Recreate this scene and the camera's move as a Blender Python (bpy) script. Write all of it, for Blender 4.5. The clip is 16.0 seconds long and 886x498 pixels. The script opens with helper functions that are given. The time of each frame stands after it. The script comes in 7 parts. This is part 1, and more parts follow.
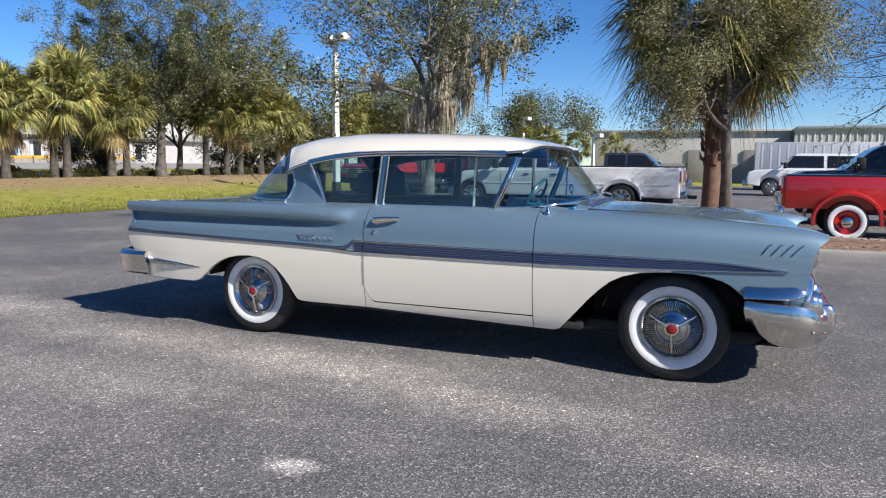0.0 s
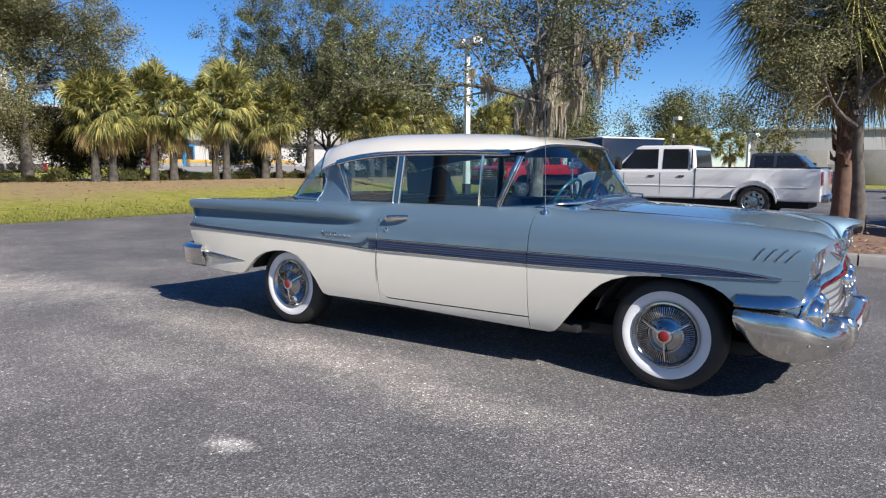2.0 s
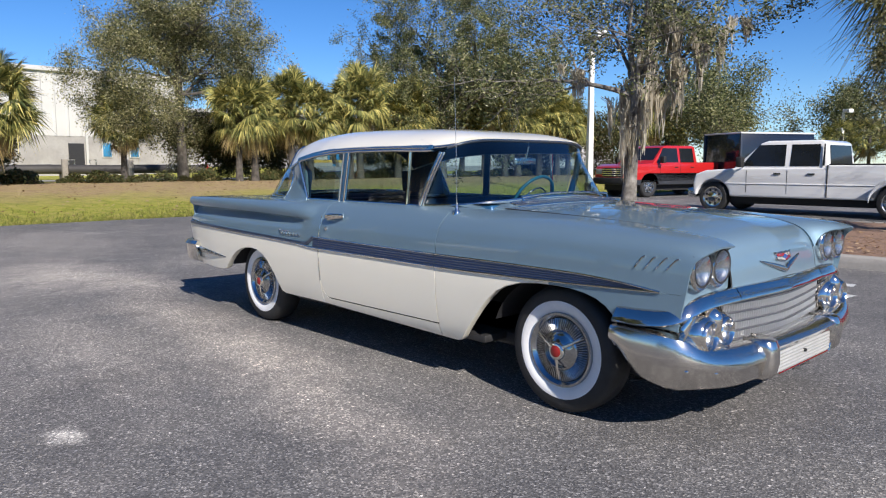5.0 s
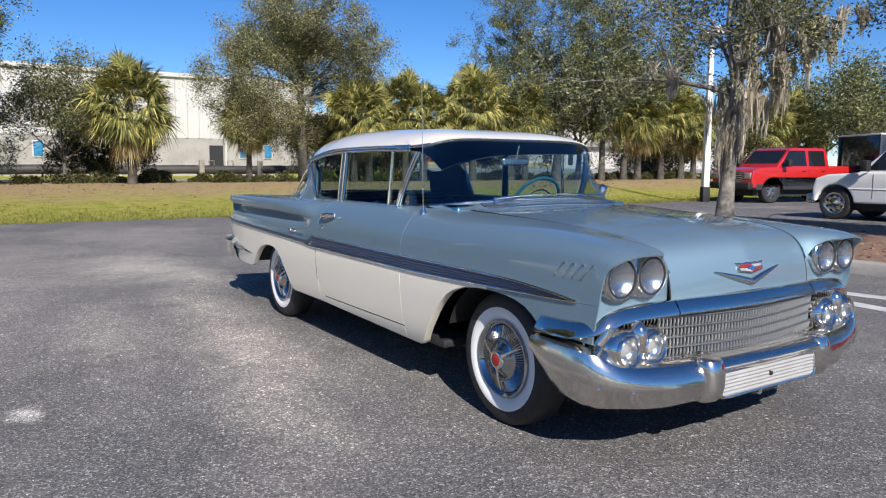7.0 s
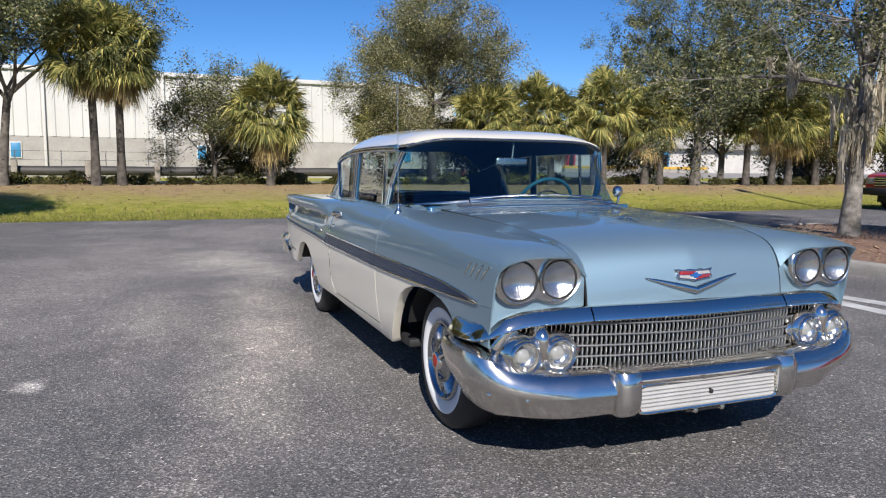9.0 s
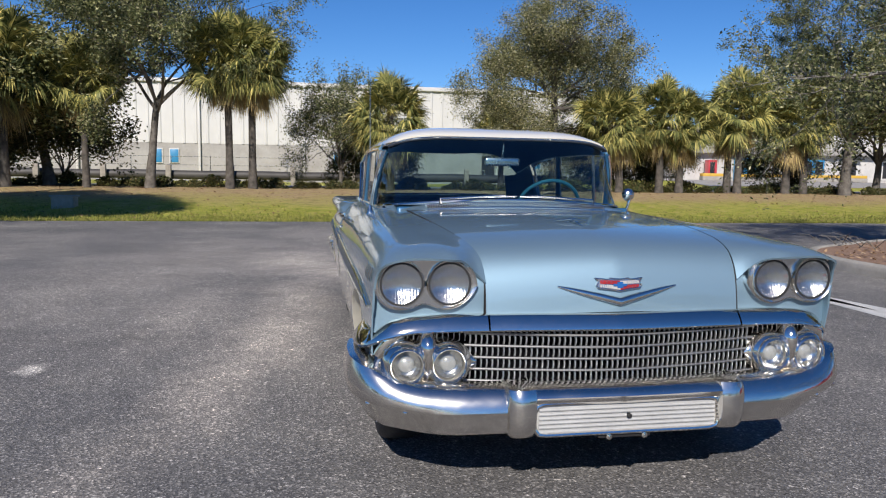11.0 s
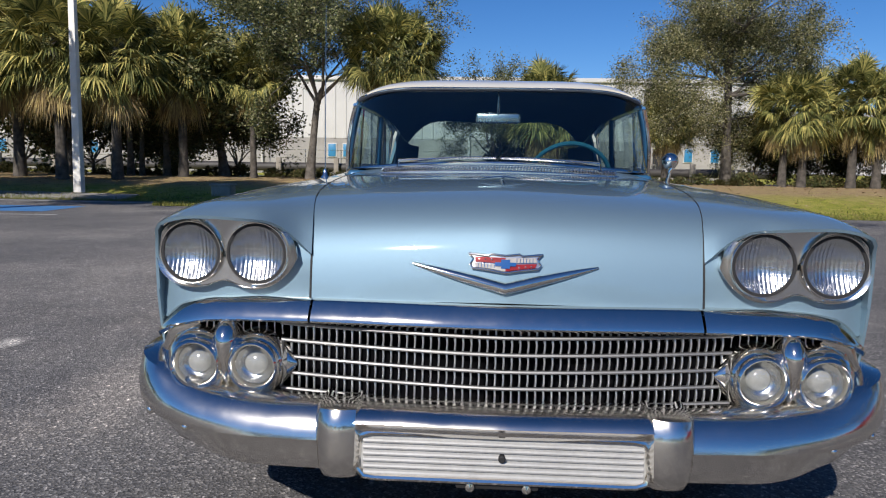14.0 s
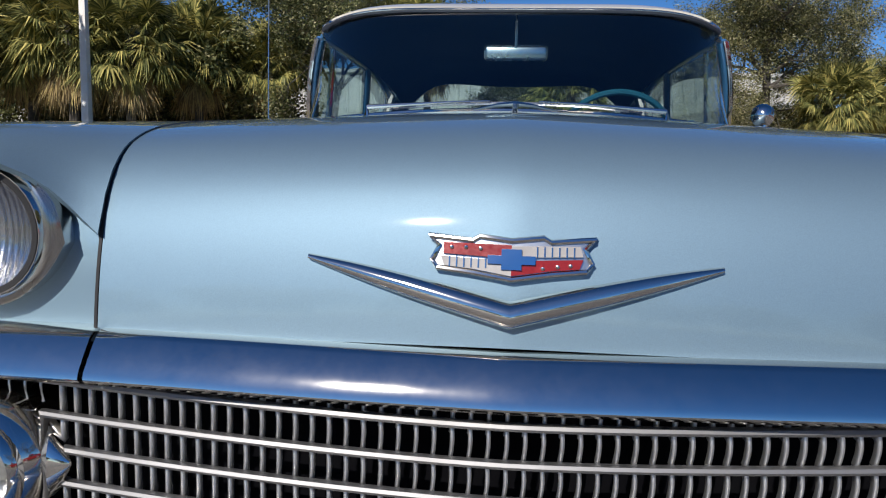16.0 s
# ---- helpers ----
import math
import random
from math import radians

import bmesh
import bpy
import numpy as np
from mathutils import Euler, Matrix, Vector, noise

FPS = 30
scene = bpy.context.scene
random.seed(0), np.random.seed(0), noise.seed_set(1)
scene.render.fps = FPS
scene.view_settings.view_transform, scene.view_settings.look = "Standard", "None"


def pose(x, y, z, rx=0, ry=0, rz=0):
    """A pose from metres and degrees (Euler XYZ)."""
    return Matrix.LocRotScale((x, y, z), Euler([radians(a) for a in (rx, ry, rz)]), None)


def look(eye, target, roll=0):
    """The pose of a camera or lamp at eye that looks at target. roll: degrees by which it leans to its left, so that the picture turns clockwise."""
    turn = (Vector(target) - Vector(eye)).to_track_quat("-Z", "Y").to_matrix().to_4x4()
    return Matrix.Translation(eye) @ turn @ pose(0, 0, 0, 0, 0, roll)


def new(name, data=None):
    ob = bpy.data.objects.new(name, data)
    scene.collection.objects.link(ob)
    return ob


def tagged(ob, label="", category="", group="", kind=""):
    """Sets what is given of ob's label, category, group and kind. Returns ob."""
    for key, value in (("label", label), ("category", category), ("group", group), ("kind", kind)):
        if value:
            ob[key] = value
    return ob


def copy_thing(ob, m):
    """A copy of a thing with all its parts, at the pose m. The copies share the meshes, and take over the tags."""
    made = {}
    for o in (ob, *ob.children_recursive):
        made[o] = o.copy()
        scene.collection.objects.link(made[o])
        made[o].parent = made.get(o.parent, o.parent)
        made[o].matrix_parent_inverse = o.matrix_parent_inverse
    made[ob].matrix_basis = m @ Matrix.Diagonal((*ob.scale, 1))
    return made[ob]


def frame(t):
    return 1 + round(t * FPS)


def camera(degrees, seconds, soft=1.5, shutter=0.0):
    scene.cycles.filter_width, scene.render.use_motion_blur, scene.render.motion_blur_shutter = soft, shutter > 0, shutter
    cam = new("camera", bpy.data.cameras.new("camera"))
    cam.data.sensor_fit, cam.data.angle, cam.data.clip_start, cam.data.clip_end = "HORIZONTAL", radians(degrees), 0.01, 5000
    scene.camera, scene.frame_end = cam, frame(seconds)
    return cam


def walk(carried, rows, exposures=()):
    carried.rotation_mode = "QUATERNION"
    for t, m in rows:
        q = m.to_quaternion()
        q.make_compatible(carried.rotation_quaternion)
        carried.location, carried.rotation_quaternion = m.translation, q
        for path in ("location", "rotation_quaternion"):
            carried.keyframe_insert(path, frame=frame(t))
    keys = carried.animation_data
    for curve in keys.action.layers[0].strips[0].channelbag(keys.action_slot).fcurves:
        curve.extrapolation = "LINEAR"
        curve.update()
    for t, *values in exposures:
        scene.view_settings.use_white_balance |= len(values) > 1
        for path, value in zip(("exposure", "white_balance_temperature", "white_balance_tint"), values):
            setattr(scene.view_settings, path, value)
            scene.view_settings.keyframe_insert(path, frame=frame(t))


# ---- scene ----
cam = camera(62.9, 16.0, 1.15)
PATH = [
    (0, (1.83, -5.235, 1.279), (1.076, -3.398, 1.046), 0.5),
    (0.5, (2.064, -5.177, 1.282), (1.228, -3.376, 1.048), 0.5),
    (1, (2.31, -5.098, 1.27), (1.344, -3.362, 1.039), 0.4),
    (1.5, (2.507, -4.962, 1.266), (1.457, -3.277, 1.031), 0.4),
    (2, (2.71, -4.817, 1.265), (1.587, -3.178, 1.036), 0.3),
    (2.5, (2.912, -4.654, 1.261), (1.737, -3.051, 1.031), 0.4),
    (3, (3.099, -4.477, 1.281), (1.838, -2.943, 1.046), 0.2),
    (3.5, (3.25, -4.294, 1.254), (1.937, -2.803, 1.025), 0.3),
    (4, (3.416, -4.093, 1.272), (2.054, -2.647, 1.042), 0.2),
    (4.2, (3.472, -4.012, 1.256), (2.096, -2.579, 1.028), 0.2),
    (6.3, (4.009, -3.182, 1.248), (2.425, -1.982, 1.019), 0.1),
    (6.5, (4.059, -3.109, 1.241), (2.456, -1.934, 1.018), 0.3),
    (7, (4.18, -2.91, 1.24), (2.514, -1.827, 1.014), 0.3),
    (7.5, (4.294, -2.683, 1.233), (2.582, -1.675, 1.009), 0.5),
    (8, (4.413, -2.475, 1.238), (2.653, -1.552, 1.014), 0.3),
    (8.5, (4.536, -2.261, 1.235), (2.728, -1.434, 1.012), 0.5),
    (9, (4.606, -2.052, 1.221), (2.757, -1.323, 1.003), 0.5),
    (9.2, (4.625, -1.956, 1.218), (2.763, -1.261, 0.996), 0.4),
    (11.3, (4.71, -1.003, 1.189), (2.747, -0.683, 0.98), 0.8),
    (11.5, (4.688, -0.922, 1.197), (2.721, -0.63, 0.982), 0.7),
    (12, (4.633, -0.707, 1.17), (2.656, -0.496, 0.96), 0.9),
    (12.5, (4.562, -0.525, 1.169), (2.576, -0.433, 0.955), 0.9),
    (13, (4.417, -0.347, 1.122), (2.428, -0.342, 0.91), 1.0),
    (13.5, (4.243, -0.185, 1.087), (2.256, -0.256, 0.87), 0.9),
    (14, (4.03, -0.057, 1.032), (2.045, -0.167, 0.811), 1.0),
    (14.5, (3.802, 0.038, 0.999), (1.82, -0.11, 0.776), 1.0),
    (15, (3.553, 0.049, 0.96), (1.573, -0.115, 0.735), 1.1),
    (15.5, (3.283, 0.02, 0.934), (1.303, -0.157, 0.708), 1.2),
    (16, (3.027, -0.004, 0.9), (1.048, -0.183, 0.668), 1.3),
]
walk(cam, [(t, look(eye, target, roll)) for t, eye, target, roll in PATH], [(0, 0.53), (4, 0.49), (7, 0.48), (9, 0.39), (12.5, 0.16), (15, 0.02), (16, -0.04)])

# ---- light ----
SUN = Vector((1.36, -0.45, 1.0)).normalized()
world = bpy.data.worlds.new("sky")
scene.world = world
world.use_nodes = True
wn = world.node_tree.nodes
sky = wn.new("ShaderNodeTexSky")
sky.sky_type, sky.sun_disc = "NISHITA", False
sky.sun_elevation = math.asin(SUN.z)
sky.sun_rotation = math.atan2(SUN.x, SUN.y)
sky.altitude = 3000
sky.air_density, sky.dust_density, sky.ozone_density = 1.15, 0.05, 5.5
hue = wn.new("ShaderNodeHueSaturation")
hue.inputs["Hue"].default_value, hue.inputs["Saturation"].default_value, hue.inputs["Value"].default_value = 0.507, 1.20, 1.14
world.node_tree.links.new(sky.outputs[0], hue.inputs["Color"])
world.node_tree.links.new(hue.outputs[0], wn["Background"].inputs[0])
wn["Background"].inputs[1].default_value = 0.08
sun_data = bpy.data.lights.new("sun", "SUN")
sun_data.energy, sun_data.angle, sun_data.color = 5.0, radians(0.53), (1.0, 0.935, 0.875)
sun_ob = new("sun", sun_data)
sun_ob.matrix_world = look((30, -10, 22), Vector((30, -10, 22)) - SUN)


# ---- materials ----
def nodes_of(name):
    m = bpy.data.materials.new(name)
    m.use_nodes = True
    t = m.node_tree
    return m, t, t.nodes["Principled BSDF"], t.links


def ramp(t, stops):
    r = t.nodes.new("ShaderNodeValToRGB")
    e = r.color_ramp.elements
    while len(e) < len(stops):
        e.new(0.5)
    for k, (p, c) in zip(e, stops):
        k.position, k.color = p, (*c, 1)
    return r


def coords(t, scale=(1, 1, 1), kind="Object"):
    c = t.nodes.new("ShaderNodeTexCoord")
    m = t.nodes.new("ShaderNodeMapping")
    m.inputs["Scale"].default_value = scale
    t.links.new(c.outputs[kind], m.inputs[0])
    return m.outputs[0]


def noise_tex(t, vec, scale, detail=4, rough=0.55):
    n = t.nodes.new("ShaderNodeTexNoise")
    n.inputs["Scale"].default_value, n.inputs["Detail"].default_value = scale, detail
    n.inputs["Roughness"].default_value = rough
    t.links.new(vec, n.inputs["Vector"])
    return n.outputs["Fac"]


def mixc(t, fac, a, b, kind="MIX"):
    m = t.nodes.new("ShaderNodeMix")
    m.data_type, m.blend_type = "RGBA", kind
    if isinstance(fac, (int, float)):
        m.inputs[0].default_value = fac
    else:
        t.links.new(fac, m.inputs[0])
    for sock, v in ((m.inputs[6], a), (m.inputs[7], b)):
        if isinstance(v, tuple):
            sock.default_value = (*v, 1)
        else:
            t.links.new(v, sock)
    return m.outputs[2]


def bump(t, b, height, strength, dist=0.01, normal=None):
    n = t.nodes.new("ShaderNodeBump")
    n.inputs["Strength"].default_value, n.inputs["Distance"].default_value = strength, dist
    t.links.new(height, n.inputs["Height"])
    if normal is not None:
        t.links.new(normal, n.inputs["Normal"])
    t.links.new(n.outputs[0], b.inputs["Normal"])
    return n.outputs[0]


def simple(name, a, b=None, rough=0.5, metal=0.0, scale=8.0, bumps=0.0, bscale=60.0, rvar=0.1, coat=0.0, coat_rough=0.03, kind="Object"):
    """Two-tone grained surface: a and b are mixed by noise, roughness varies, fine bumps on top."""
    m, t, n, l = nodes_of(name)
    v = coords(t, kind=kind)
    b = b or tuple(0.8 * k for k in a)
    f1 = noise_tex(t, v, scale, 5)
    r = ramp(t, [(0.3, a), (0.7, b)])
    l.new(f1, r.inputs[0])
    f2 = noise_tex(t, v, scale * 7, 3)
    col = mixc(t, 0.25, r.outputs[0], ramp_gray(t, f2), "OVERLAY")
    l.new(col, n.inputs["Base Color"])
    mr = t.nodes.new("ShaderNodeMapRange")
    mr.inputs["To Min"].default_value, mr.inputs["To Max"].default_value = max(0.01, rough - rvar), min(1, rough + rvar)
    l.new(f2, mr.inputs[0])
    l.new(mr.outputs[0], n.inputs["Roughness"])
    n.inputs["Metallic"].default_value = metal
    n.inputs["Coat Weight"].default_value, n.inputs["Coat Roughness"].default_value = coat, coat_rough
    if bumps:
        bump(t, n, noise_tex(t, v, bscale, 4), bumps, 0.01)
    return m


def ramp_gray(t, fac):
    r = ramp(t, [(0.25, (0.35, 0.35, 0.35)), (0.75, (0.65, 0.65, 0.65))])
    t.links.new(fac, r.inputs[0])
    return r.outputs[0]


def paint(name, base, metal, rough, flake=0.0, coat=1.0):
    """Car paint: base coat with fine flake and faint orange peel under a clear coat."""
    m, t, n, l = nodes_of(name)
    v = coords(t)
    f = noise_tex(t, v, 900, 2)
    f2 = noise_tex(t, v, 2.2, 3)
    r = ramp(t, [(0.3, tuple(k * (1 - flake) for k in base)), (0.7, tuple(min(1, k * (1 + flake)) for k in base))])
    l.new(f, r.inputs[0])
    c = mixc(t, 0.06, r.outputs[0], ramp_gray(t, f2), "OVERLAY")
    l.new(c, n.inputs["Base Color"])
    n.inputs["Metallic"].default_value, n.inputs["Roughness"].default_value = metal, rough
    n.inputs["Coat Weight"].default_value, n.inputs["Coat Roughness"].default_value = coat, 0.04
    peel = noise_tex(t, v, 14, 2)
    bump(t, n, peel, 0.025, 0.01)
    return m


def metal(name, base=(0.62, 0.63, 0.64), rough=0.06, smear=0.05, bumps=0.02, haze=0.0):
    m, t, n, l = nodes_of(name)
    v = coords(t)
    f = noise_tex(t, v, 9, 5)
    mr = t.nodes.new("ShaderNodeMapRange")
    mr.inputs["From Min"].default_value, mr.inputs["From Max"].default_value = 0.35, 0.8
    mr.inputs["To Min"].default_value, mr.inputs["To Max"].default_value = rough, rough + smear
    l.new(f, mr.inputs[0])
    l.new(mr.outputs[0], n.inputs["Roughness"])
    n.inputs["Base Color"].default_value, n.inputs["Metallic"].default_value = (*base, 1), 1.0
    nrm = bump(t, n, noise_tex(t, v, 6, 2), bumps, 0.01)
    if haze:
        # worn plating scatters part of the light widely, more so in patches
        gl, mx = t.nodes.new("ShaderNodeBsdfGlossy"), t.nodes.new("ShaderNodeMixShader")
        gl.inputs["Color"].default_value, gl.inputs["Roughness"].default_value = (*(0.9 * k for k in base), 1), 0.48
        l.new(nrm, gl.inputs["Normal"])
        hz = t.nodes.new("ShaderNodeMapRange")
        hz.inputs["From Min"].default_value, hz.inputs["From Max"].default_value = 0.3, 0.75
        hz.inputs["To Min"].default_value, hz.inputs["To Max"].default_value = haze * 0.5, haze * 1.5
        l.new(noise_tex(t, v, 38, 8, 0.75), hz.inputs[0])
        l.new(hz.outputs[0], mx.inputs[0])
        l.new(n.outputs[0], mx.inputs[1])
        l.new(gl.outputs[0], mx.inputs[2])
        l.new(mx.outputs[0], t.nodes["Material Output"].inputs[0])
    return m


def glass(name, tint=(0.9, 0.95, 0.95), rough=0.0, gloss=0.06):
    """Thin pane: clear with a mirror reflection that rises towards grazing angles."""
    m = bpy.data.materials.new(name)
    m.use_nodes = True
    t = m.node_tree
    for k in list(t.nodes):
        t.nodes.remove(k)
    out = t.nodes.new("ShaderNodeOutputMaterial")
    tr, gl, mix, lw, pw, ma = (t.nodes.new(k) for k in ("ShaderNodeBsdfTransparent", "ShaderNodeBsdfGlossy", "ShaderNodeMixShader", "ShaderNodeLayerWeight", "ShaderNodeMath", "ShaderNodeMath"))
    tr.inputs[0].default_value = (*tint, 1)
    gl.inputs[0].default_value, gl.inputs["Roughness"].default_value = (1, 1, 1, 1), rough
    lw.inputs["Blend"].default_value = 0.5
    pw.operation, pw.inputs[1].default_value = "POWER", 3.0
    ma.operation, ma.inputs[1].default_value, ma.inputs[2].default_value = "MULTIPLY_ADD", 0.85, gloss
    t.links.new(lw.outputs["Facing"], pw.inputs[0])
    t.links.new(pw.outputs[0], ma.inputs[0])
    t.links.new(ma.outputs[0], mix.inputs[0])
    t.links.new(tr.outputs[0], mix.inputs[1])
    t.links.new(gl.outputs[0], mix.inputs[2])
    t.links.new(mix.outputs[0], out.inputs[0])
    return m


BLUE = paint("blue_metallic_paint", (0.213, 0.320, 0.394), 0.70, 0.63, 0.10)
WHITE = paint("ivory_paint", (0.85, 0.805, 0.675), 0.0, 0.30)
CHROME = metal("chrome", (0.76, 0.725, 0.665), 0.05, 0.05, 0.05, 0.018)
BUMPER = metal("bumper_chrome", (0.74, 0.71, 0.66), 0.13, 0.10, 0.05, 0.02)
BARMETAL = metal("dull_grille_bar", (0.25, 0.25, 0.25), 0.50, 0.12)
BEZEL = metal("bright_satin_metal", (0.70, 0.70, 0.69), 0.20, 0.10)
WHEELCHROME = metal("aged_wheel_chrome", (0.40, 0.41, 0.42), 0.08)
STEEL = metal("satin_metal", (0.50, 0.51, 0.52), 0.22, 0.12)
ALU = metal("ribbed_aluminium", (0.70, 0.70, 0.69), 0.30, 0.1)
FINMETAL = metal("bright_grille_metal", (0.70, 0.70, 0.69), 0.40, 0.1)
SILVER = metal("brushed_silver", (0.80, 0.80, 0.79), 0.24, 0.1)
MOULD = metal("ribbed_side_trim", (0.19, 0.23, 0.325), 0.34, 0.08)
ENAMEL_RED = simple("dark_red_enamel", (0.20, 0.012, 0.012), (0.30, 0.022, 0.02), 0.2, scale=40)
# dark colour in place of what a chrome moulding mirrors
DARK_REFLECT = simple("dark_reflection_trim", (0.02, 0.025, 0.035), (0.035, 0.04, 0.05), 0.35)
# near-black that paints the shade inside the grille
GRILLE_SHADE = simple("black_grille_shade", (0.002, 0.002, 0.003), (0.004, 0.004, 0.005), 0.95)
GRILLE_SHADE.node_tree.nodes["Principled BSDF"].inputs["Specular IOR Level"].default_value = 0.05
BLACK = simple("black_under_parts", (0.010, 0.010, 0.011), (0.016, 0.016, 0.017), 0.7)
RUBBER = simple("tyre_rubber", (0.016, 0.016, 0.017), (0.026, 0.026, 0.026), 0.62, scale=14, bumps=0.15, bscale=220)
WHITEWALL = simple("whitewall_rubber", (0.80, 0.80, 0.79), (0.74, 0.74, 0.73), 0.5, scale=10)
RED = paint("red_enamel", (0.33, 0.016, 0.02), 0.0, 0.25)
BLUE_EN = paint("blue_enamel", (0.015, 0.085, 0.27), 0.0, 0.25)
GLASS = glass("window_glass", (0.64, 0.76, 0.77))
TRIM = simple("dark_blue_vinyl", (0.012, 0.045, 0.11), (0.02, 0.06, 0.14), 0.55, scale=30, bumps=0.2, bscale=400)
TEAL = simple("turquoise_plastic", (0.02, 0.11, 0.17), (0.03, 0.14, 0.20), 0.3, scale=20)
INNER = paint("blue_interior_paint", (0.028, 0.11, 0.22), 0.2, 0.3)


IVORY = simple("aged_white_enamel", (0.44, 0.42, 0.39), (0.36, 0.34, 0.32), 0.25, scale=9)
FROST = simple("frosted_lens", (0.33, 0.33, 0.31), (0.26, 0.26, 0.25), 0.18, scale=40, coat=0.6)
WHITE_RIB = simple("ribbed_white_panel", (0.40, 0.40, 0.39), (0.34, 0.34, 0.33), 0.4, scale=12)


def fluted_lens():
    """Moulded headlight glass: thin, with vertical flutes."""
    m = glass("fluted_lamp_glass", (0.98, 0.99, 0.99), 0.01, 0.05)
    t = m.node_tree
    w = t.nodes.new("ShaderNodeTexWave")
    w.wave_type, w.bands_direction = "BANDS", "Y"
    w.inputs["Scale"].default_value, w.inputs["Distortion"].default_value = 30, 0.6
    t.links.new(coords(t), w.inputs["Vector"])
    n = t.nodes.new("ShaderNodeBump")
    n.inputs["Strength"].default_value, n.inputs["Distance"].default_value = 0.25, 0.002
    t.links.new(w.outputs["Fac"], n.inputs["Height"])
    for k in t.nodes:
        if k.bl_idname in ("ShaderNodeBsdfGlossy", "ShaderNodeLayerWeight"):
            t.links.new(n.outputs[0], k.inputs["Normal"])
    return m


FLUTED = fluted_lens()


def reflector_metal():
    """Silvered reflector seen through moulded glass: fine upright flutes and a few cross bars."""
    m, t, n, l = nodes_of("fluted_reflector")
    v = coords(t)
    w = t.nodes.new("ShaderNodeTexWave")
    w.wave_type, w.bands_direction = "BANDS", "Y"
    w.inputs["Scale"].default_value, w.inputs["Distortion"].default_value = 30, 0.3
    w2 = t.nodes.new("ShaderNodeTexWave")
    w2.wave_type, w2.bands_direction = "BANDS", "Z"
    w2.inputs["Scale"].default_value, w2.inputs["Distortion"].default_value = 6, 2.0
    l.new(v, w.inputs["Vector"])
    l.new(v, w2.inputs["Vector"])
    mx = t.nodes.new("ShaderNodeMath")
    mx.operation = "ADD"
    l.new(w.outputs["Fac"], mx.inputs[0])
    l.new(w2.outputs["Fac"], mx.inputs[1])
    n.inputs["Base Color"].default_value, n.inputs["Metallic"].default_value = (0.60, 0.60, 0.60, 1), 1.0
    n.inputs["Roughness"].default_value = 0.24
    sp, cb = t.nodes.new("ShaderNodeSeparateXYZ"), t.nodes.new("ShaderNodeCombineXYZ")
    l.new(v, sp.inputs[0])
    l.new(sp.outputs["Y"], cb.inputs["X"])
    l.new(sp.outputs["Z"], cb.inputs["Y"])
    bk = t.nodes.new("ShaderNodeTexBrick")
    bk.inputs["Scale"].default_value, bk.inputs["Brick Width"].default_value, bk.inputs["Row Height"].default_value = 1.0, 0.0085, 0.016
    bk.inputs["Mortar Size"].default_value, bk.inputs["Mortar Smooth"].default_value = 0.0016, 1.0
    l.new(cb.outputs[0], bk.inputs["Vector"])
    b1 = bump(t, n, mx.outputs[0], 0.30, 0.003)
    b2 = bump(t, n, bk.outputs["Fac"], 0.15, 0.0012, b1)
    bump(t, n, noise_tex(t, v, 45, 2), 0.25, 0.006, b2)
    return m


REFLECTOR = reflector_metal()


# ---- mesh helpers ----
def mesh_of(name, verts, faces, material, smooth=True, sharp=None):
    me = bpy.data.meshes.new(name)
    me.from_pydata([tuple(map(float, v)) for v in verts], [], [tuple(map(int, f)) for f in faces])
    for mt in (material if isinstance(material, (list, tuple)) else [material]):
        me.materials.append(mt)
    if smooth:
        me.polygons.foreach_set("use_smooth", [True] * len(me.polygons))
        if sharp:
            me.set_sharp_from_angle(angle=radians(sharp))
    me.update()
    return me


def part(name, data, material, parent=None, label="", smooth=True, sharp=40, thick=0.0, outward=None):
    """One mesh object from (verts, faces) or a bmesh, under a thing or a part."""
    if isinstance(data, bmesh.types.BMesh):
        me = bpy.data.meshes.new(name)
        data.to_mesh(me)
        data.free()
        me.materials.append(material)
        if smooth:
            me.polygons.foreach_set("use_smooth", [True] * len(me.polygons))
            me.set_sharp_from_angle(angle=radians(sharp))
    elif isinstance(data, bpy.types.Mesh):
        me = data
    else:
        me = mesh_of(name, data[0], data[1], material, smooth, sharp)
    ob = new(name, me)
    if parent is not None:
        ob.parent = parent
    if thick and outward is not None and sum(p.area * p.normal.dot(p.center - outward) for p in me.polygons) < 0:
        me.flip_normals()
    if thick:
        bm = bmesh.new()
        bm.from_mesh(me)
        bmesh.ops.solidify(bm, geom=bm.faces[:], thickness=thick)
        bm.to_mesh(me)
        bm.free()
        if smooth:
            me.polygons.foreach_set("use_smooth", [True] * len(me.polygons))
            me.set_sharp_from_angle(angle=radians(sharp))
    if label:
        ob["label"] = label
    return ob


def thing(name, label, category, group="", kind="", at=None):
    e = new(name)
    e.empty_display_size = 0.2
    if at is not None:
        e.matrix_world = at
    return tagged(e, label, category, group, kind)


def grid(P, flip=False, close_u=False, close_v=False):
    P = np.asarray(P, float)
    n, m = P.shape[:2]
    f = []
    for i in range(n if close_u else n - 1):
        for j in range(m if close_v else m - 1):
            a, b = i * m + j, i * m + (j + 1) % m
            c, d = ((i + 1) % n) * m + (j + 1) % m, ((i + 1) % n) * m + j
            f.append((a, d, c, b) if flip else (a, b, c, d))
    return P.reshape(-1, 3), f


def joined(*datas):
    V, F, o = [], [], 0
    for v, f in datas:
        V.extend(v)
        F.extend(tuple(i + o for i in k) for k in f)
        o += len(v)
    return V, F


def moved(data, m):
    return [m @ Vector(v) for v in data[0]], data[1]


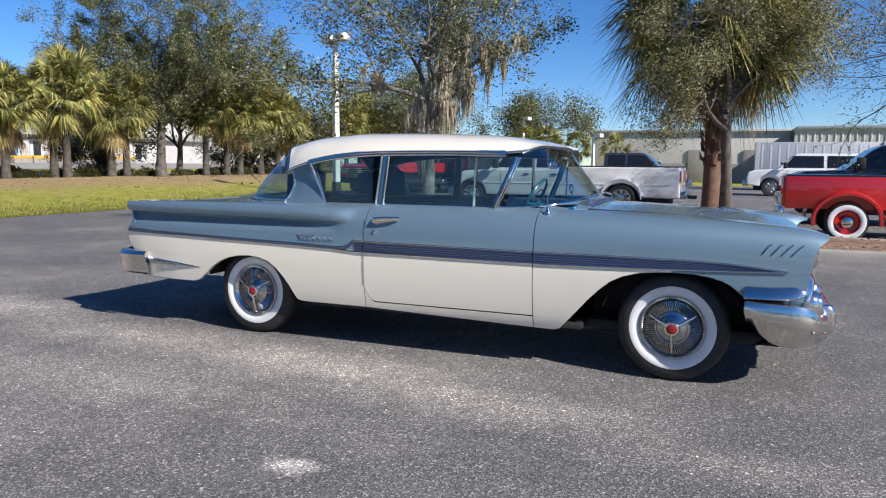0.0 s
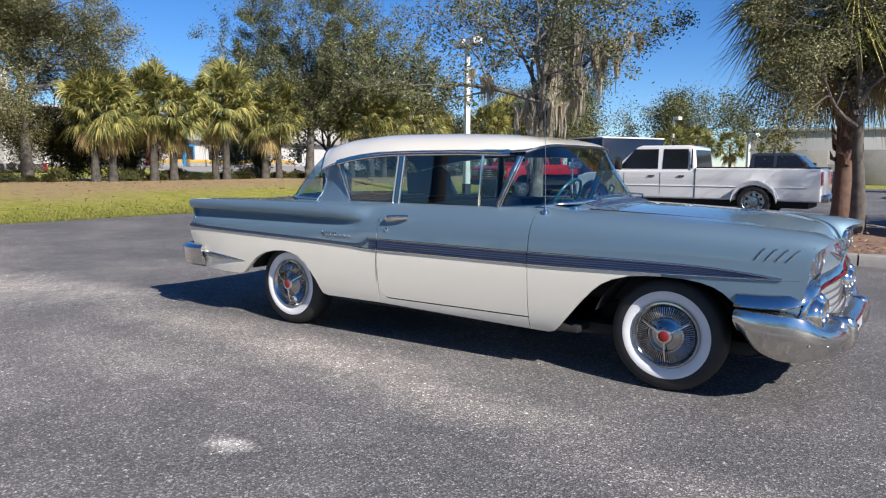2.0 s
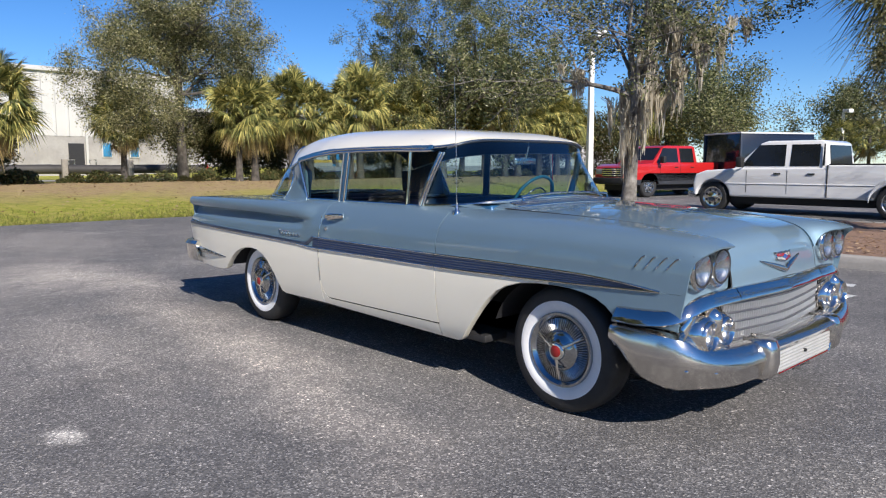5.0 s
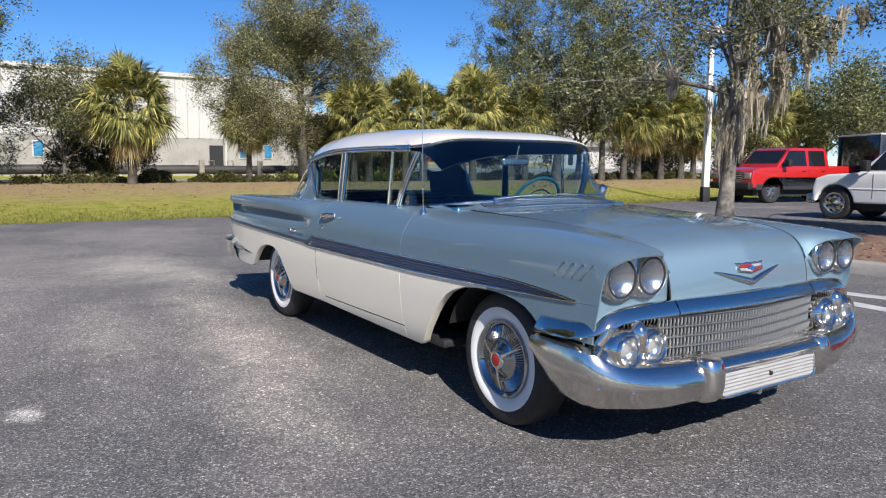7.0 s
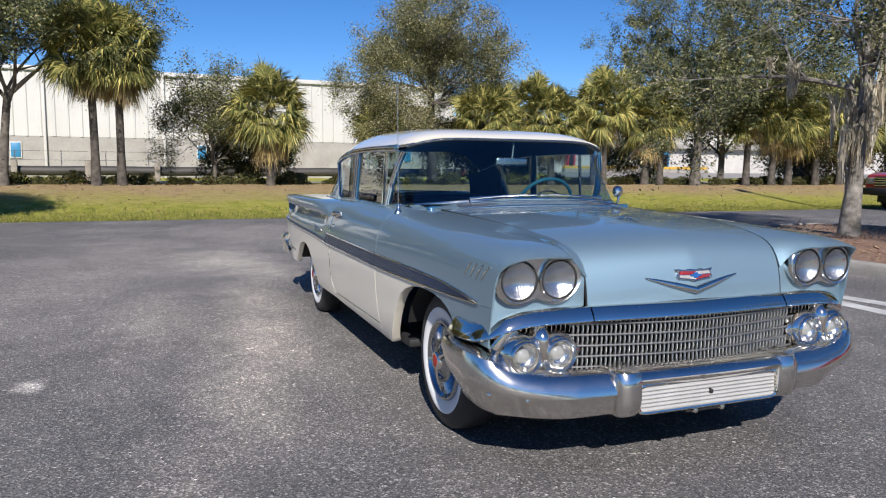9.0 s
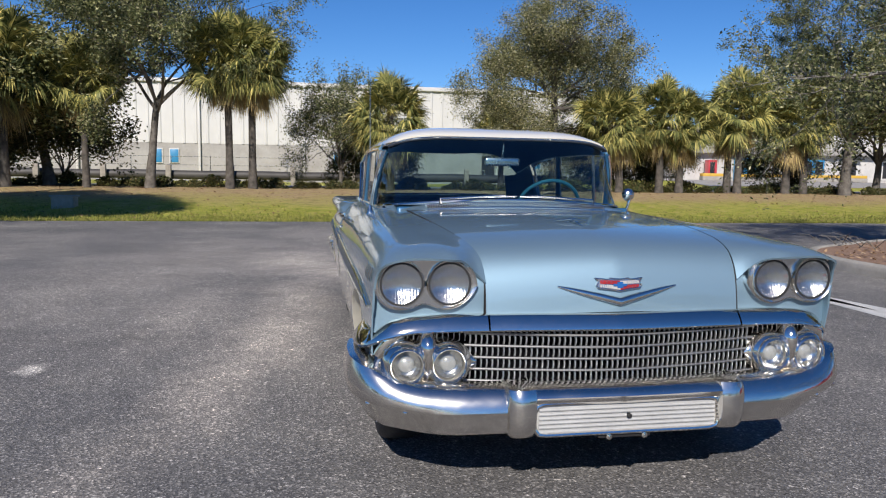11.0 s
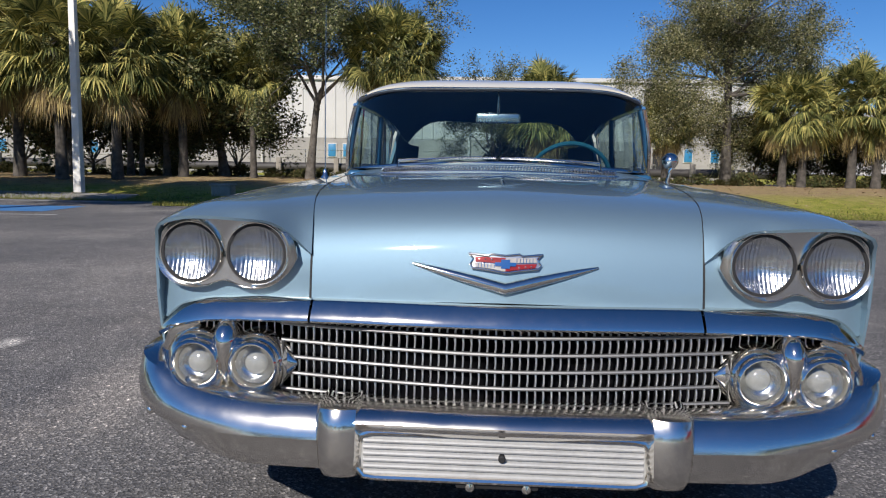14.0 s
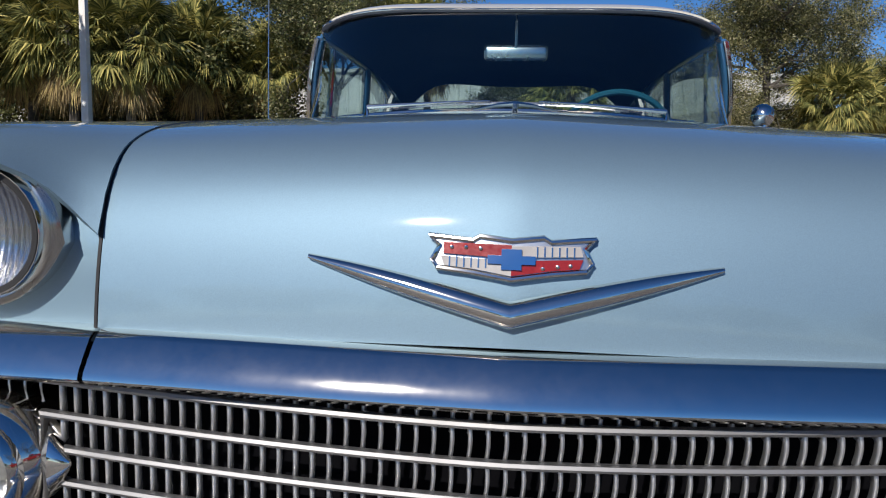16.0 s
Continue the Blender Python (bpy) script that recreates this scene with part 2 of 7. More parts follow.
def curve(pts):
    """Smooth curve through (x, value...) rows, without overshoot."""
    p = np.array(sorted(pts), float)
    x, y = p[:, 0], p[:, 1:]
    h, d = np.diff(x), np.diff(y, axis=0) / np.diff(x)[:, None]
    m = np.zeros_like(y)
    m[0], m[-1] = d[0], d[-1]
    for i in range(1, len(x) - 1):
        for k in range(y.shape[1]):
            a, b = d[i - 1, k], d[i, k]
            if a * b > 0:
                w1, w2 = 2 * h[i] + h[i - 1], h[i] + 2 * h[i - 1]
                m[i, k] = (w1 + w2) / (w1 / a + w2 / b)

    def f(q):
        q = min(max(q, x[0]), x[-1])
        i = min(max(int(np.searchsorted(x, q)) - 1, 0), len(x) - 2)
        s = (q - x[i]) / h[i]
        r = (2 * s**3 - 3 * s**2 + 1) * y[i] + (s**3 - 2 * s**2 + s) * h[i] * m[i] + (3 * s**2 - 2 * s**3) * y[i + 1] + (s**3 - s**2) * h[i] * m[i + 1]
        return r if len(r) > 1 else float(r[0])

    return f


def spline(pts, n):
    """n points along a smooth line through pts."""
    p = np.array(pts, float)
    d = np.r_[0, np.cumsum(np.linalg.norm(np.diff(p, axis=0), axis=1))]
    c = curve([(s, *q) for s, q in zip(d, p)])
    return np.array([c(s) for s in np.linspace(0, d[-1], n)])


def linear(pts):
    p = np.array(sorted(pts), float)
    return lambda q: float(np.interp(q, p[:, 0], p[:, 1]))


def smooth_step(a, b, x):
    s = min(max((x - a) / (b - a), 0), 1)
    return s * s * (3 - 2 * s)


def tube(pts, r, seg=10, closed=False, caps=True, squash=(1, 1), up=(0, 0, 1)):
    p = [Vector(q) for q in pts]
    n = len(p)
    rs = [r] * n if isinstance(r, (int, float)) else list(r)
    rows = []
    u = Vector(up)
    for i in range(n):
        t = (p[(i + 1) % n] - p[i - 1]) if closed else (p[min(i + 1, n - 1)] - p[max(i - 1, 0)])
        t.normalize()
        a = t.cross(u)
        if a.length < 1e-3:
            a = t.cross(Vector((1, 0, 0.1)))
        a.normalize()
        b = a.cross(t)
        rows.append([p[i] + rs[i] * (squash[0] * math.cos(k) * a + squash[1] * math.sin(k) * b) for k in np.linspace(0, 2 * math.pi, seg, endpoint=False)])
    V, F = grid(rows, True, close_u=closed, close_v=True)
    F = list(F)
    if caps and not closed:
        F.append(tuple(range(seg)))
        F.append(tuple(reversed(range((n - 1) * seg, n * seg))))
    return V, F


def lathe(profile, seg=48, axis="y", centre=(0, 0, 0)):
    """Turned body: profile rows are (along the axis, radius)."""
    c = Vector(centre)
    rows = []
    for a, r in profile:
        row = []
        for k in np.linspace(0, 2 * math.pi, seg, endpoint=False):
            u, v = r * math.cos(k), r * math.sin(k)
            row.append(c + Vector({"y": (u, a, v), "x": (a, u, v), "z": (u, v, a)}[axis]))
        rows.append(row)
    return grid(rows, axis == "y", close_v=True)


def box(x0, x1, y0, y1, z0, z1, bevel=0.0, seg=2):
    bm = bmesh.new()
    bmesh.ops.create_cube(bm, size=1)
    for v in bm.verts:
        v.co = ((x0 + x1) / 2 + v.co.x * (x1 - x0), (y0 + y1) / 2 + v.co.y * (y1 - y0), (z0 + z1) / 2 + v.co.z * (z1 - z0))
    if bevel:
        bmesh.ops.bevel(bm, geom=bm.edges[:], offset=bevel, segments=seg, affect="EDGES", profile=0.5)
    return bm


def vf(bm):
    bm.verts.index_update()
    r = [v.co.copy() for v in bm.verts], [tuple(v.index for v in f.verts) for f in bm.faces]
    bm.free()
    return r


def extrude_xz(poly, y0, y1, bevel=0.0, seg=2, taper=None):
    """Prism of a polygon in x and z, from y0 to y1. taper(x, z, y) may move the corners."""
    bm = bmesh.new()
    a = [bm.verts.new((x, y0, z)) for x, z in poly]
    b = [bm.verts.new((x, y1, z)) for x, z in poly]
    n = len(poly)
    bm.faces.new(a)
    bm.faces.new(list(reversed(b)))
    for i in range(n):
        bm.faces.new((a[i], b[i], b[(i + 1) % n], a[(i + 1) % n]))
    if taper:
        for v in bm.verts:
            v.co = taper(v.co)
    bmesh.ops.recalc_face_normals(bm, faces=bm.faces[:])
    if bevel:
        bmesh.ops.bevel(bm, geom=[e for e in bm.edges if e.calc_face_angle(0) > 0.3], offset=bevel, segments=seg, affect="EDGES", profile=0.6)
    return bm


def mirror_y(data):
    return [(v[0], -v[1], v[2]) for v in data[0]], [tuple(reversed(f)) for f in data[1]]


# ---- the parked classic car ----
car = thing("classic_car", "1950s two-door sedan, metallic blue over ivory, parked on worn asphalt", "car")

MID = Vector((0, 0, 0.6))
DOOR_R, DOOR_F = -0.535, 0.655
arch_pts = [(-2.75, 0.40), (-2.62, 0.395), (-2.5, 0.378), (-2.2, 0.37), (-2.02, 0.372), (-1.97, 0.385), (-1.9, 0.44), (-1.83, 0.497), (-1.75, 0.545), (-1.67, 0.575), (-1.58, 0.594), (-1.488, 0.60), (-1.40, 0.592), (-1.32, 0.568), (-1.25, 0.52), (-1.19, 0.455), (-1.15, 0.40), (-1.12, 0.345), (-1.095, 0.30), (-1.05, 0.288), (-0.55, 0.288), (0.0, 0.272), (0.655, 0.254), (0.78, 0.252), (0.82, 0.264), (0.88, 0.33), (0.936, 0.394), (1.0, 0.468), (1.069, 0.538), (1.13, 0.588), (1.2, 0.624), (1.297, 0.652), (1.40, 0.664), (1.50, 0.667), (1.6, 0.664), (1.69, 0.652), (1.76, 0.632), (1.81, 0.605), (1.85, 0.57), (1.88, 0.545), (2.3, 0.545)]
sill = linear(arch_pts)
split = curve([(-2.7, 0.737), (-1.6, 0.713), (-0.8, 0.692), (-0.55, 0.677), (0.66, 0.672), (1.2, 0.680), (1.6, 0.690), (2.3, 0.705)])
low_y = curve([(0.2, 0.80), (0.25, 0.842), (0.30, 0.866), (0.38, 0.886), (0.5, 0.902), (0.62, 0.909), (0.75, 0.908)])
wide = curve([(-2.75, -0.075), (-2.5, -0.035), (-2.1, -0.008), (-1.5, 0.0), (0, 0.0), (1.5, 0.003), (1.9, 0.003), (2.2, -0.001)])
# upper sections: eight (y, z) rows each, from the colour line up to the inner edge
tail_sections = [
    (-2.65, [(0.908, 0.737), (0.894, 0.79), (0.864, 0.838), (0.846, 0.874), (0.896, 0.893), (0.914, 0.930), (0.890, 0.966), (0.67, 0.966)]),
    (-2.1, [(0.908, 0.725), (0.894, 0.79), (0.856, 0.838), (0.834, 0.874), (0.894, 0.892), (0.914, 0.932), (0.886, 0.974), (0.67, 0.985)]),
    (-1.4, [(0.908, 0.709), (0.893, 0.79), (0.854, 0.838), (0.832, 0.870), (0.892, 0.887), (0.912, 0.929), (0.880, 0.976), (0.68, 0.992)]),
    (-0.98, [(0.908, 0.698), (0.894, 0.79), (0.860, 0.835), (0.842, 0.864), (0.890, 0.880), (0.906, 0.922), (0.868, 0.974), (0.70, 0.997)]),
    (-0.80, [(0.908, 0.691), (0.896, 0.79), (0.872, 0.834), (0.862, 0.862), (0.888, 0.878), (0.896, 0.914), (0.850, 0.969), (0.705, 0.999)]),
    (-0.69, [(0.908, 0.685), (0.898, 0.795), (0.884, 0.845), (0.878, 0.872), (0.882, 0.888), (0.872, 0.918), (0.824, 0.970), (0.71, 1.0)]),
    (-0.61, [(0.908, 0.681), (0.899, 0.80), (0.882, 0.858), (0.870, 0.892), (0.854, 0.918), (0.828, 0.950), (0.792, 0.982), (0.712, 1.0)]),
]
cabin_sections = [
    (-0.5, [(0.908, 0.677), (0.899, 0.80), (0.878, 0.87), (0.860, 0.905), (0.836, 0.938), (0.806, 0.968), (0.772, 0.99), (0.715, 1.0)]),
    (0.2, [(0.908, 0.673), (0.900, 0.80), (0.880, 0.87), (0.862, 0.905), (0.836, 0.938), (0.806, 0.968), (0.772, 0.992), (0.715, 1.003)]),
    (0.62, [(0.908, 0.672), (0.902, 0.80), (0.884, 0.87), (0.867, 0.905), (0.842, 0.938), (0.808, 0.968), (0.765, 0.99), (0.715, 1.003)]),
    (0.9, [(0.908, 0.674), (0.903, 0.80), (0.887, 0.87), (0.870, 0.905), (0.845, 0.938), (0.805, 0.966), (0.73, 0.987), (0.616, 1.000)]),
]
nose_sections = [
    (1.5, [(0.908, 0.688), (0.905, 0.80), (0.893, 0.87), (0.876, 0.905), (0.846, 0.935), (0.792, 0.960), (0.71, 0.974), (0.588, 0.982)]),
    (1.9, [(0.908, 0.699), (0.905, 0.79), (0.896, 0.855), (0.880, 0.895), (0.85, 0.925), (0.785, 0.947), (0.69, 0.956), (0.549, 0.954)]),
    (2.08, [(0.908, 0.703), (0.905, 0.785), (0.897, 0.845), (0.884, 0.885), (0.85, 0.915), (0.775, 0.935), (0.66, 0.938), (0.519, 0.920)]),
    (2.16, [(0.908, 0.705), (0.905, 0.78), (0.899, 0.835), (0.886, 0.875), (0.85, 0.902), (0.77, 0.918), (0.64, 0.918), (0.503, 0.875)]),
    (2.2, [(0.908, 0.705), (0.905, 0.775), (0.900, 0.825), (0.888, 0.865), (0.85, 0.893), (0.76, 0.907), (0.61, 0.897), (0.497, 0.808)]),
]
upper_sections = tail_sections + cabin_sections + nose_sections
sec = curve([(x, *[k for q in s for k in q]) for x, s in upper_sections])
nose_x = curve([(0.54, 2.17), (0.62, 2.185), (0.70, 2.20), (0.80, 2.215), (0.85, 2.232), (0.89, 2.278), (0.93, 2.30), (1.1, 2.30)])
tail_x = curve([(0.37, -2.57), (0.5, -2.60), (0.72, -2.695), (0.80, -2.675), (0.87, -2.672), (0.93, -2.69), (0.965, -2.685), (0.985, -2.665)])


def bend(x, z):
    if x > 1.85:
        return x + smooth_step(1.85, 2.2, x) * (nose_x(z) - 2.2)
    if x < -2.2:
        return x + smooth_step(-2.2, -2.65, x) * (tail_x(z) + 2.65)
    return x


def stations(x0, x1, step=0.03, extra=()):
    n = max(2, round((x1 - x0) / step))
    xs = set(np.linspace(x0, x1, n + 1).round(4)) | {round(e, 4) for e in extra if x0 < e < x1}
    return sorted(xs)


def upper_row(x, n=26):
    c = sec(x).reshape(8, 2)
    p = spline([(0, *q) for q in c], n)
    p[:, 1] += wide(x) * np.clip((p[:, 1] - 0.5) / 0.3, 0, 1)
    return [(x + (bend(x, z) - x) * (smooth_step(0.51, 0.66, y) if x > 0 else 1), y, z) for _, y, z in p]


def lower_row(x, z0=None, z1=None, n=12, lip=True):
    a = sill(x) if z0 is None else z0
    b = split(x) - 0.001 if z1 is None else z1
    b = max(b, a + 0.006)
    rows = []
    if lip:
        rows += [(bend(x, a), low_y(a) + wide(x) - 0.045, a + 0.006), (bend(x, a), low_y(a) + wide(x) - 0.006, a)]
    rows += [(bend(x, z), low_y(z) + wide(x), z) for z in np.linspace(a + 0.004, b, n)]
    return rows


arch_x = [a for a, _ in arch_pts]


def both(name, data, material, parent=None, label="", thick=0.0, sharp=40):
    """The part on both sides of the car: near side first."""
    r = part(name, mirror_y(data), material, parent or car, label, thick=thick, sharp=sharp, outward=MID)
    l = part(name, data, material, parent or car, label, thick=thick, sharp=sharp, outward=MID)
    return r, l


G = 0.0028
both("front_fender", grid([upper_row(x) for x in stations(DOOR_F + G, 2.2, 0.025)], True), BLUE, thick=0.008, label="metallic blue front fender")
both("fender_lower_panel", grid([lower_row(x) for x in stations(DOOR_F + G, 1.48, 0.03, arch_x)], True), WHITE, thick=0.006, label="ivory lower fender panel")
both("fender_front_corner", grid([lower_row(x, None, split(x) + 0.0015) for x in stations(1.48, 2.2, 0.02, arch_x)], True), BLUE, thick=0.006)
door_low = lambda x: 0.333 + 0.10 * max(0, 1 - (x - DOOR_R) / 0.09) ** 2.6
dr, dl = both("door", grid([upper_row(x) for x in stations(DOOR_R + G, DOOR_F - G)], True), BLUE, thick=0.01, label="metallic blue door")
for d, f in ((dr, mirror_y), (dl, lambda k: k)):
    part("door_lower_panel", f(grid([lower_row(x, door_low(x) + 0.003, lip=False) for x in stations(DOOR_R + G, DOOR_F - G, extra=np.linspace(DOOR_R, DOOR_R + 0.1, 9))], True)), WHITE, d, "ivory lower door panel", thick=0.01, outward=MID)
both("rocker_panel", grid([lower_row(x, None, door_low(x) - 0.003 if x > DOOR_R else 0.44, 6) for x in stations(DOOR_R + G, DOOR_F - G, extra=np.linspace(DOOR_R, DOOR_R + 0.1, 9))], True), WHITE, thick=0.006)
both("quarter_panel", grid([upper_row(x, 40) for x in stations(-2.65, DOOR_R - G, 0.02)], True), BLUE, thick=0.008, label="metallic blue quarter panel with a finned ledge")
both("quarter_lower_panel", grid([lower_row(x) for x in stations(-2.65, DOOR_R - G, 0.03, arch_x)], True), WHITE, thick=0.006, label="ivory lower quarter panel")

# hood, with its crease and rolled front
hc = spline([(0.985, 1.020), (1.3, 1.013), (1.7, 0.995), (1.93, 0.976), (2.07, 0.951), (2.15, 0.922), (2.2, 0.88), (2.226, 0.82), (2.238, 0.76), (2.244, 0.70)], 60)
he = spline([(0.93, 1.005), (1.3, 0.992), (1.7, 0.971), (1.93, 0.949), (2.05, 0.926), (2.115, 0.90), (2.16, 0.86), (2.187, 0.81), (2.202, 0.75), (2.210, 0.69)], 60)
hood_w = curve([(0.9, 0.611), (1.3, 0.596), (1.7, 0.568), (1.95, 0.540), (2.08, 0.5175), (2.16, 0.5015), (2.2, 0.4955), (2.3, 0.4945)])


def hood_at(i, q):
    """Point on the hood: row i from the cowl to the lip, q from -1 to 1 across."""
    f = abs(q) ** (1.04 + 0.5 * (1 - i / 59))
    x = hc[i][0] + (he[i][0] - hc[i][0]) * f
    return Vector((x, q * hood_w(he[i][0]), hc[i][1] + (he[i][1] - hc[i][1]) * f))


hood = part("hood", grid([[hood_at(i, q) for q in np.linspace(-1, 1, 49)] for i in range(60)], True), BLUE, car, "long metallic blue hood with a centre crease", thick=0.008, outward=MID)

for s in (-1, 1):
    part("hood_seam", tube([hood_at(i, s) + Vector((-0.002, 0.003 * s, -0.002)) for i in range(0, 60)], 0.0034, 6), BLACK, hood, "dark gap along the hood's edge")

# cowl between hood and windscreen
ws_base = curve([(-0.735, 0.355, 1.003), (-0.72, 0.51, 1.010), (-0.68, 0.65, 1.018), (-0.6, 0.745, 1.029), (-0.45, 0.815, 1.042), (-0.2, 0.865, 1.056), (0, 0.875, 1.059), (0.2, 0.865, 1.056), (0.45, 0.815, 1.042), (0.6, 0.745, 1.029), (0.68, 0.65, 1.018), (0.72, 0.51, 1.010), (0.735, 0.355, 1.003)])
ys = np.linspace(-0.70, 0.70, 57)


def cowl_edge(y):
    f = min(1, abs(y) / 0.611) ** 1.6
    x, z = 0.982 - 0.055 * f, 1.018 - 0.014 * f
    if abs(y) > 0.611:
        k = (abs(y) - 0.611) / 0.09
        x, z = 0.927 - 0.21 * k, 1.004 - 0.001 * k
    return x, z


rows = []
for k in np.linspace(0, 1, 6):
    rows.append([(ws_base(y)[0] * (1 - k) + cowl_edge(y)[0] * k, y, ws_base(y)[1] * (1 - k) + cowl_edge(y)[1] * k) for y in ys])
part("cowl_panel", grid(rows, True), BLUE, car, thick=0.008, outward=MID)


def vent_pt(y, k):
    """Raised intake on the cowl: k from its front edge to its rear edge."""
    x, z = cowl_edge(y)
    d = 0.016 * (abs(y) / 0.5) ** 2
    return (x - 0.012 - 0.072 * k, y, 1.020 - d + 0.022 * k + 0.005 * math.sin(k * math.pi))


vent = part("cowl_vent", grid([[vent_pt(y, k) for y in np.linspace(-0.5, 0.5, 60)] for k in np.linspace(0, 1, 5)], False), BLACK, car, "black cowl air intake", thick=0.004, outward=MID)
for y in np.linspace(-0.49, 0.49, 76):
    part("slat", tube([np.array(vent_pt(y + 0.010 * k, k)) + np.array((0, 0, 0.003)) for k in (0.0, 0.5, 1.0)], 0.0034, 5), ALU, vent)
for k in (0, 0.5, 1):
    part("vent_rim", tube([np.array(vent_pt(y, k)) + np.array((0, 0, 0.003)) for y in np.linspace(-0.505, 0.505, 40)], 0.006 if k != 0.5 else 0.003, 8), CHROME, vent)
for s in (-1, 1):
    w = part("wiper", tube([(0.90, 0.43 * s, 1.035), (0.895, 0.43 * s, 1.062), (0.90, 0.43 * s - 0.26 * s, 1.080), (0.90, 0.43 * s - 0.36 * s, 1.084)], [0.010, 0.008, 0.004, 0.003], 8), CHROME, car)
    part("wiper_blade", tube([(0.845, 0.43 * s - 0.06 * s, 1.062), (0.885, 0.43 * s - 0.22 * s, 1.075), (0.893, 0.43 * s - 0.42 * s, 1.080)], 0.005, 6), STEEL, w)

# deck lid and rear
deck = []
for x in stations(-2.63, -1.5, 0.04):
    e = upper_row(x)[-1]
    zc = 1.022 - 0.10 * smooth_step(-1.6, -2.7, x)
    deck.append([(e[0] - 0.03 * (1 - abs(f)) * smooth_step(-2.2, -2.6, x), e[1] * f, zc + (e[2] - zc) * abs(f) ** 2.2) for f in np.linspace(-1, 1, 33)])
part("trunk_lid", grid(deck, True), BLUE, car, thick=0.008, outward=MID)
tail = [[(x, y, z) for y in np.linspace(-0.84, 0.84, 15)] for x, z in ((-2.63, 0.95), (-2.66, 0.90), (-2.64, 0.80), (-2.66, 0.70), (-2.62, 0.45), (-2.56, 0.38))]
part("tail_panel", grid(tail, True), BLUE, car, thick=0.008, outward=MID)
package = [[(x, y, 0.985) for y in (-0.70, -0.3, 0.3, 0.70)] for x in (-1.52, -1.3, -1.05)]
part("parcel_shelf", grid(package), TRIM, car, thick=0.01, outward=MID)
rb_path = spline([(-2.47, 0.908), (-2.58, 0.915), (-2.74, 0.885), (-2.82, 0.8), (-2.86, 0.5), (-2.87, 0)], 30)
rb_path = np.vstack([rb_path, np.c_[rb_path[-2::-1, 0], -rb_path[-2::-1, 1]]])
rb_prof = [(-0.05, 0.585), (-0.01, 0.578), (0.012, 0.55), (0.004, 0.52), (0.0, 0.46), (-0.012, 0.41), (-0.04, 0.395)]
rows = []
for i in range(len(rb_path)):
    t = rb_path[min(i + 1, len(rb_path) - 1)] - rb_path[max(i - 1, 0)]
    n = np.array((-t[1], t[0])) / np.linalg.norm(t)
    n = -n if n @ (rb_path[i] - np.array((-1.5, 0))) < 0 else n
    rows.append([(*(rb_path[i] + n * o), z) for o, z in rb_prof])
for i, k in ((0, 0), (-1, len(rows))):
    rows.insert(k if k == 0 else len(rows), [tuple(0.75 * np.mean(rows[i], 0) + 0.25 * np.array(p)) for p in rows[i]])
part("rear_bumper", grid(rows), BUMPER, car, "chrome rear bumper", thick=0.006, outward=MID)
for s in (-1, 1):
    part("tail_lamp", lathe([(-2.69, 0.0), (-2.688, 0.03), (-2.675, 0.045), (-2.64, 0.05)], 24, "x", (0, 0.72 * s, 0.70)), RED, car)

# greenhouse: roof
roof_edge = curve([(0.575, 0.53, 1.399), (0.555, 0.59, 1.391), (0.52, 0.64, 1.380), (0.45, 0.675, 1.370), (0.36, 0.690, 1.366), (0.0, 0.70, 1.372), (-0.476, 0.70, 1.368), (-0.8, 0.692, 1.347), (-1.05, 0.675, 1.307), (-1.27, 0.65, 1.246), (-1.33, 0.635, 1.222)])
roof_top = curve([(0.59, 1.410), (0.5, 1.442), (0.35, 1.470), (0.1, 1.490), (-0.3, 1.502), (-0.75, 1.505), (-1.1, 1.482), (-1.35, 1.435), (-1.46, 1.395)])


def roof_pt(u, f):
    """u: 0 front to 1 rear; f: -1 to 1 across."""
    a = abs(f)
    x = (0.578 - 0.045 * a**3) * (1 - u) + (-1.46 + 0.15 * a**2.5) * u
    e = roof_edge(x)
    zc = roof_top(x)
    p = 4.5 + 2.0 * smooth_step(0.3, 0.0, u) + 1.5 * smooth_step(0.75, 1.0, u)
    return (x, e[0] * f, e[1] + (zc - e[1]) * (1 - a**p))


fs = np.sin(np.linspace(-math.pi / 2, math.pi / 2, 49))
roof = part("roof", grid([[roof_pt(u, f) for f in fs] for u in np.linspace(0, 1, 64)], True), WHITE, car, "ivory painted roof", thick=0.02, outward=MID)
part("headliner", grid([[(p[0], p[1] * 0.97, p[2] - 0.03) for p in (roof_pt(u, f) for f in np.linspace(-1, 1, 25))] for u in np.linspace(0.01, 0.99, 24)], False), TRIM, car, "dark blue headliner")
for s in (-1, 1):
    part("drip_rail", tube([(p[0], p[1] + 0.004 * s, p[2] - 0.012) for p in (roof_pt(u, s) for u in np.linspace(0.0, 1, 50))], 0.008, 8), CHROME, car)
rear_lip = [roof_pt(1, f) for f in np.linspace(-1, 1, 31)]
part("rear_window_trim", tube(rear_lip, 0.009, 8), CHROME, car)

# windscreen and rear window


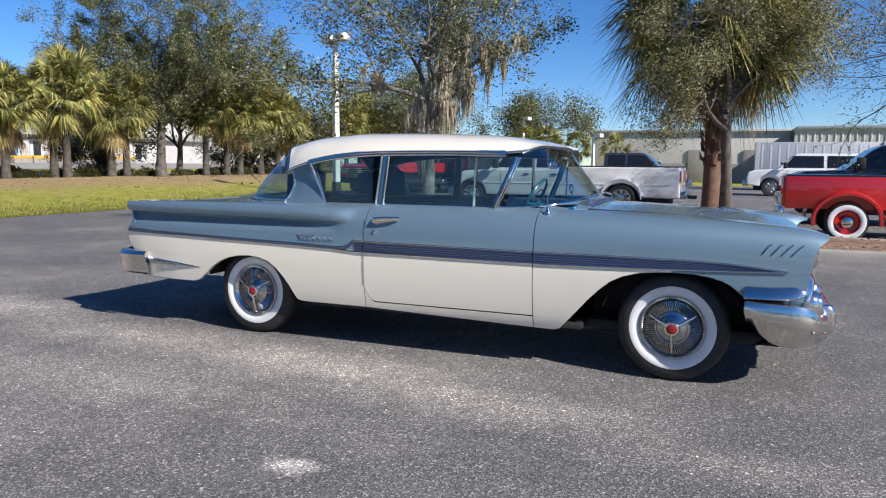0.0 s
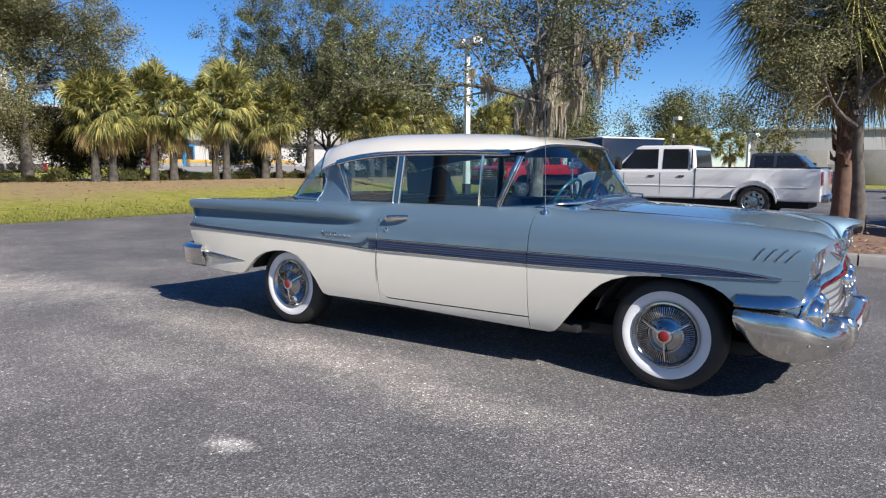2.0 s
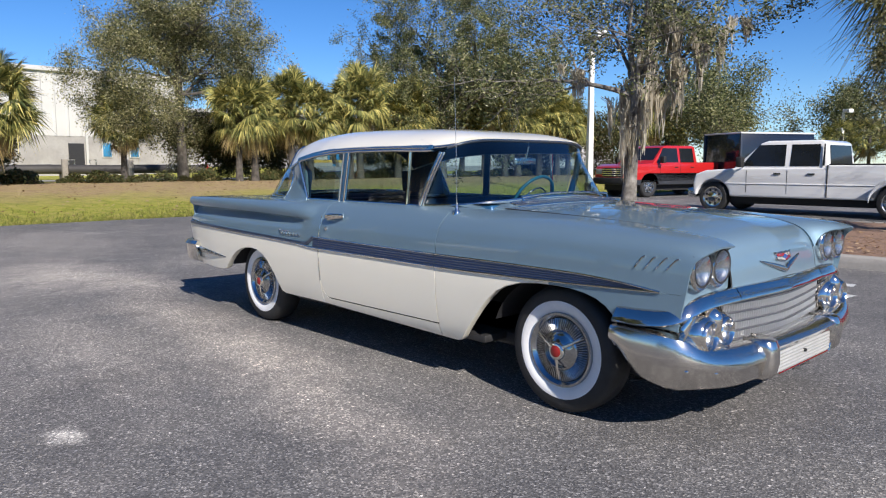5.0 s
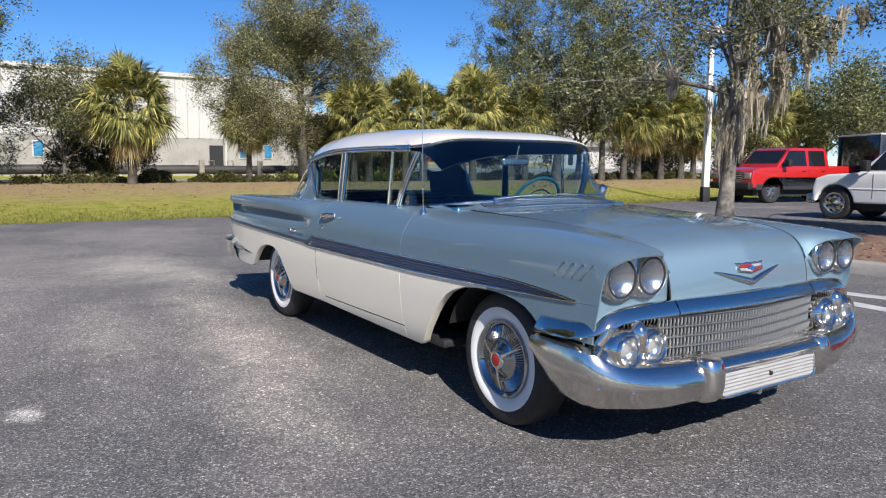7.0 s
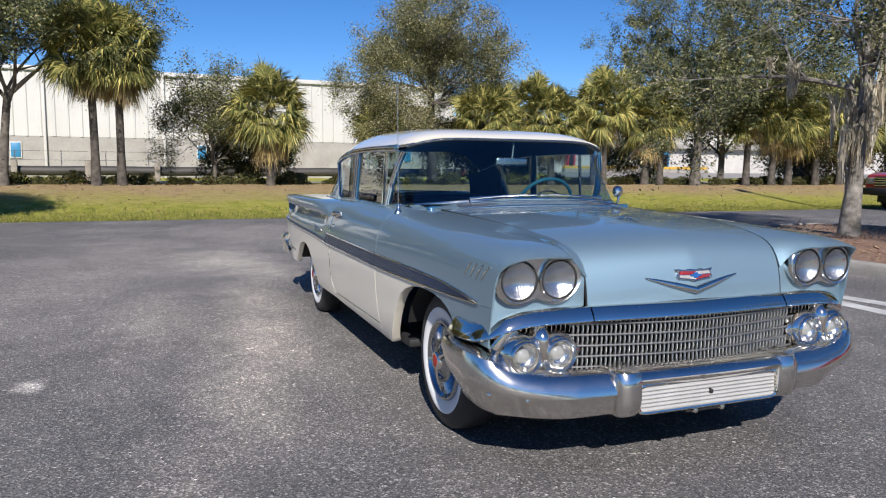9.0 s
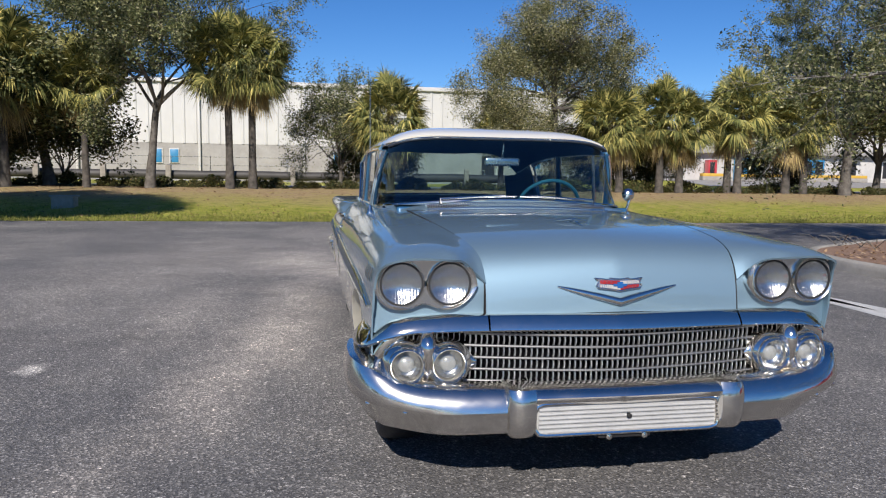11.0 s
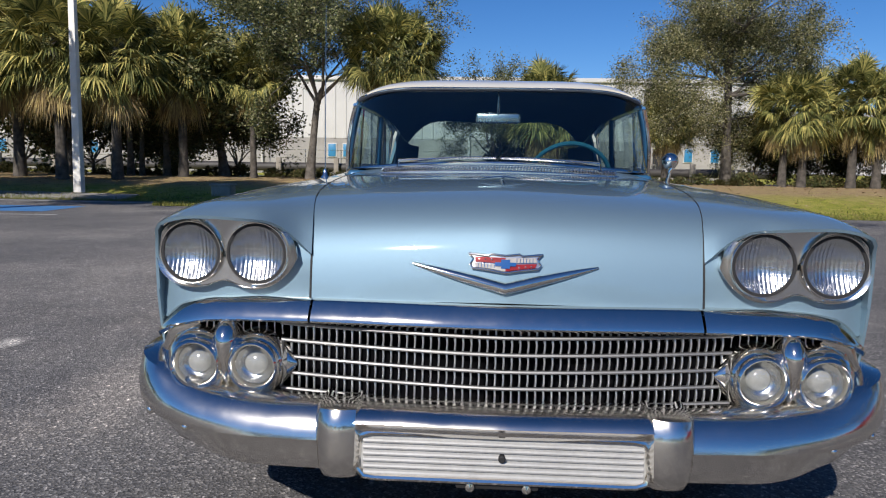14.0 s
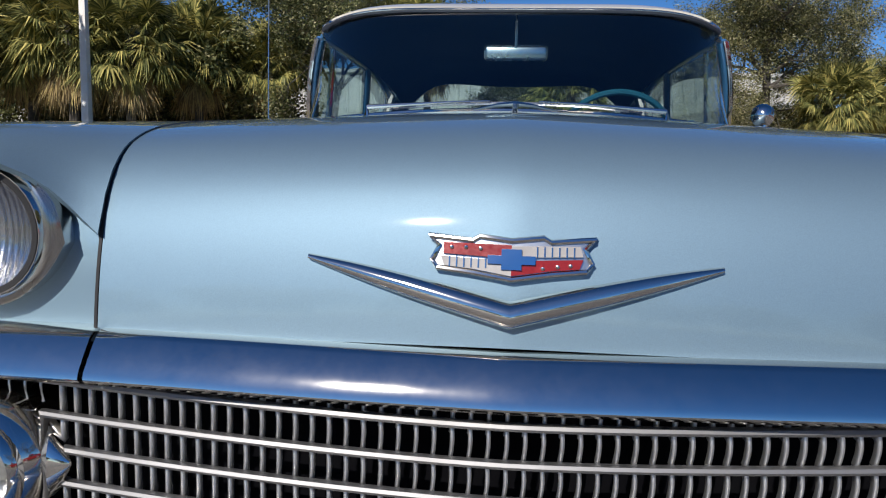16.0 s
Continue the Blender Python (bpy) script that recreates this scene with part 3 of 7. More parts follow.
def screen_pts(n):
    base = [(ws_base(y)[0], y, ws_base(y)[1]) for y in np.sin(np.linspace(-math.pi / 2, math.pi / 2, 61)) * 0.735]
    top = [(0.574 - 0.080 * abs(f) ** 8, 0.664 * f, 1.408 - 0.052 * abs(f) ** 6) for f in np.sin(np.linspace(-math.pi / 2, math.pi / 2, 61))]
    b = np.array(base)
    d = np.r_[0, np.cumsum(np.linalg.norm(np.diff(b, axis=0), axis=1))]
    t = np.array(top)
    dt = np.r_[0, np.cumsum(np.linalg.norm(np.diff(t, axis=0), axis=1))]
    out = []
    for q in np.linspace(0, 1, n):
        pb = np.array([np.interp(q * d[-1], d, b[:, k]) for k in range(3)])
        g = 0.5 + (q - 0.5) * 1.0
        pt = np.array([np.interp(g * dt[-1], dt, t[:, k]) for k in range(3)])
        c = (pb + pt) / 2 + np.array((0.018, 0.03 * (q - 0.5) * 2 * abs(2 * q - 1), 0.01))
        out.append([pb * (1 - k) ** 2 + 2 * c * k * (1 - k) + pt * k * k for k in np.linspace(0, 1, 12)])
    return np.array(out)


W = screen_pts(61)
wscreen = part("windscreen", grid(W), GLASS, car, "clear wraparound windscreen", thick=0.0)
part("screen_base_trim", tube(W[:, 0] + np.array((0.004, 0, -0.002)), 0.010, 8), CHROME, wscreen)
# chrome's dark reflection painted along the screen's top edge
part("screen_top_trim", tube(W[:, -1] + np.array((0.008, 0, -0.005)), 0.009, 8), DARK_REFLECT, wscreen, "windscreen moulding with the chrome's dark reflection put into its colour")
part("screen_top_bead", tube(W[:, -1] + np.array((0.014, 0, -0.001)), 0.0035, 6), CHROME, wscreen)
for s, e in ((-1, W[0]), (1, W[-1])):
    part("pillar", tube([(p[0] - 0.012, p[1] + 0.004 * s, p[2]) for p in e[:-1]], 0.019, 10, squash=(1.0, 1.0)), INNER, car, "blue painted windscreen pillar")
    part("pillar_trim", tube([(p[0] - 0.004, p[1] + 0.018 * s, p[2]) for p in e[:-1]], 0.009, 8), CHROME, car)
    part("screen_end_trim", tube([(p[0] + 0.012, p[1] + 0.010 * s, p[2]) for p in e[:-1]], 0.006, 8), CHROME, car)
rw = []
for q in np.linspace(-1, 1, 41):
    a = abs(q)
    pb = np.array((-1.80 + 0.55 * a**3.2, 0.70 * math.sin(q * math.pi / 2) if a < 1 else 0.70 * q, 1.018 - 0.012 * a))
    pt = np.array(roof_pt(1, q)) + np.array((0.012, 0, -0.012))
    pt[0] += 0.0
    c = (pb + pt) / 2 + np.array((-0.04, 0, 0.045))
    rw.append([pb * (1 - k) ** 2 + 2 * c * k * (1 - k) + pt * k * k for k in np.linspace(0, 1, 10)])
rw = np.array(rw)
for s in (-1, 1):
    lining = [[(x, s * (y - 0.02 * k), 0.985 + (zt - 0.985) * k) for k in np.linspace(0, 1, 6)] for x, y, zt in ((-0.97, 0.688, 1.20), (-1.08, 0.680, 1.262), (-1.2, 0.662, 1.225), (-1.30, 0.625, 1.20), (-1.38, 0.57, 1.19))]
    part("pillar_lining", grid(lining, s > 0), TRIM, car, "dark blue inner pillar lining", thick=0.004, outward=MID)
rwin = part("rear_window", grid(rw, True), GLASS, car, "wide wraparound rear window")
part("rear_window_base_trim", tube(rw[:, 0], 0.011, 8), CHROME, rwin)

# side windows, posts and rear roof pillar


def glass_y(z):
    return 0.722 - 0.07 * (z - 1.0)


for s in (-1, 1):
    P = lambda x, z, o=0.0: (x, s * (glass_y(z) + o), z)
    top = lambda x: roof_edge(x)[1] - 0.035
    q = [(-1.065, top(-1.065)), (-0.50, top(-0.5)), (-0.535, 0.995), (-0.93, 0.995)]
    ql = np.linspace(0, 1, 14)
    pane = [[P(*((1 - k) * np.array((-0.93 + 0.395 * u, 0.995)) + k * np.array((-1.065 + 0.565 * u, top(-1.065 + 0.565 * u))))) for k in np.linspace(0, 1, 5)] for u in ql]
    part("quarter_window", grid(pane, s > 0), GLASS, car)
    pane = [[P(*((1 - k) * np.array((-0.465 + 0.65 * u, 0.995)) + k * np.array((-0.425 + 0.625 * u, top(-0.425 + 0.625 * u))))) for k in np.linspace(0, 1, 5)] for u in ql]
    part("door_window", grid(pane, s > 0), GLASS, car)
    pane = [[P(*((1 - k) * np.array((0.20 + 0.12 * u, 0.998)) + k * np.array((0.21 + 0.25 * u, top(0.21 + 0.25 * u))))) for k in np.linspace(0, 1, 5)] for u in ql]
    part("vent_window", grid(pane, s > 0), GLASS, car)
    part("vent_post", tube([P(0.195, 0.992, 0.004), P(0.207, top(0.207), 0.004)], 0.011, 8), CHROME, car, "chrome vent window post")
    part("centre_post", tube([P(-0.50, 0.985), P(-0.462, top(-0.462) + 0.01)], 0.030, 10, squash=(1, 0.5), up=(0, 1, 0)), INNER, car, "narrow blue centre post")
    for o in (-0.027, 0.027):
        part("post_trim", tube([P(-0.50 + o, 0.988, 0.014), P(-0.462 + o, top(-0.462), 0.014)], 0.007, 8), CHROME, car)
    part("upper_window_trim", tube([P(x, top(x) + 0.006, 0.008) for x in np.linspace(-1.07, 0.41, 40)], 0.010, 8), CHROME, car)
    hdr = [[P(x, top(x) + 0.004 + 0.035 * k, 0.010 - 0.012 * k) for k in (0, 0.5, 1)] for x in np.linspace(-1.10, 0.40, 40)]
    part("roof_rail", grid(hdr, s < 0), INNER, car, thick=0.012, outward=MID)
    part("belt_trim", tube([P(x, 1.0, 0.006) for x in np.linspace(-0.94, 0.35, 20)], 0.007, 8), CHROME, car)
    part("quarter_window_trim", tube([P(-0.935 - 0.135 * k, 0.995 + (top(-1.07) - 0.995) * k, 0.006) for k in np.linspace(0, 1, 6)], 0.009, 8), CHROME, car)
    cp = []
    for k in np.linspace(0, 1, 12):
        z = 0.99 + (1.255 - 0.99) * k
        xf, xr = -0.935 - 0.14 * k, -1.30 + 0.02 * k + 0.05 * math.sin(k * math.pi)
        cp.append([(xf + (xr - xf) * u, s * (0.725 - 0.055 * k - 0.03 * u**2 + 0.02 * (1 - k) ** 4), 0.99 + (roof_edge(xf + (xr - xf) * u)[1] - 0.008 - 0.99) * k) for u in np.linspace(0, 1, 8)])
    part("rear_pillar", grid(cp, s < 0), BLUE, car, "metallic blue rear roof pillar", thick=0.02, outward=MID)
    part("rear_pillar_trim", tube([c[-1] for c in cp], 0.009, 8), CHROME, car)
    # shelf where the quarter meets the pillar
    part("pillar_base", grid([[(x, s * y, 0.995) for y in np.linspace(0.60, 0.715, 4)] for x in np.linspace(-1.5, -0.9, 10)], s > 0), BLUE, car, thick=0.006, outward=MID)

# ---- front face ----
LAMP_Y, LAMP_Z, LAMP_R = (0.634, 0.805), 0.808, 0.080


def opening(p):
    """Nearest edge of the two touching round openings for the headlights."""
    y, z = p
    if LAMP_Y[0] < y < LAMP_Y[1]:
        c = LAMP_Y[0] if y < sum(LAMP_Y) / 2 else LAMP_Y[1]
        return y, LAMP_Z + math.copysign(math.sqrt(max(0.0, LAMP_R**2 - (y - c) ** 2)), z - LAMP_Z)
    c = LAMP_Y[0] if y <= LAMP_Y[0] else LAMP_Y[1]
    k = LAMP_R / math.hypot(y - c, z - LAMP_Z)
    return c + (y - c) * k, LAMP_Z + (z - LAMP_Z) * k


for s in (-1, 1):
    m = (lambda d: d) if s > 0 else mirror_y
    # painted face behind the lamps
    face = [[(2.190 - 0.02 * max(0, (y - 0.80) / 0.1) ** 2, y, z) for y in np.linspace(0.5015, 0.902, 14)] for z in (0.672, 0.69, 0.71, 0.75, 0.80)]
    face[0] = [(x, y, z - 0.045 * smooth_step(0.78, 0.89, y)) for x, y, z in face[0]]
    face += [[(2.172, 0.50 + (y - 0.496) * k2 + 0.2 * (1 - k2), z) for y in np.linspace(0.496, 0.902, 14)] for z, k2 in ((0.85, 0.9), (0.895, 0.55))]
    part("lamp_panel", m(grid(face)), BLUE, car, thick=0.006, outward=MID)
    out = [(0.503, 0.798), (0.512, 0.832), (0.535, 0.862), (0.58, 0.886), (0.64, 0.898), (0.70, 0.901), (0.77, 0.897), (0.83, 0.884), (0.868, 0.862), (0.888, 0.83), (0.893, 0.80), (0.884, 0.765), (0.862, 0.742), (0.83, 0.727), (0.79, 0.722), (0.755, 0.726), (0.728, 0.736), (0.707, 0.740), (0.686, 0.736), (0.66, 0.726), (0.625, 0.720), (0.585, 0.727), (0.55, 0.745), (0.522, 0.770)]
    ring = spline([(0, *p) for p in out + out[:1]], 73)[:-1, 1:]
    cen = np.array((0.705, 0.808))
    ring = cen + (ring - cen) * np.array((1.0, 1.10))
    ring[:, 0] = 0.527 + (ring[:, 0] - 0.503) * 0.965
    cen = np.array((0.72, 0.808))
    rows = []
    for x, k in ((2.187, 0.975), (2.208, 0.985), (2.214, 0.985), (2.212, 0.965), (2.208, 0.93)):
        rows.append([(x, *(cen + (p - cen) * k)) for p in ring])
    rows.append([(2.208, *opening(p)) for p in ring])
    rows.append([(2.192, *opening(p)) for p in ring])
    bez = part("headlight_bezel", m(grid(rows, close_v=True)), BEZEL, car, "satin metal surround of the paired headlights", sharp=50)
    part("brow_trim", m(tube([(2.22, *(cen + (ring[i] - cen) * 1.03)) for i in range(11, 33)], 0.004, 8)), CHROME, bez)
    for y in (0.634, 0.805):
        lamp = part("headlight", m(lathe([(2.208, 0.083), (2.218, 0.083), (2.225, 0.079), (2.225, 0.0745), (2.218, 0.0735)], 40, "x", (0, y, 0.808))), CHROME, car, "round sealed-beam headlight with chrome ring")
        part("gasket", m(lathe([(2.219, 0.0800), (2.2262, 0.0775), (2.2255, 0.0705), (2.214, 0.0695)], 40, "x", (0, y, 0.808))), BLACK, lamp)
        part("reflector", m(lathe([(2.222, 0.072)] + [(2.195 + 0.027 * (r / 0.071) ** 2, r) for r in (0.070, 0.06, 0.05, 0.04, 0.03, 0.02, 0.010, 0.0)], 40, "x", (0, y, 0.808))), REFLECTOR, lamp)
        part("lens", m(lathe([(2.221, 0.072), (2.228, 0.066), (2.235, 0.05), (2.239, 0.028), (2.24, 0.0)], 32, "x", (0, y, 0.808))), FLUTED, lamp)
    # lower lamp pod
    pod = part("parking_lamp_pod", m(joined(*[lathe([(2.14, 0.052), (2.20, 0.068), (2.245, 0.071), (2.262, 0.067), (2.268, 0.060), (2.262, 0.055), (2.243, 0.051), (2.228, 0.047), (2.222, 0.042)], 36, "x", (0, y, 0.522)) for y in (0.637, 0.787)])), CHROME, car, "chrome twin parking lamp pod")
    for y in (0.637, 0.787):
        part("pod_hood", m(lathe([(2.08, 0.080), (2.13, 0.091), (2.17, 0.0925), (2.20, 0.091), (2.225, 0.086), (2.242, 0.078), (2.252, 0.069)], 40, "x", (0, y, 0.522))), CHROME, pod)
    spine = curve([(0.450, 2.21, 0.006), (0.465, 2.235, 0.010), (0.49, 2.252, 0.013), (0.52, 2.262, 0.016), (0.55, 2.270, 0.022), (0.58, 2.272, 0.026), (0.61, 2.262, 0.024), (0.632, 2.240, 0.018), (0.645, 2.215, 0.010)])
    part("pod_bridge", m(grid([[(spine(z)[0] - 0.06 * (1 - math.cos(a)), 0.712 + 1.5 * spine(z)[1] * math.sin(a), z) for a in np.linspace(-1.5, 1.5, 13)] for z in np.linspace(0.450, 0.645, 24)], True)), CHROME, pod)
    part("pod_wing", m(tube([(2.205, 0.580, 0.522), (2.215, 0.552, 0.523), (2.220, 0.530, 0.525)], [0.060, 0.034, 0.003], 14, squash=(0.55, 1))), CHROME, pod)
    for y in (0.637, 0.787):
        part("lamp_bowl", m(lathe([(2.240, 0.050), (2.228, 0.044), (2.220, 0.030), (2.218, 0.0)], 28, "x", (0, y, 0.522))), BEZEL, pod)
        part("bulb_cover", m(lathe([(2.219, 0.030), (2.231, 0.028), (2.238, 0.021), (2.241, 0.0)], 24, "x", (0, y, 0.522))), FROST, pod, "frosted white bulb cover")
        part("parking_lens", m(lathe([(2.243, 0.051), (2.252, 0.045), (2.258, 0.030), (2.261, 0.012), (2.2615, 0.0)], 28, "x", (0, y, 0.522))), FLUTED, pod, "clear domed lamp lens")

# chrome band under the hood and round the fender corners
band_path = [(2.262, 0.0, 0.666), (2.256, 0.15, 0.666), (2.245, 0.32, 0.666), (2.231, 0.487, 0.665)]
side_path = [(2.231, 0.494, 0.665), (2.224, 0.62, 0.664), (2.215, 0.74, 0.66), (2.198, 0.84, 0.642), (2.160, 0.895, 0.612), (2.09, 0.922, 0.594), (2.0, 0.930, 0.588), (1.92, 0.928, 0.586), (1.875, 0.922, 0.585)]
band_prof = [(-0.04, 0.030), (-0.012, 0.030), (-0.002, 0.022), (0.012, 0.002), (0.022, -0.014), (0.024, -0.022), (0.018, -0.029), (0.0, -0.032), (-0.04, -0.030)]


def sweep_xy(path, prof, scale=lambda i, n: 1.0, n=40):
    p = spline(path, n)
    rows = []
    for i in range(n):
        t = p[min(i + 1, n - 1)] - p[max(i - 1, 0)]
        nrm = np.array((t[1], -t[0], 0)) / (np.linalg.norm(t[:2]) + 1e-9)
        k = scale(i, n)
        rows.append([p[i] + nrm * o * k + np.array((0, 0, z * k)) for o, z in prof])
    return rows


r = sweep_xy(band_path, band_prof, n=24)
r2 = [[np.array((v[0], -v[1], v[2])) for v in row] for row in r[:0:-1]]
part("hood_lip", grid(r2 + r, False), CHROME, car, "chrome lip along the hood's front edge", thick=0.004, outward=MID)
both("grille_surround", grid(sweep_xy(side_path, band_prof, lambda i, n: 1.0 + 0.22 * smooth_step(0.35, 0.7, i / n), 44)), CHROME, thick=0.004, label="chrome grille surround wrapping the corner")
both("surround_inner", tube([(2.20, 0.80, 0.63), (2.205, 0.86, 0.60), (2.19, 0.885, 0.55), (2.17, 0.885, 0.50), (2.16, 0.87, 0.455)], 0.012, 8, squash=(1, 1.6)), CHROME)

# front bumper
bp = [(2.372, 0.0), (2.368, 0.20), (2.362, 0.40), (2.348, 0.58), (2.322, 0.75), (2.277, 0.882), (2.20, 0.965), (2.11, 0.995), (2.0, 0.998), (1.93, 0.993), (1.875, 0.982)]
bz_top = curve([(0, 0.455), (0.6, 0.458), (0.74, 0.466), (0.86, 0.490), (0.98, 0.524), (1.08, 0.541), (1.34, 0.545)])
bz_low = curve([(0, 0.296), (0.55, 0.290), (0.75, 0.280), (0.95, 0.276), (1.1, 0.284), (1.18, 0.304), (1.25, 0.345), (1.32, 0.42)])
bpath = spline([(x, y, 0) for x, y in bp], 64)
bd = np.r_[0, np.cumsum(np.linalg.norm(np.diff(bpath, axis=0), axis=1))]


def bumper_row(i, low=None):
    t = bpath[min(i + 1, 63)] - bpath[max(i - 1, 0)]
    n = np.array((t[1], -t[0], 0)) / np.linalg.norm(t)
    if i == 0:
        n = np.array((1.0, 0, 0))
    zt, zl = bz_top(bd[i]), bz_low(bd[i]) if low is None else low
    w = 1 - 0.30 * smooth_step(0.75, 1.1, bd[i])
    H = zt - zl
    prof = [(-0.13 * w, zt - 0.012), (-0.112 * w, zt), (-0.082 * w, zt + 0.001), (-0.054, zt - 0.03 * H), (-0.034, zt - 0.10 * H), (-0.018, zt - 0.20 * H), (-0.007, zt - 0.31 * H), (0.0, zt - 0.42 * H), (0.003, zt - 0.50 * H), (-0.001, zt - 0.54 * H), (-0.010, zt - 0.75 * H), (-0.019, zt - 0.94 * H), (-0.028, zl), (-0.06, zl + 0.004)]
    tight = 1 - 0.72 * smooth_step(0.80, 1.05, bd[i])
    prof = prof[:3] + [(o * tight, z) for o, z in prof[3:12]] + prof[12:]
    tuck = 0.095 * smooth_step(0.58, 0.92, bd[i]) * (1 - 0.45 * smooth_step(1.0, 1.3, bd[i]))
    prof = [(o - tuck * smooth_step(zt - 0.30 * H, zl, z) ** 1.3, z) for o, z in prof]
    return [bpath[i] + n * o + np.array((0, 0, z)) for o, z in prof]


i0 = int(np.searchsorted(bd, 0.40))
both("front_bumper", grid([bumper_row(i) for i in range(i0, 64)]), BUMPER, thick=0.006, label="chrome front bumper wrapping the corner")
cen_rows = [bumper_row(i, 0.384) for i in range(0, i0 + 1)]
cen_rows = [[np.array((v[0] + 0.012, -v[1], v[2] + 0.006)) for v in row] for row in cen_rows[:0:-1]] + [[v + np.array((0.012, 0, 0.006)) for v in row] for row in cen_rows]
part("bumper_centre", grid(cen_rows), BUMPER, car, "raised chrome centre section of the bumper", thick=0.006, outward=MID)
pan = part("plate_pan", extrude_xz([(2.352, 0.286), (2.352, 0.396), (2.33, 0.396), (2.33, 0.286)], -0.345, 0.345, 0.006), WHITE_RIB, car, "white ribbed panel in the bumper's plate recess")
for k in range(6):
    z = 0.298 + 0.0158 * k
    part("rib", tube([(2.354, -0.335, z), (2.354, 0.335, z)], 0.0058, 8), WHITE_RIB, pan)
fr = [(y, z) for y, z in spline([(0, -0.350, 0.34), (0, -0.350, 0.375), (0, -0.335, 0.395), (0, -0.30, 0.400), (0, 0.30, 0.400), (0, 0.335, 0.395), (0, 0.350, 0.375), (0, 0.350, 0.31), (0, 0.335, 0.290), (0, 0.30, 0.286), (0, -0.30, 0.286), (0, -0.335, 0.290), (0, -0.350, 0.31)], 60)[:, 1:]]
part("pan_frame", tube([(2.357, y, z) for y, z in fr], 0.008, 8, closed=True), CHROME, pan, "chrome frame round the recess")
part("pan_bolt", lathe([(2.350, 0.009), (2.366, 0.009), (2.369, 0.006), (2.369, 0.0)], 12, "x", (0, 0.0, 0.345)), BLACK, pan)
for s in (-1, 1):
    m = (lambda d: d) if s > 0 else mirror_y
    gr = []
    for z, a, b in ((0.452, -0.09, 0.1), (0.464, -0.07, 0.5), (0.466, -0.04, 0.8), (0.455, -0.012, 1.0), (0.43, 0.002, 1.0), (0.40, 0.006, 1.0), (0.35, 0.008, 0.95), (0.31, 0.002, 0.85), (0.285, -0.012, 0.7), (0.275, -0.03, 0.45), (0.274, -0.05, 0.2)):
        c = 0.394
        gr.append([(2.363 + a + dx * b, c + 1.2 * dy * (0.3 + 0.7 * b), z) for dx, dy in ((-0.10, -0.044), (-0.02, -0.048), (0.012, -0.036), (0.022, -0.010), (0.022, 0.012), (0.012, 0.036), (-0.008, 0.046), (-0.10, 0.048))])
    part("bumper_guard", m(grid(gr, True)), BUMPER, car, thick=0.005, outward=MID)
    for yb in (0.80, 0.93):
        ib = int(np.argmin(np.abs(bpath[:, 1] - yb) + (bpath[:, 0] < 2.05)))
        pb = bumper_row(ib)[9]
        part("bumper_bolt", m(lathe([(-0.004, 0.011), (0.004, 0.010), (0.008, 0.006), (0.009, 0.0)], 14, "x", tuple(pb))), CHROME, car)
part("tow_bracket", box(2.30, 2.35, -0.11, 0.09, 0.262, 0.285, 0.004), BLACK, car)
for y in (-0.075, 0.06):
    part("bracket_bolt", lathe([(2.35, 0.012), (2.365, 0.011), (2.368, 0.0)], 10, "x", (0, y, 0.272)), CHROME, car)

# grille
# black sheets put in place of the shaded depth behind the bars
grille = part("grille", grid([[(2.125, y, z) for y in np.linspace(-0.62, 0.62, 5)] for z in (0.40, 0.66)]), GRILLE_SHADE, car, "chrome egg-crate grille, black sheets standing in for its shaded depth", thick=0.01, outward=MID)
part("grille_side", grid([[(2.11, y, z) for y in np.linspace(-0.88, 0.88, 5)] for z in (0.40, 0.645)]), GRILLE_SHADE, grille, thick=0.006, outward=MID)
gx = lambda y: 2.245 - 0.045 * (abs(y) / 0.56) ** 1.6
bars = [0.626, 0.582, 0.539, 0.496, 0.453]
for z in bars:
    part("grille_bar", tube([(gx(y) + 0.007, y, z - 0.012 * (1 - (abs(y) / 0.56) ** 1.5)) for y in np.linspace(-0.575, 0.575, 31)], 0.0062, 8, squash=(1.2, 0.85)), BARMETAL, grille)
part("grille_bar", tube([(gx(y) - 0.008, y, 0.424 - 0.010 * (1 - (abs(y) / 0.56) ** 1.5)) for y in np.linspace(-0.60, 0.60, 31)], 0.006, 8), BARMETAL, grille)
fin_mesh = mesh_of("fin", *grid([[(0.003 * math.sin(k * math.pi) + dx, dy + 0.0018 * math.sin(k * math.pi), -0.043 * k) for dx, dy in ((-0.007, -0.0020), (0.002, -0.0026), (0.0045, 0.0), (0.002, 0.0026), (-0.007, 0.0020))] for k in np.linspace(0, 1, 7)]), FINMETAL)
for z0 in [0.655] + bars:
    for y in np.linspace(-0.552, 0.552, 55):
        f = part("fin", fin_mesh, None, grille)
        f.location = (gx(y) - 0.004, y, z0 - 0.012 * (1 - (abs(y) / 0.56) ** 1.5))
        if z0 == bars[-1]:
            f.scale = (1, 1, 0.66)
strip_fins = []
for s in (-1, 1):
    for y in np.linspace(0.572, 0.84, 14):
        x, z = 2.205 - 0.25 * max(0, y - 0.72), 0.640 - 0.03 * max(0, (y - 0.7) / 0.14)
        strip_fins.append(tube([(x, s * y, z), (x + 0.004, s * y, z - 0.022), (x, s * y, z - 0.043)], 0.0018, 5))
tagged(part("fin_strip", joined(*strip_fins), FINMETAL, grille), kind="stuff")
part("valance", grid([[(x - 0.14 * (abs(y) / 0.84) ** 3, y, z) for y in np.linspace(-0.84, 0.84, 17)] for x, z in ((2.18, 0.42), (2.26, 0.43), (2.27, 0.40), (2.20, 0.30), (2.05, 0.26))], True), BLACK, car, thick=0.006, outward=MID)

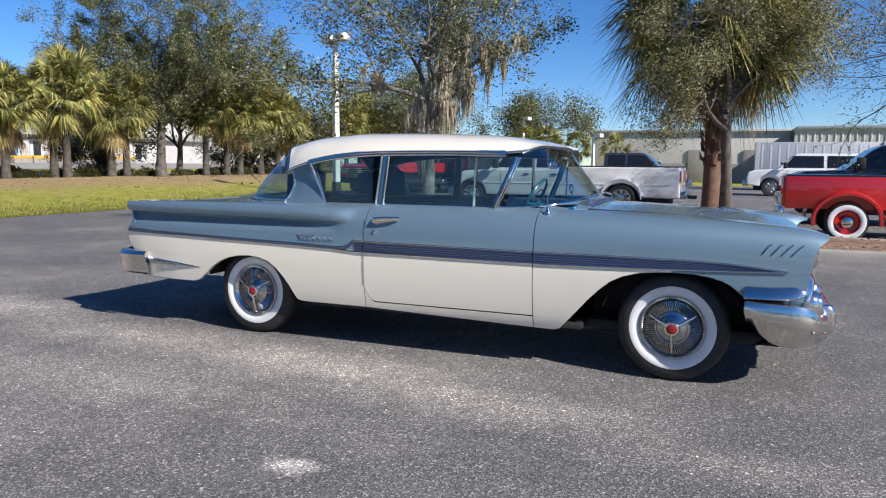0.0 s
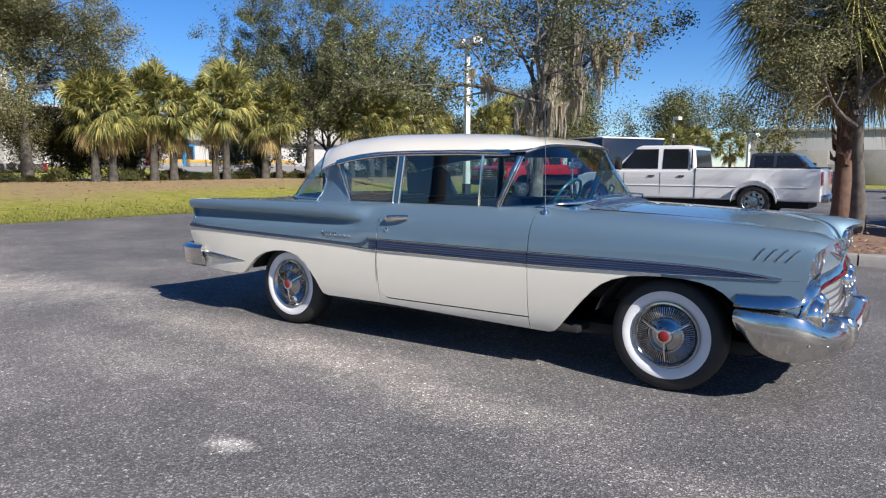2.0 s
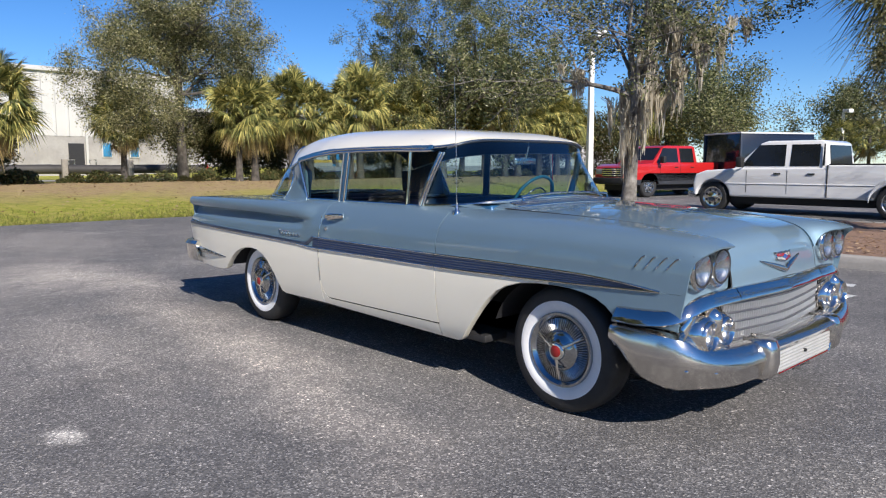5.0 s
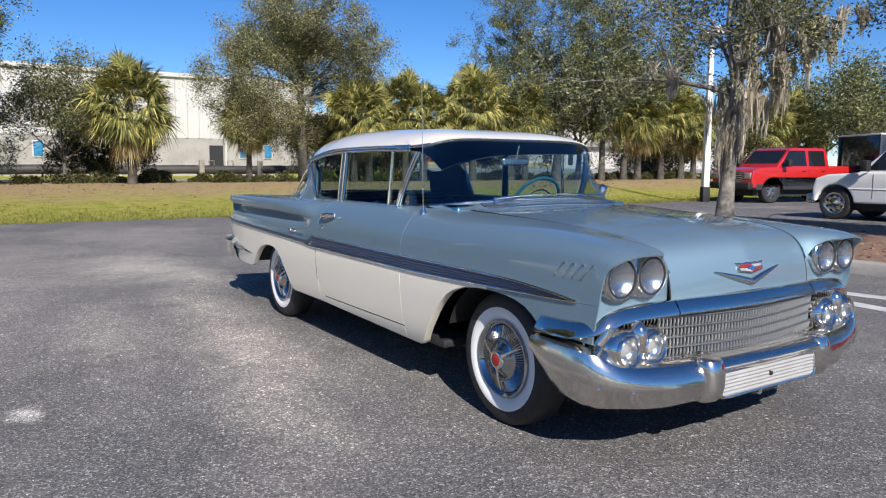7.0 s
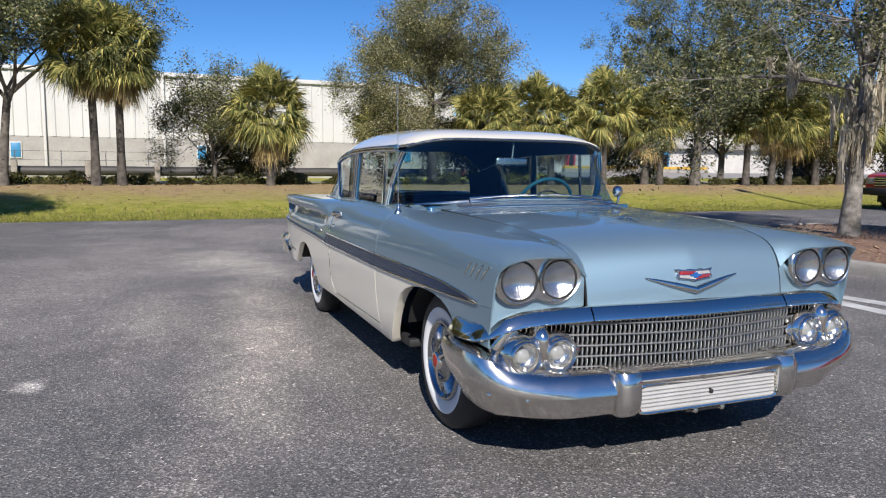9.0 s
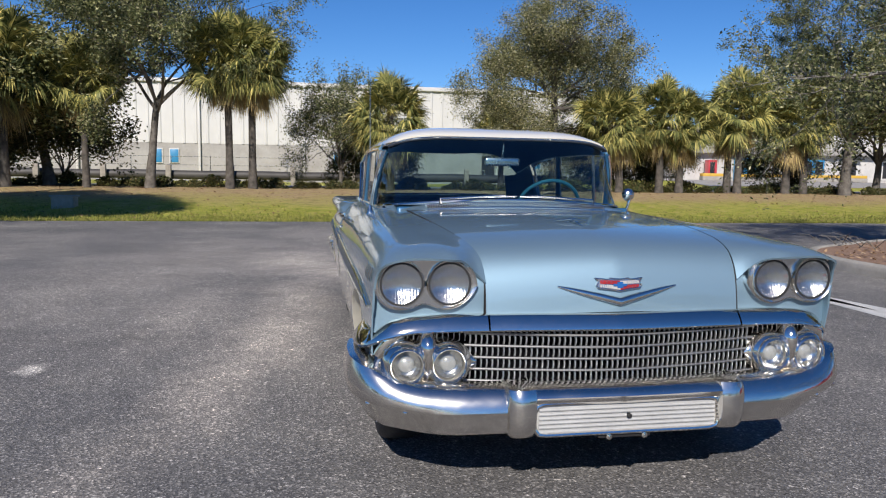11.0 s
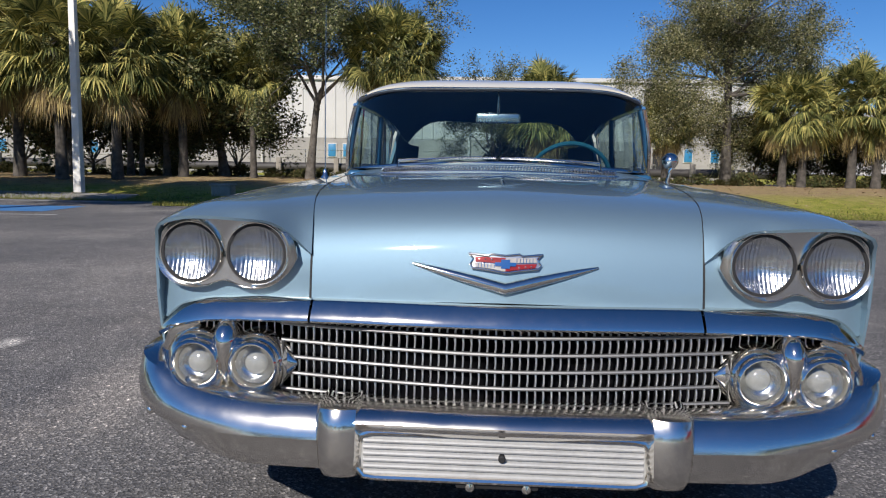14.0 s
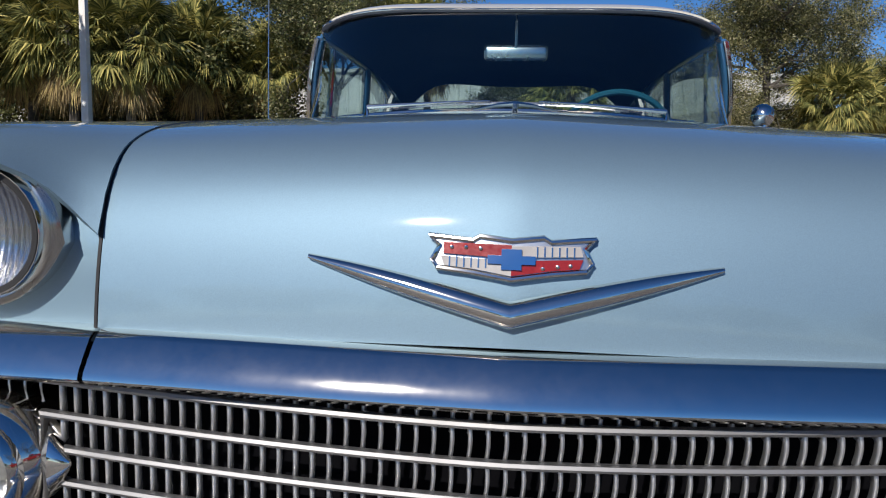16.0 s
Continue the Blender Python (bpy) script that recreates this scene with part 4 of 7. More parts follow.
# ---- trim on the sides ----
mould_up = curve([(-0.62, 0.751), (0.66, 0.744), (1.2, 0.745), (1.6, 0.743), (1.9, 0.728), (2.09, 0.708)])
mould_lo = curve([(-0.62, 0.676), (0.66, 0.672), (1.2, 0.680), (1.6, 0.690), (1.85, 0.698), (2.09, 0.707)])


def side_pt(x, z, o=0.0):
    """Point on the near-flat side wall at height z, o metres proud of it."""
    if z <= split(x):
        return (bend(x, z), low_y(z) + wide(x) + o, z)
    r = upper_row(x, 60)
    y = np.interp(z, [k[2] for k in r[:30]], [k[1] for k in r[:30]])
    return (bend(x, z), y + o, z)


def ribbed(x0, x1):
    rows = []
    for x in stations(x0, x1, 0.04):
        a, b = mould_lo(x), mould_up(x)
        row = []
        n = 41
        for k in np.linspace(0, 1, n):
            h = 0.004 + 0.0035 * abs(math.sin(k * math.pi * 5))
            if k < 0.06 or k > 0.94:
                h = 0.010 * math.sin(math.pi * (k if k < 0.06 else 1 - k) / 0.06 * 0.5 + 0.0) + 0.002
            row.append(side_pt(x, a + (b - a) * k, h))
        rows.append(row)
    return grid(rows, True)


for x0, x1 in ((-0.60, DOOR_R - 0.004), (DOOR_R + 0.004, DOOR_F - 0.004), (DOOR_F + 0.004, 2.085)):
    mr, ml = both("side_moulding", ribbed(x0, x1), MOULD, label="ribbed bright metal side moulding", sharp=60)
    for ob, f in ((mr, mirror_y), (ml, lambda d: d)):
        part("moulding_edge", f(tube([side_pt(x, mould_up(x), 0.006) for x in stations(x0, x1, 0.05)], 0.0055, 8)), CHROME, ob)
        part("moulding_edge", f(tube([side_pt(x, mould_lo(x), 0.006) for x in stations(x0, x1, 0.05)], 0.0055, 8)), CHROME, ob)
spear = [side_pt(x, split(x) + 0.004, 0.005) for x in np.linspace(-2.64, -0.78, 40)] + [side_pt(-0.70, 0.698, 0.005), side_pt(-0.655, 0.712, 0.005), side_pt(-0.625, 0.735, 0.005), side_pt(-0.605, 0.752, 0.005)]
# blue-grey metal: the dark sky a chrome spear mirrors is in the colour
both("rear_spear", tube(spear, 0.0125, 8, squash=(0.55, 1)), MOULD, label="thin spear along the rear quarter, dark chrome reflections put into its colour")
both("spear_lower", tube([side_pt(x, split(x) - 0.004 + 0.03 * smooth_step(-2.1, -2.66, x), 0.004) for x in np.linspace(-0.60, -2.64, 40)], 0.006, 8), CHROME)
both("door_seam_trim", tube([side_pt(DOOR_R - 0.004, z, 0.001) for z in np.linspace(0.45, 0.90, 20)], 0.0022, 6), CHROME)
# louvres on the front fender
for k in range(4):
    x = 1.968 + 0.047 * k
    a, b = side_pt(x - 0.014, 0.803, 0.003), side_pt(x + 0.014, 0.856, 0.004)
    both("louvre", tube([a, tuple((np.array(a) + np.array(b)) / 2 + np.array((0, 0.003, 0))), b, side_pt(x + 0.021, 0.855, 0.002)], 0.0045, 8, squash=(1, 0.8)), CHROME)
# script badge: one flowing chrome line
pts = []
for i in range(90):
    u = i / 89
    x = -1.07 + 0.30 * u
    z = 0.752 + 0.014 * math.sin(u * 44) * (1 - 0.3 * u) + (0.016 if i < 10 else 0)
    pts.append(side_pt(x + 0.006 * math.cos(u * 44), z, 0.005))
both("script_badge", tube(pts, 0.0024, 6), CHROME, label="flowing chrome script badge")
both("badge_underline", tube([side_pt(-1.05, 0.772, 0.004), side_pt(-0.92, 0.772, 0.004)], 0.003, 6), CHROME)
# rear corner dart
both("quarter_dart", tube([side_pt(-2.60, 0.515, 0.004), side_pt(-2.4, 0.507, 0.010), side_pt(-2.15, 0.497, 0.008), side_pt(-1.94, 0.486, 0.002)], [0.026, 0.022, 0.014, 0.002], 10, squash=(0.5, 1)), STEEL)
# door handles and locks
for ob, f in ((dr, mirror_y), (dl, lambda d: d)):
    h = part("door_handle", f(tube([side_pt(-0.475, 0.890, 0.012), side_pt(-0.44, 0.905, 0.03), side_pt(-0.38, 0.912, 0.034), side_pt(-0.305, 0.915, 0.026), side_pt(-0.27, 0.917, 0.012)], [0.010, 0.014, 0.013, 0.011, 0.006], 10, squash=(0.7, 1.1))), CHROME, ob, "chrome pull handle")
    part("handle_base", f(tube([side_pt(-0.47, 0.895, 0.003), side_pt(-0.28, 0.913, 0.003)], [0.022, 0.014], 10, squash=(0.25, 1))), CHROME, ob)
    part("door_lock", f(lathe([(0.0, 0.014), (0.006, 0.013), (0.009, 0.009), (0.009, 0.0)], 16, "y", side_pt(-0.455, 0.818, 0.0))), CHROME, ob)
ant = part("antenna", tube([(0.712, -0.79, 0.985), (0.712, -0.79, 1.01), (0.705, -0.79, 1.35), (0.690, -0.79, 1.75)], [0.0035, 0.0026, 0.0018, 0.0010], 8), STEEL, car, "thin whip antenna")
part("antenna_base", lathe([(0.965, 0.024), (0.985, 0.022), (0.995, 0.013), (1.02, 0.008)], 16, "z", (0.712, -0.79, 0)), CHROME, ant)
for s in (1,):
    mr = part("door_mirror", lathe([(-0.004, 0.0), (-0.010, 0.036), (-0.008, 0.039), (0.008, 0.035), (0.022, 0.021), (0.026, 0.0)], 28, "x", (0.50, 0.825 * s, 1.085)), CHROME, car, "round chrome door mirror")
    part("mirror_stem", tube([(0.50, 0.81 * s, 0.955), (0.505, 0.815 * s, 1.0), (0.515, 0.82 * s, 1.03), (0.51, 0.825 * s, 1.05)], [0.022, 0.010, 0.008, 0.012], 10), CHROME, mr)

# hood emblem and V


def hood_front(y, z, o=0.0):
    f = (min(1, abs(y) / 0.49)) ** 1.08
    x = np.interp(-z, -hc[30:, 1], hc[30:, 0]) * (1 - f) + np.interp(-z, -he[30:, 1], he[30:, 0]) * f
    return (x + o, y, z)


def plate_on_hood(poly, o0, o1, bevel=0.0015):
    """Plaque that follows the hood's front: poly rows are (y, z)."""
    bm = bmesh.new()
    a = [bm.verts.new(hood_front(y, z, o0)) for y, z in poly]
    b = [bm.verts.new(hood_front(y, z, o1)) for y, z in poly]
    n = len(poly)
    bm.faces.new(b)
    bm.faces.new(list(reversed(a)))
    for i in range(n):
        bm.faces.new((a[i], a[(i + 1) % n], b[(i + 1) % n], b[i]))
    bmesh.ops.recalc_face_normals(bm, faces=bm.faces[:])
    bmesh.ops.triangulate(bm, faces=[f for f in bm.faces if len(f.verts) > 4])
    return bm


shield = [(-0.094, 0.823), (-0.082, 0.812), (-0.090, 0.795), (-0.084, 0.786), (-0.045, 0.782), (0, 0.775), (0.045, 0.782), (0.084, 0.786), (0.090, 0.795), (0.082, 0.812), (0.094, 0.823), (0.044, 0.819), (0.036, 0.824), (0.0, 0.820), (-0.036, 0.824), (-0.044, 0.819)]
emblem = part("hood_emblem", plate_on_hood(shield, -0.004, 0.007), STEEL, car, "chrome crest with red, white and blue enamel")
part("crest_rim", tube([hood_front(y * 0.975, 0.800 + (z - 0.800) * 0.93, 0.008) for y, z in shield], 0.0032, 8, closed=True), CHROME, emblem)
for y, z in ((-0.066, 0.810), (-0.050, 0.8105), (-0.034, 0.8095), (0.034, 0.790), (0.050, 0.792), (0.064, 0.7935)):
    part("crest_stud", lathe([(0.0, 0.0028), (0.0026, 0.0022), (0.0036, 0.0)], 8, "x", hood_front(y, z, 0.0095)), CHROME, emblem)
ins = lambda p, k: [(0 + y * k, 0.800 + (z - 0.800) * k) for y, z in p]
rq = [(-0.080, 0.816), (-0.080, 0.803), (0.0, 0.800), (0.0, 0.815)]
part("enamel_red", plate_on_hood(ins(rq, 0.94), 0.008, 0.0105), ENAMEL_RED, emblem)
part("enamel_white", plate_on_hood([(-0.078, 0.800), (-0.074, 0.790), (-0.04, 0.787), (0, 0.781), (0, 0.797)], 0.008, 0.0105), IVORY, emblem)
part("enamel_white", plate_on_hood([(0.0, 0.801), (0.078, 0.803), (0.075, 0.814), (0.0, 0.813)], 0.008, 0.0105), IVORY, emblem)
part("enamel_red", plate_on_hood([(0.0, 0.797), (0.0, 0.781), (0.04, 0.787), (0.074, 0.790), (0.078, 0.800)], 0.008, 0.0105), ENAMEL_RED, emblem)
part("enamel_blue", plate_on_hood([(-0.026, 0.803), (-0.026, 0.794), (-0.011, 0.794), (-0.011, 0.788), (0.011, 0.788), (0.011, 0.794), (0.026, 0.794), (0.026, 0.803), (0.011, 0.803), (0.011, 0.810), (-0.011, 0.810), (-0.011, 0.803)], 0.010, 0.0135), BLUE_EN, emblem)
vv = []
for y in np.linspace(-0.232, 0.232, 41):
    a = abs(y) / 0.232
    z = 0.737 + 0.055 * a
    h = 0.0125 * (1 - a**3) * (1 - 0.25 * a) + 0.003
    vv.append([hood_front(y, z + h * math.sin(k), 0.001 + 0.017 * (1.1 - 0.75 * a) * math.cos(k) ** 0.8) for k in np.linspace(-1.5, 1.5, 11)])
for k in range(12):
    y = (-0.068, -0.060, -0.052, -0.044, -0.036, -0.028, 0.028, 0.036, 0.044, 0.052, 0.060, 0.068)[k]
    z0 = 0.802 if y > 0 else 0.789
    part("emblem_rib", plate_on_hood([(y - 0.0008, z0), (y + 0.0008, z0), (y + 0.0008, z0 + 0.011), (y - 0.0008, z0 + 0.011)], 0.009, 0.0115), CHROME, emblem)
part("hood_vee", grid(vv, True), CHROME, car, "wide chrome V under the crest", sharp=60)
orn = part("hood_ornament", tube([(1.70, -0.075, 0.999), (1.725, -0.03, 1.006), (1.735, 0, 1.008), (1.725, 0.03, 1.006), (1.70, 0.075, 0.999)], [0.002, 0.006, 0.008, 0.006, 0.002], 10, squash=(1, 0.6)), CHROME, car)
part("ornament_stem", tube([(1.68, 0, 0.998), (1.78, 0, 0.998), (1.86, 0, 0.985)], [0.006, 0.005, 0.001], 8), CHROME, orn)

# ---- wheels ----
def wheel(at):
    e = new("wheel")
    e.parent = car
    e.location = at
    # axis along y, outside is +y
    part("tyre", lathe([(-0.16, 0.185), (-0.175, 0.22), (-0.178, 0.265), (-0.165, 0.305), (-0.14, 0.321), (-0.10, 0.325), (-0.05, 0.325), (-0.012, 0.318), (0.006, 0.300), (0.012, 0.272), (0.0125, 0.249)], 64, "y"), RUBBER, e)
    part("whitewall", lathe([(0.0125, 0.250), (0.0135, 0.245), (0.0125, 0.230), (0.006, 0.208), (-0.004, 0.188), (-0.02, 0.175)], 64, "y"), WHITEWALL, e, "white sidewall band")
    cap = part("wheel_cover", lathe([(-0.03, 0.204), (0.004, 0.205), (0.012, 0.200), (0.013, 0.190), (0.002, 0.180), (-0.008, 0.170), (-0.004, 0.150), (0.000, 0.128), (0.002, 0.112), (0.010, 0.106), (0.012, 0.098), (0.004, 0.094), (0.006, 0.084), (0.018, 0.070), (0.026, 0.055), (0.030, 0.042), (0.030, 0.0)], 56, "y"), WHEELCHROME, e, "chrome spinner wheel cover")
    ribs = []
    for k in range(72):
        a = 2 * math.pi * k / 72
        ribs.append(tube([(r * math.cos(a), d, r * math.sin(a)) for r, d in ((0.112, 0.005), (0.142, 0.004), (0.170, -0.003))], 0.0032, 5))
    part("fluted_ring", joined(*ribs), STEEL, e)
    # black strips laid between the flutes, their shade given as colour
    shade_strips = []
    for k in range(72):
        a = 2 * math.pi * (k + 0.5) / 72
        shade_strips.append(tube([(r * math.cos(a), d, r * math.sin(a)) for r, d in ((0.115, 0.0035), (0.142, 0.002), (0.168, -0.0045))], 0.0030, 4))
    part("flute_shadow_gap", joined(*shade_strips), BLACK, e)
    for k in range(3):
        a = 2 * math.pi * k / 3 + 0.5
        part("spinner_blade", tube([(r * math.cos(a), d, r * math.sin(a)) for r, d in ((0.03, 0.036), (0.07, 0.034), (0.115, 0.026), (0.158, 0.012), (0.164, 0.002))], [0.012, 0.008, 0.0065, 0.006, 0.004], 8, squash=(1, 0.6), up=(0, 1, 0)), CHROME, e)
    part("hub_emblem", lathe([(0.02, 0.052), (0.036, 0.050), (0.044, 0.044), (0.046, 0.040), (0.044, 0.0)], 28, "y"), CHROME, e)
    part("hub_centre", lathe([(0.0450, 0.034), (0.0490, 0.026), (0.0515, 0.013), (0.052, 0.0)], 24, "y"), ENAMEL_RED, e, "red enamel hub centre")
    for k in e.children:
        if k.name.split('.')[0] not in ('tyre', 'whitewall'):
            k.scale = (0.935, 1, 0.935)
    return e


for x, y in ((1.49, 0.815), (-1.515, 0.79)):
    wl = wheel((x, y, 0.325))
    e = new("wheel")
    e.parent = car
    e.matrix_basis = pose(x, -y, 0.325, 0, 0, 180)
    for c in wl.children:
        k = c.copy()
        scene.collection.objects.link(k)
        k.parent = e
        for cc in c.children:
            kk = cc.copy()
            scene.collection.objects.link(kk)
            kk.parent = k

# wheel wells, floor and under parts
for s in (-1, 1):
    for x in (1.488, -1.488):
        arc = [[(x + 0.43 * math.cos(a), s * y, 0.30 + 0.40 * math.sin(a)) for y in (0.40, 0.60, 0.855)] for a in np.linspace(0.32, math.pi - 0.32, 20)]
        part("wheel_well", grid(arc, s > 0), BLACK, car)
        part("well_wall", grid([[(x + 0.5 * u, s * 0.42, z) for u in (-0.9, 0, 0.9)] for z in (0.40, 0.8)]), BLACK, car)
part("floor_pan", box(-1.9, 2.1, -0.62, 0.62, 0.22, 0.30, 0.02), BLACK, car)
part("engine_bay", box(0.95, 2.12, -0.45, 0.45, 0.30, 0.90, 0.02), BLACK, car)
part("inner_trunk", box(-2.5, -1.55, -0.6, 0.6, 0.44, 0.90, 0.02), BLACK, car)
part("side_floor", box(-1.0, 0.95, -0.80, 0.80, 0.255, 0.30, 0.01), BLACK, car)
for s in (-1, 1):
    part("door_card", box(-1.2, 0.66, s * 0.70 - 0.01, s * 0.70 + 0.01, 0.30, 0.99, 0.005), TRIM, car, "dark blue inner door panel")
    part("inner_fender", box(0.75, 2.1, s * 0.56 - 0.01, s * 0.56 + 0.01, 0.45, 0.90), BLACK, car)

# ---- cabin ----
def bench(x, top, wide_y, back):
    e = new("bench_seat")
    e.parent = car
    prof = [(0, 0.30), (0.46, 0.30), (0.50, 0.42), (0.47, 0.50), (0.10, 0.50), (-0.02, top), (-0.08, top + 0.02), (-0.14, top - 0.02), (-0.10, 0.55)]
    part("cushion", extrude_xz([(x + a, b) for a, b in prof], -wide_y, wide_y, 0.03, 3), TRIM, e)
    return e


bench(-0.18, 0.99, 0.60, 0)
bench(-1.12, 1.0, 0.58, 0)
dash = extrude_xz([(0.86, 1.02), (0.60, 1.005), (0.53, 0.975), (0.52, 0.93), (0.56, 0.80), (0.62, 0.70), (0.9, 0.70)], -0.66, 0.66, 0.02, 3)
part("dashboard", dash, INNER, car, "blue painted dashboard")
part("dash_pad", grid([[(x, y, z) for y in np.linspace(-0.66, 0.66, 9)] for x, z in ((0.85, 1.028), (0.72, 1.024), (0.60, 1.014), (0.525, 0.985))], True), TRIM, car)
sw = new("steering_wheel")
sw.parent = car
sw.matrix_basis = pose(0.30, 0.37, 0.985, 0, -62, 0)
part("rim", tube([(0.205 * math.cos(a), 0.205 * math.sin(a), 0) for a in np.linspace(0, 2 * math.pi, 48, endpoint=False)], 0.0115, 8, closed=True), TEAL, sw, "thin turquoise steering wheel rim")
part("spoke", tube([(0.0, -0.2, 0), (0, -0.08, -0.03), (0, 0.08, -0.03), (0, 0.2, 0)], 0.012, 8), TEAL, sw)
part("horn_ring", tube([(0.12 * math.cos(a), 0.12 * math.sin(a), -0.012) for a in np.linspace(0, 2 * math.pi, 36, endpoint=False)], 0.005, 6, closed=True), CHROME, sw)
part("column", tube([(0, 0, -0.03), (0, 0, -0.4)], 0.03, 10), TEAL, sw)
mi = part("inside_mirror", vf(box(0.535, 0.555, -0.105, 0.105, 1.248, 1.298, 0.012, 3)), SILVER, car, "chrome-backed interior mirror")
part("mirror_rod", tube([(0.55, 0.0, 1.29), (0.575, 0.0, 1.37), (0.56, 0.0, 1.398)], 0.006, 8), CHROME, mi)
# ---- ground ----
def asphalt():
    m, t, n, l = nodes_of("worn_asphalt")
    v = coords(t)
    big = noise_tex(t, v, 0.45, 6, 0.62)
    mid = noise_tex(t, v, 2.4, 5, 0.65)
    fine = noise_tex(t, v, 70, 3, 0.7)
    base = ramp(t, [(0.34, (0.114, 0.113, 0.115)), (0.50, (0.150, 0.147, 0.147)), (0.62, (0.195, 0.189, 0.182)), (0.74, (0.25, 0.238, 0.222))])
    l.new(big, base.inputs[0])
    patch = ramp(t, [(0.35, (0.74, 0.74, 0.75)), (0.65, (1.18, 1.16, 1.13))])
    l.new(mid, patch.inputs[0])
    c = mixc(t, 0.55, base.outputs[0], patch.outputs[0], "MULTIPLY")
    # pale dried stains with soft, broken edges
    geo = t.nodes.new("ShaderNodeNewGeometry")
    broken = t.nodes.new("ShaderNodeMapRange")
    broken.inputs["From Min"].default_value, broken.inputs["From Max"].default_value = 0.34, 0.60
    broken.inputs["To Min"].default_value, broken.inputs["To Max"].default_value = 0.35, 1.15
    l.new(noise_tex(t, v, 7, 9, 0.75), broken.inputs[0])
    def blob(x, y, rx, ry, k):
        d = t.nodes.new("ShaderNodeVectorMath")
        d.operation = "SUBTRACT"
        d.inputs[1].default_value = (x, y, 0)
        l.new(geo.outputs["Position"], d.inputs[0])
        s = t.nodes.new("ShaderNodeVectorMath")
        s.operation = "DIVIDE"
        s.inputs[1].default_value = (rx, ry, 1)
        l.new(d.outputs[0], s.inputs[0])
        ln = t.nodes.new("ShaderNodeVectorMath")
        ln.operation = "LENGTH"
        l.new(s.outputs[0], ln.inputs[0])
        ad = t.nodes.new("ShaderNodeMath")
        ad.operation = "MULTIPLY_ADD"
        ad.inputs[1].default_value, ad.inputs[2].default_value = 1.6, -0.8
        l.new(noise_tex(t, v, 2.2 / max(rx, 0.12) ** 0.6, 6, 0.7), ad.inputs[0])
        su = t.nodes.new("ShaderNodeMath")
        su.operation = "ADD"
        l.new(ln.outputs["Value"], su.inputs[0])
        l.new(ad.outputs[0], su.inputs[1])
        mr = t.nodes.new("ShaderNodeMapRange")
        mr.inputs["From Min"].default_value, mr.inputs["From Max"].default_value = 0.0, 1.15
        mr.inputs["To Min"].default_value, mr.inputs["To Max"].default_value = k, 0.0
        l.new(su.outputs[0], mr.inputs[0])
        br = t.nodes.new("ShaderNodeMath")
        br.operation = "MULTIPLY"
        l.new(mr.outputs[0], br.inputs[0])
        l.new(broken.outputs[0], br.inputs[1])
        return br.outputs[0]

    c = mixc(t, blob(4.4, -1.4, 3.8, 4.0, 0.58), c, (0.086, 0.086, 0.090))
    for st in STAINS:
        c = mixc(t, blob(*st), c, (0.45, 0.41, 0.365) if st[2] > 0.3 else (0.66, 0.63, 0.58))
    vo = t.nodes.new("ShaderNodeTexVoronoi")
    vo.inputs["Scale"].default_value = 125
    l.new(v, vo.inputs["Vector"])
    sep = t.nodes.new("ShaderNodeSeparateColor")
    l.new(vo.outputs["Color"], sep.inputs[0])
    stone = ramp(t, [(0.0, (0.34, 0.34, 0.35)), (0.40, (0.80, 0.80, 0.79)), (0.80, (1.15, 1.13, 1.10)), (0.96, (2.5, 2.45, 2.35))])
    l.new(sep.outputs[0], stone.inputs[0])
    c = mixc(t, 0.8, c, stone.outputs[0], "MULTIPLY")
    vo2 = t.nodes.new("ShaderNodeTexVoronoi")
    vo2.inputs["Scale"].default_value = 74
    l.new(v, vo2.inputs["Vector"])
    sep2 = t.nodes.new("ShaderNodeSeparateColor")
    l.new(vo2.outputs["Color"], sep2.inputs[0])
    fleck = ramp(t, [(0.955, (1, 1, 1)), (0.985, (2.2, 2.15, 2.1))])
    l.new(sep2.outputs[1], fleck.inputs[0])
    c = mixc(t, 1.0, c, fleck.outputs[0], "MULTIPLY")
    l.new(c, n.inputs["Base Color"])
    n.inputs["Roughness"].default_value = 0.78
    n.inputs["Specular IOR Level"].default_value = 0.35
    b1 = bump(t, n, vo.outputs["Distance"], 0.55, 0.006)
    bump(t, n, fine, 0.35, 0.006, b1)
    return m


STAINS = [(-2.6, -3.2, 3.4, 1.6, 0.28), (-6.0, -2.4, 3.2, 1.6, 0.35), (-5.3, -1.25, 1.5, 0.75, 0.95), (-4.1, -0.85, 1.1, 0.45, 0.8), (-2.2, -1.25, 1.5, 0.42, 0.75), (-0.6, -1.40, 1.2, 0.40, 0.85), (0.7, -1.68, 1.1, 0.32, 0.6), (-1.6, -2.1, 1.6, 0.45, 0.4), (0.115, -2.75, 0.14, 0.09, 1.0), (-9.5, -0.5, 3.0, 1.4, 0.4), (1.9, -2.0, 0.8, 0.25, 0.35)]
ASPHALT = asphalt()


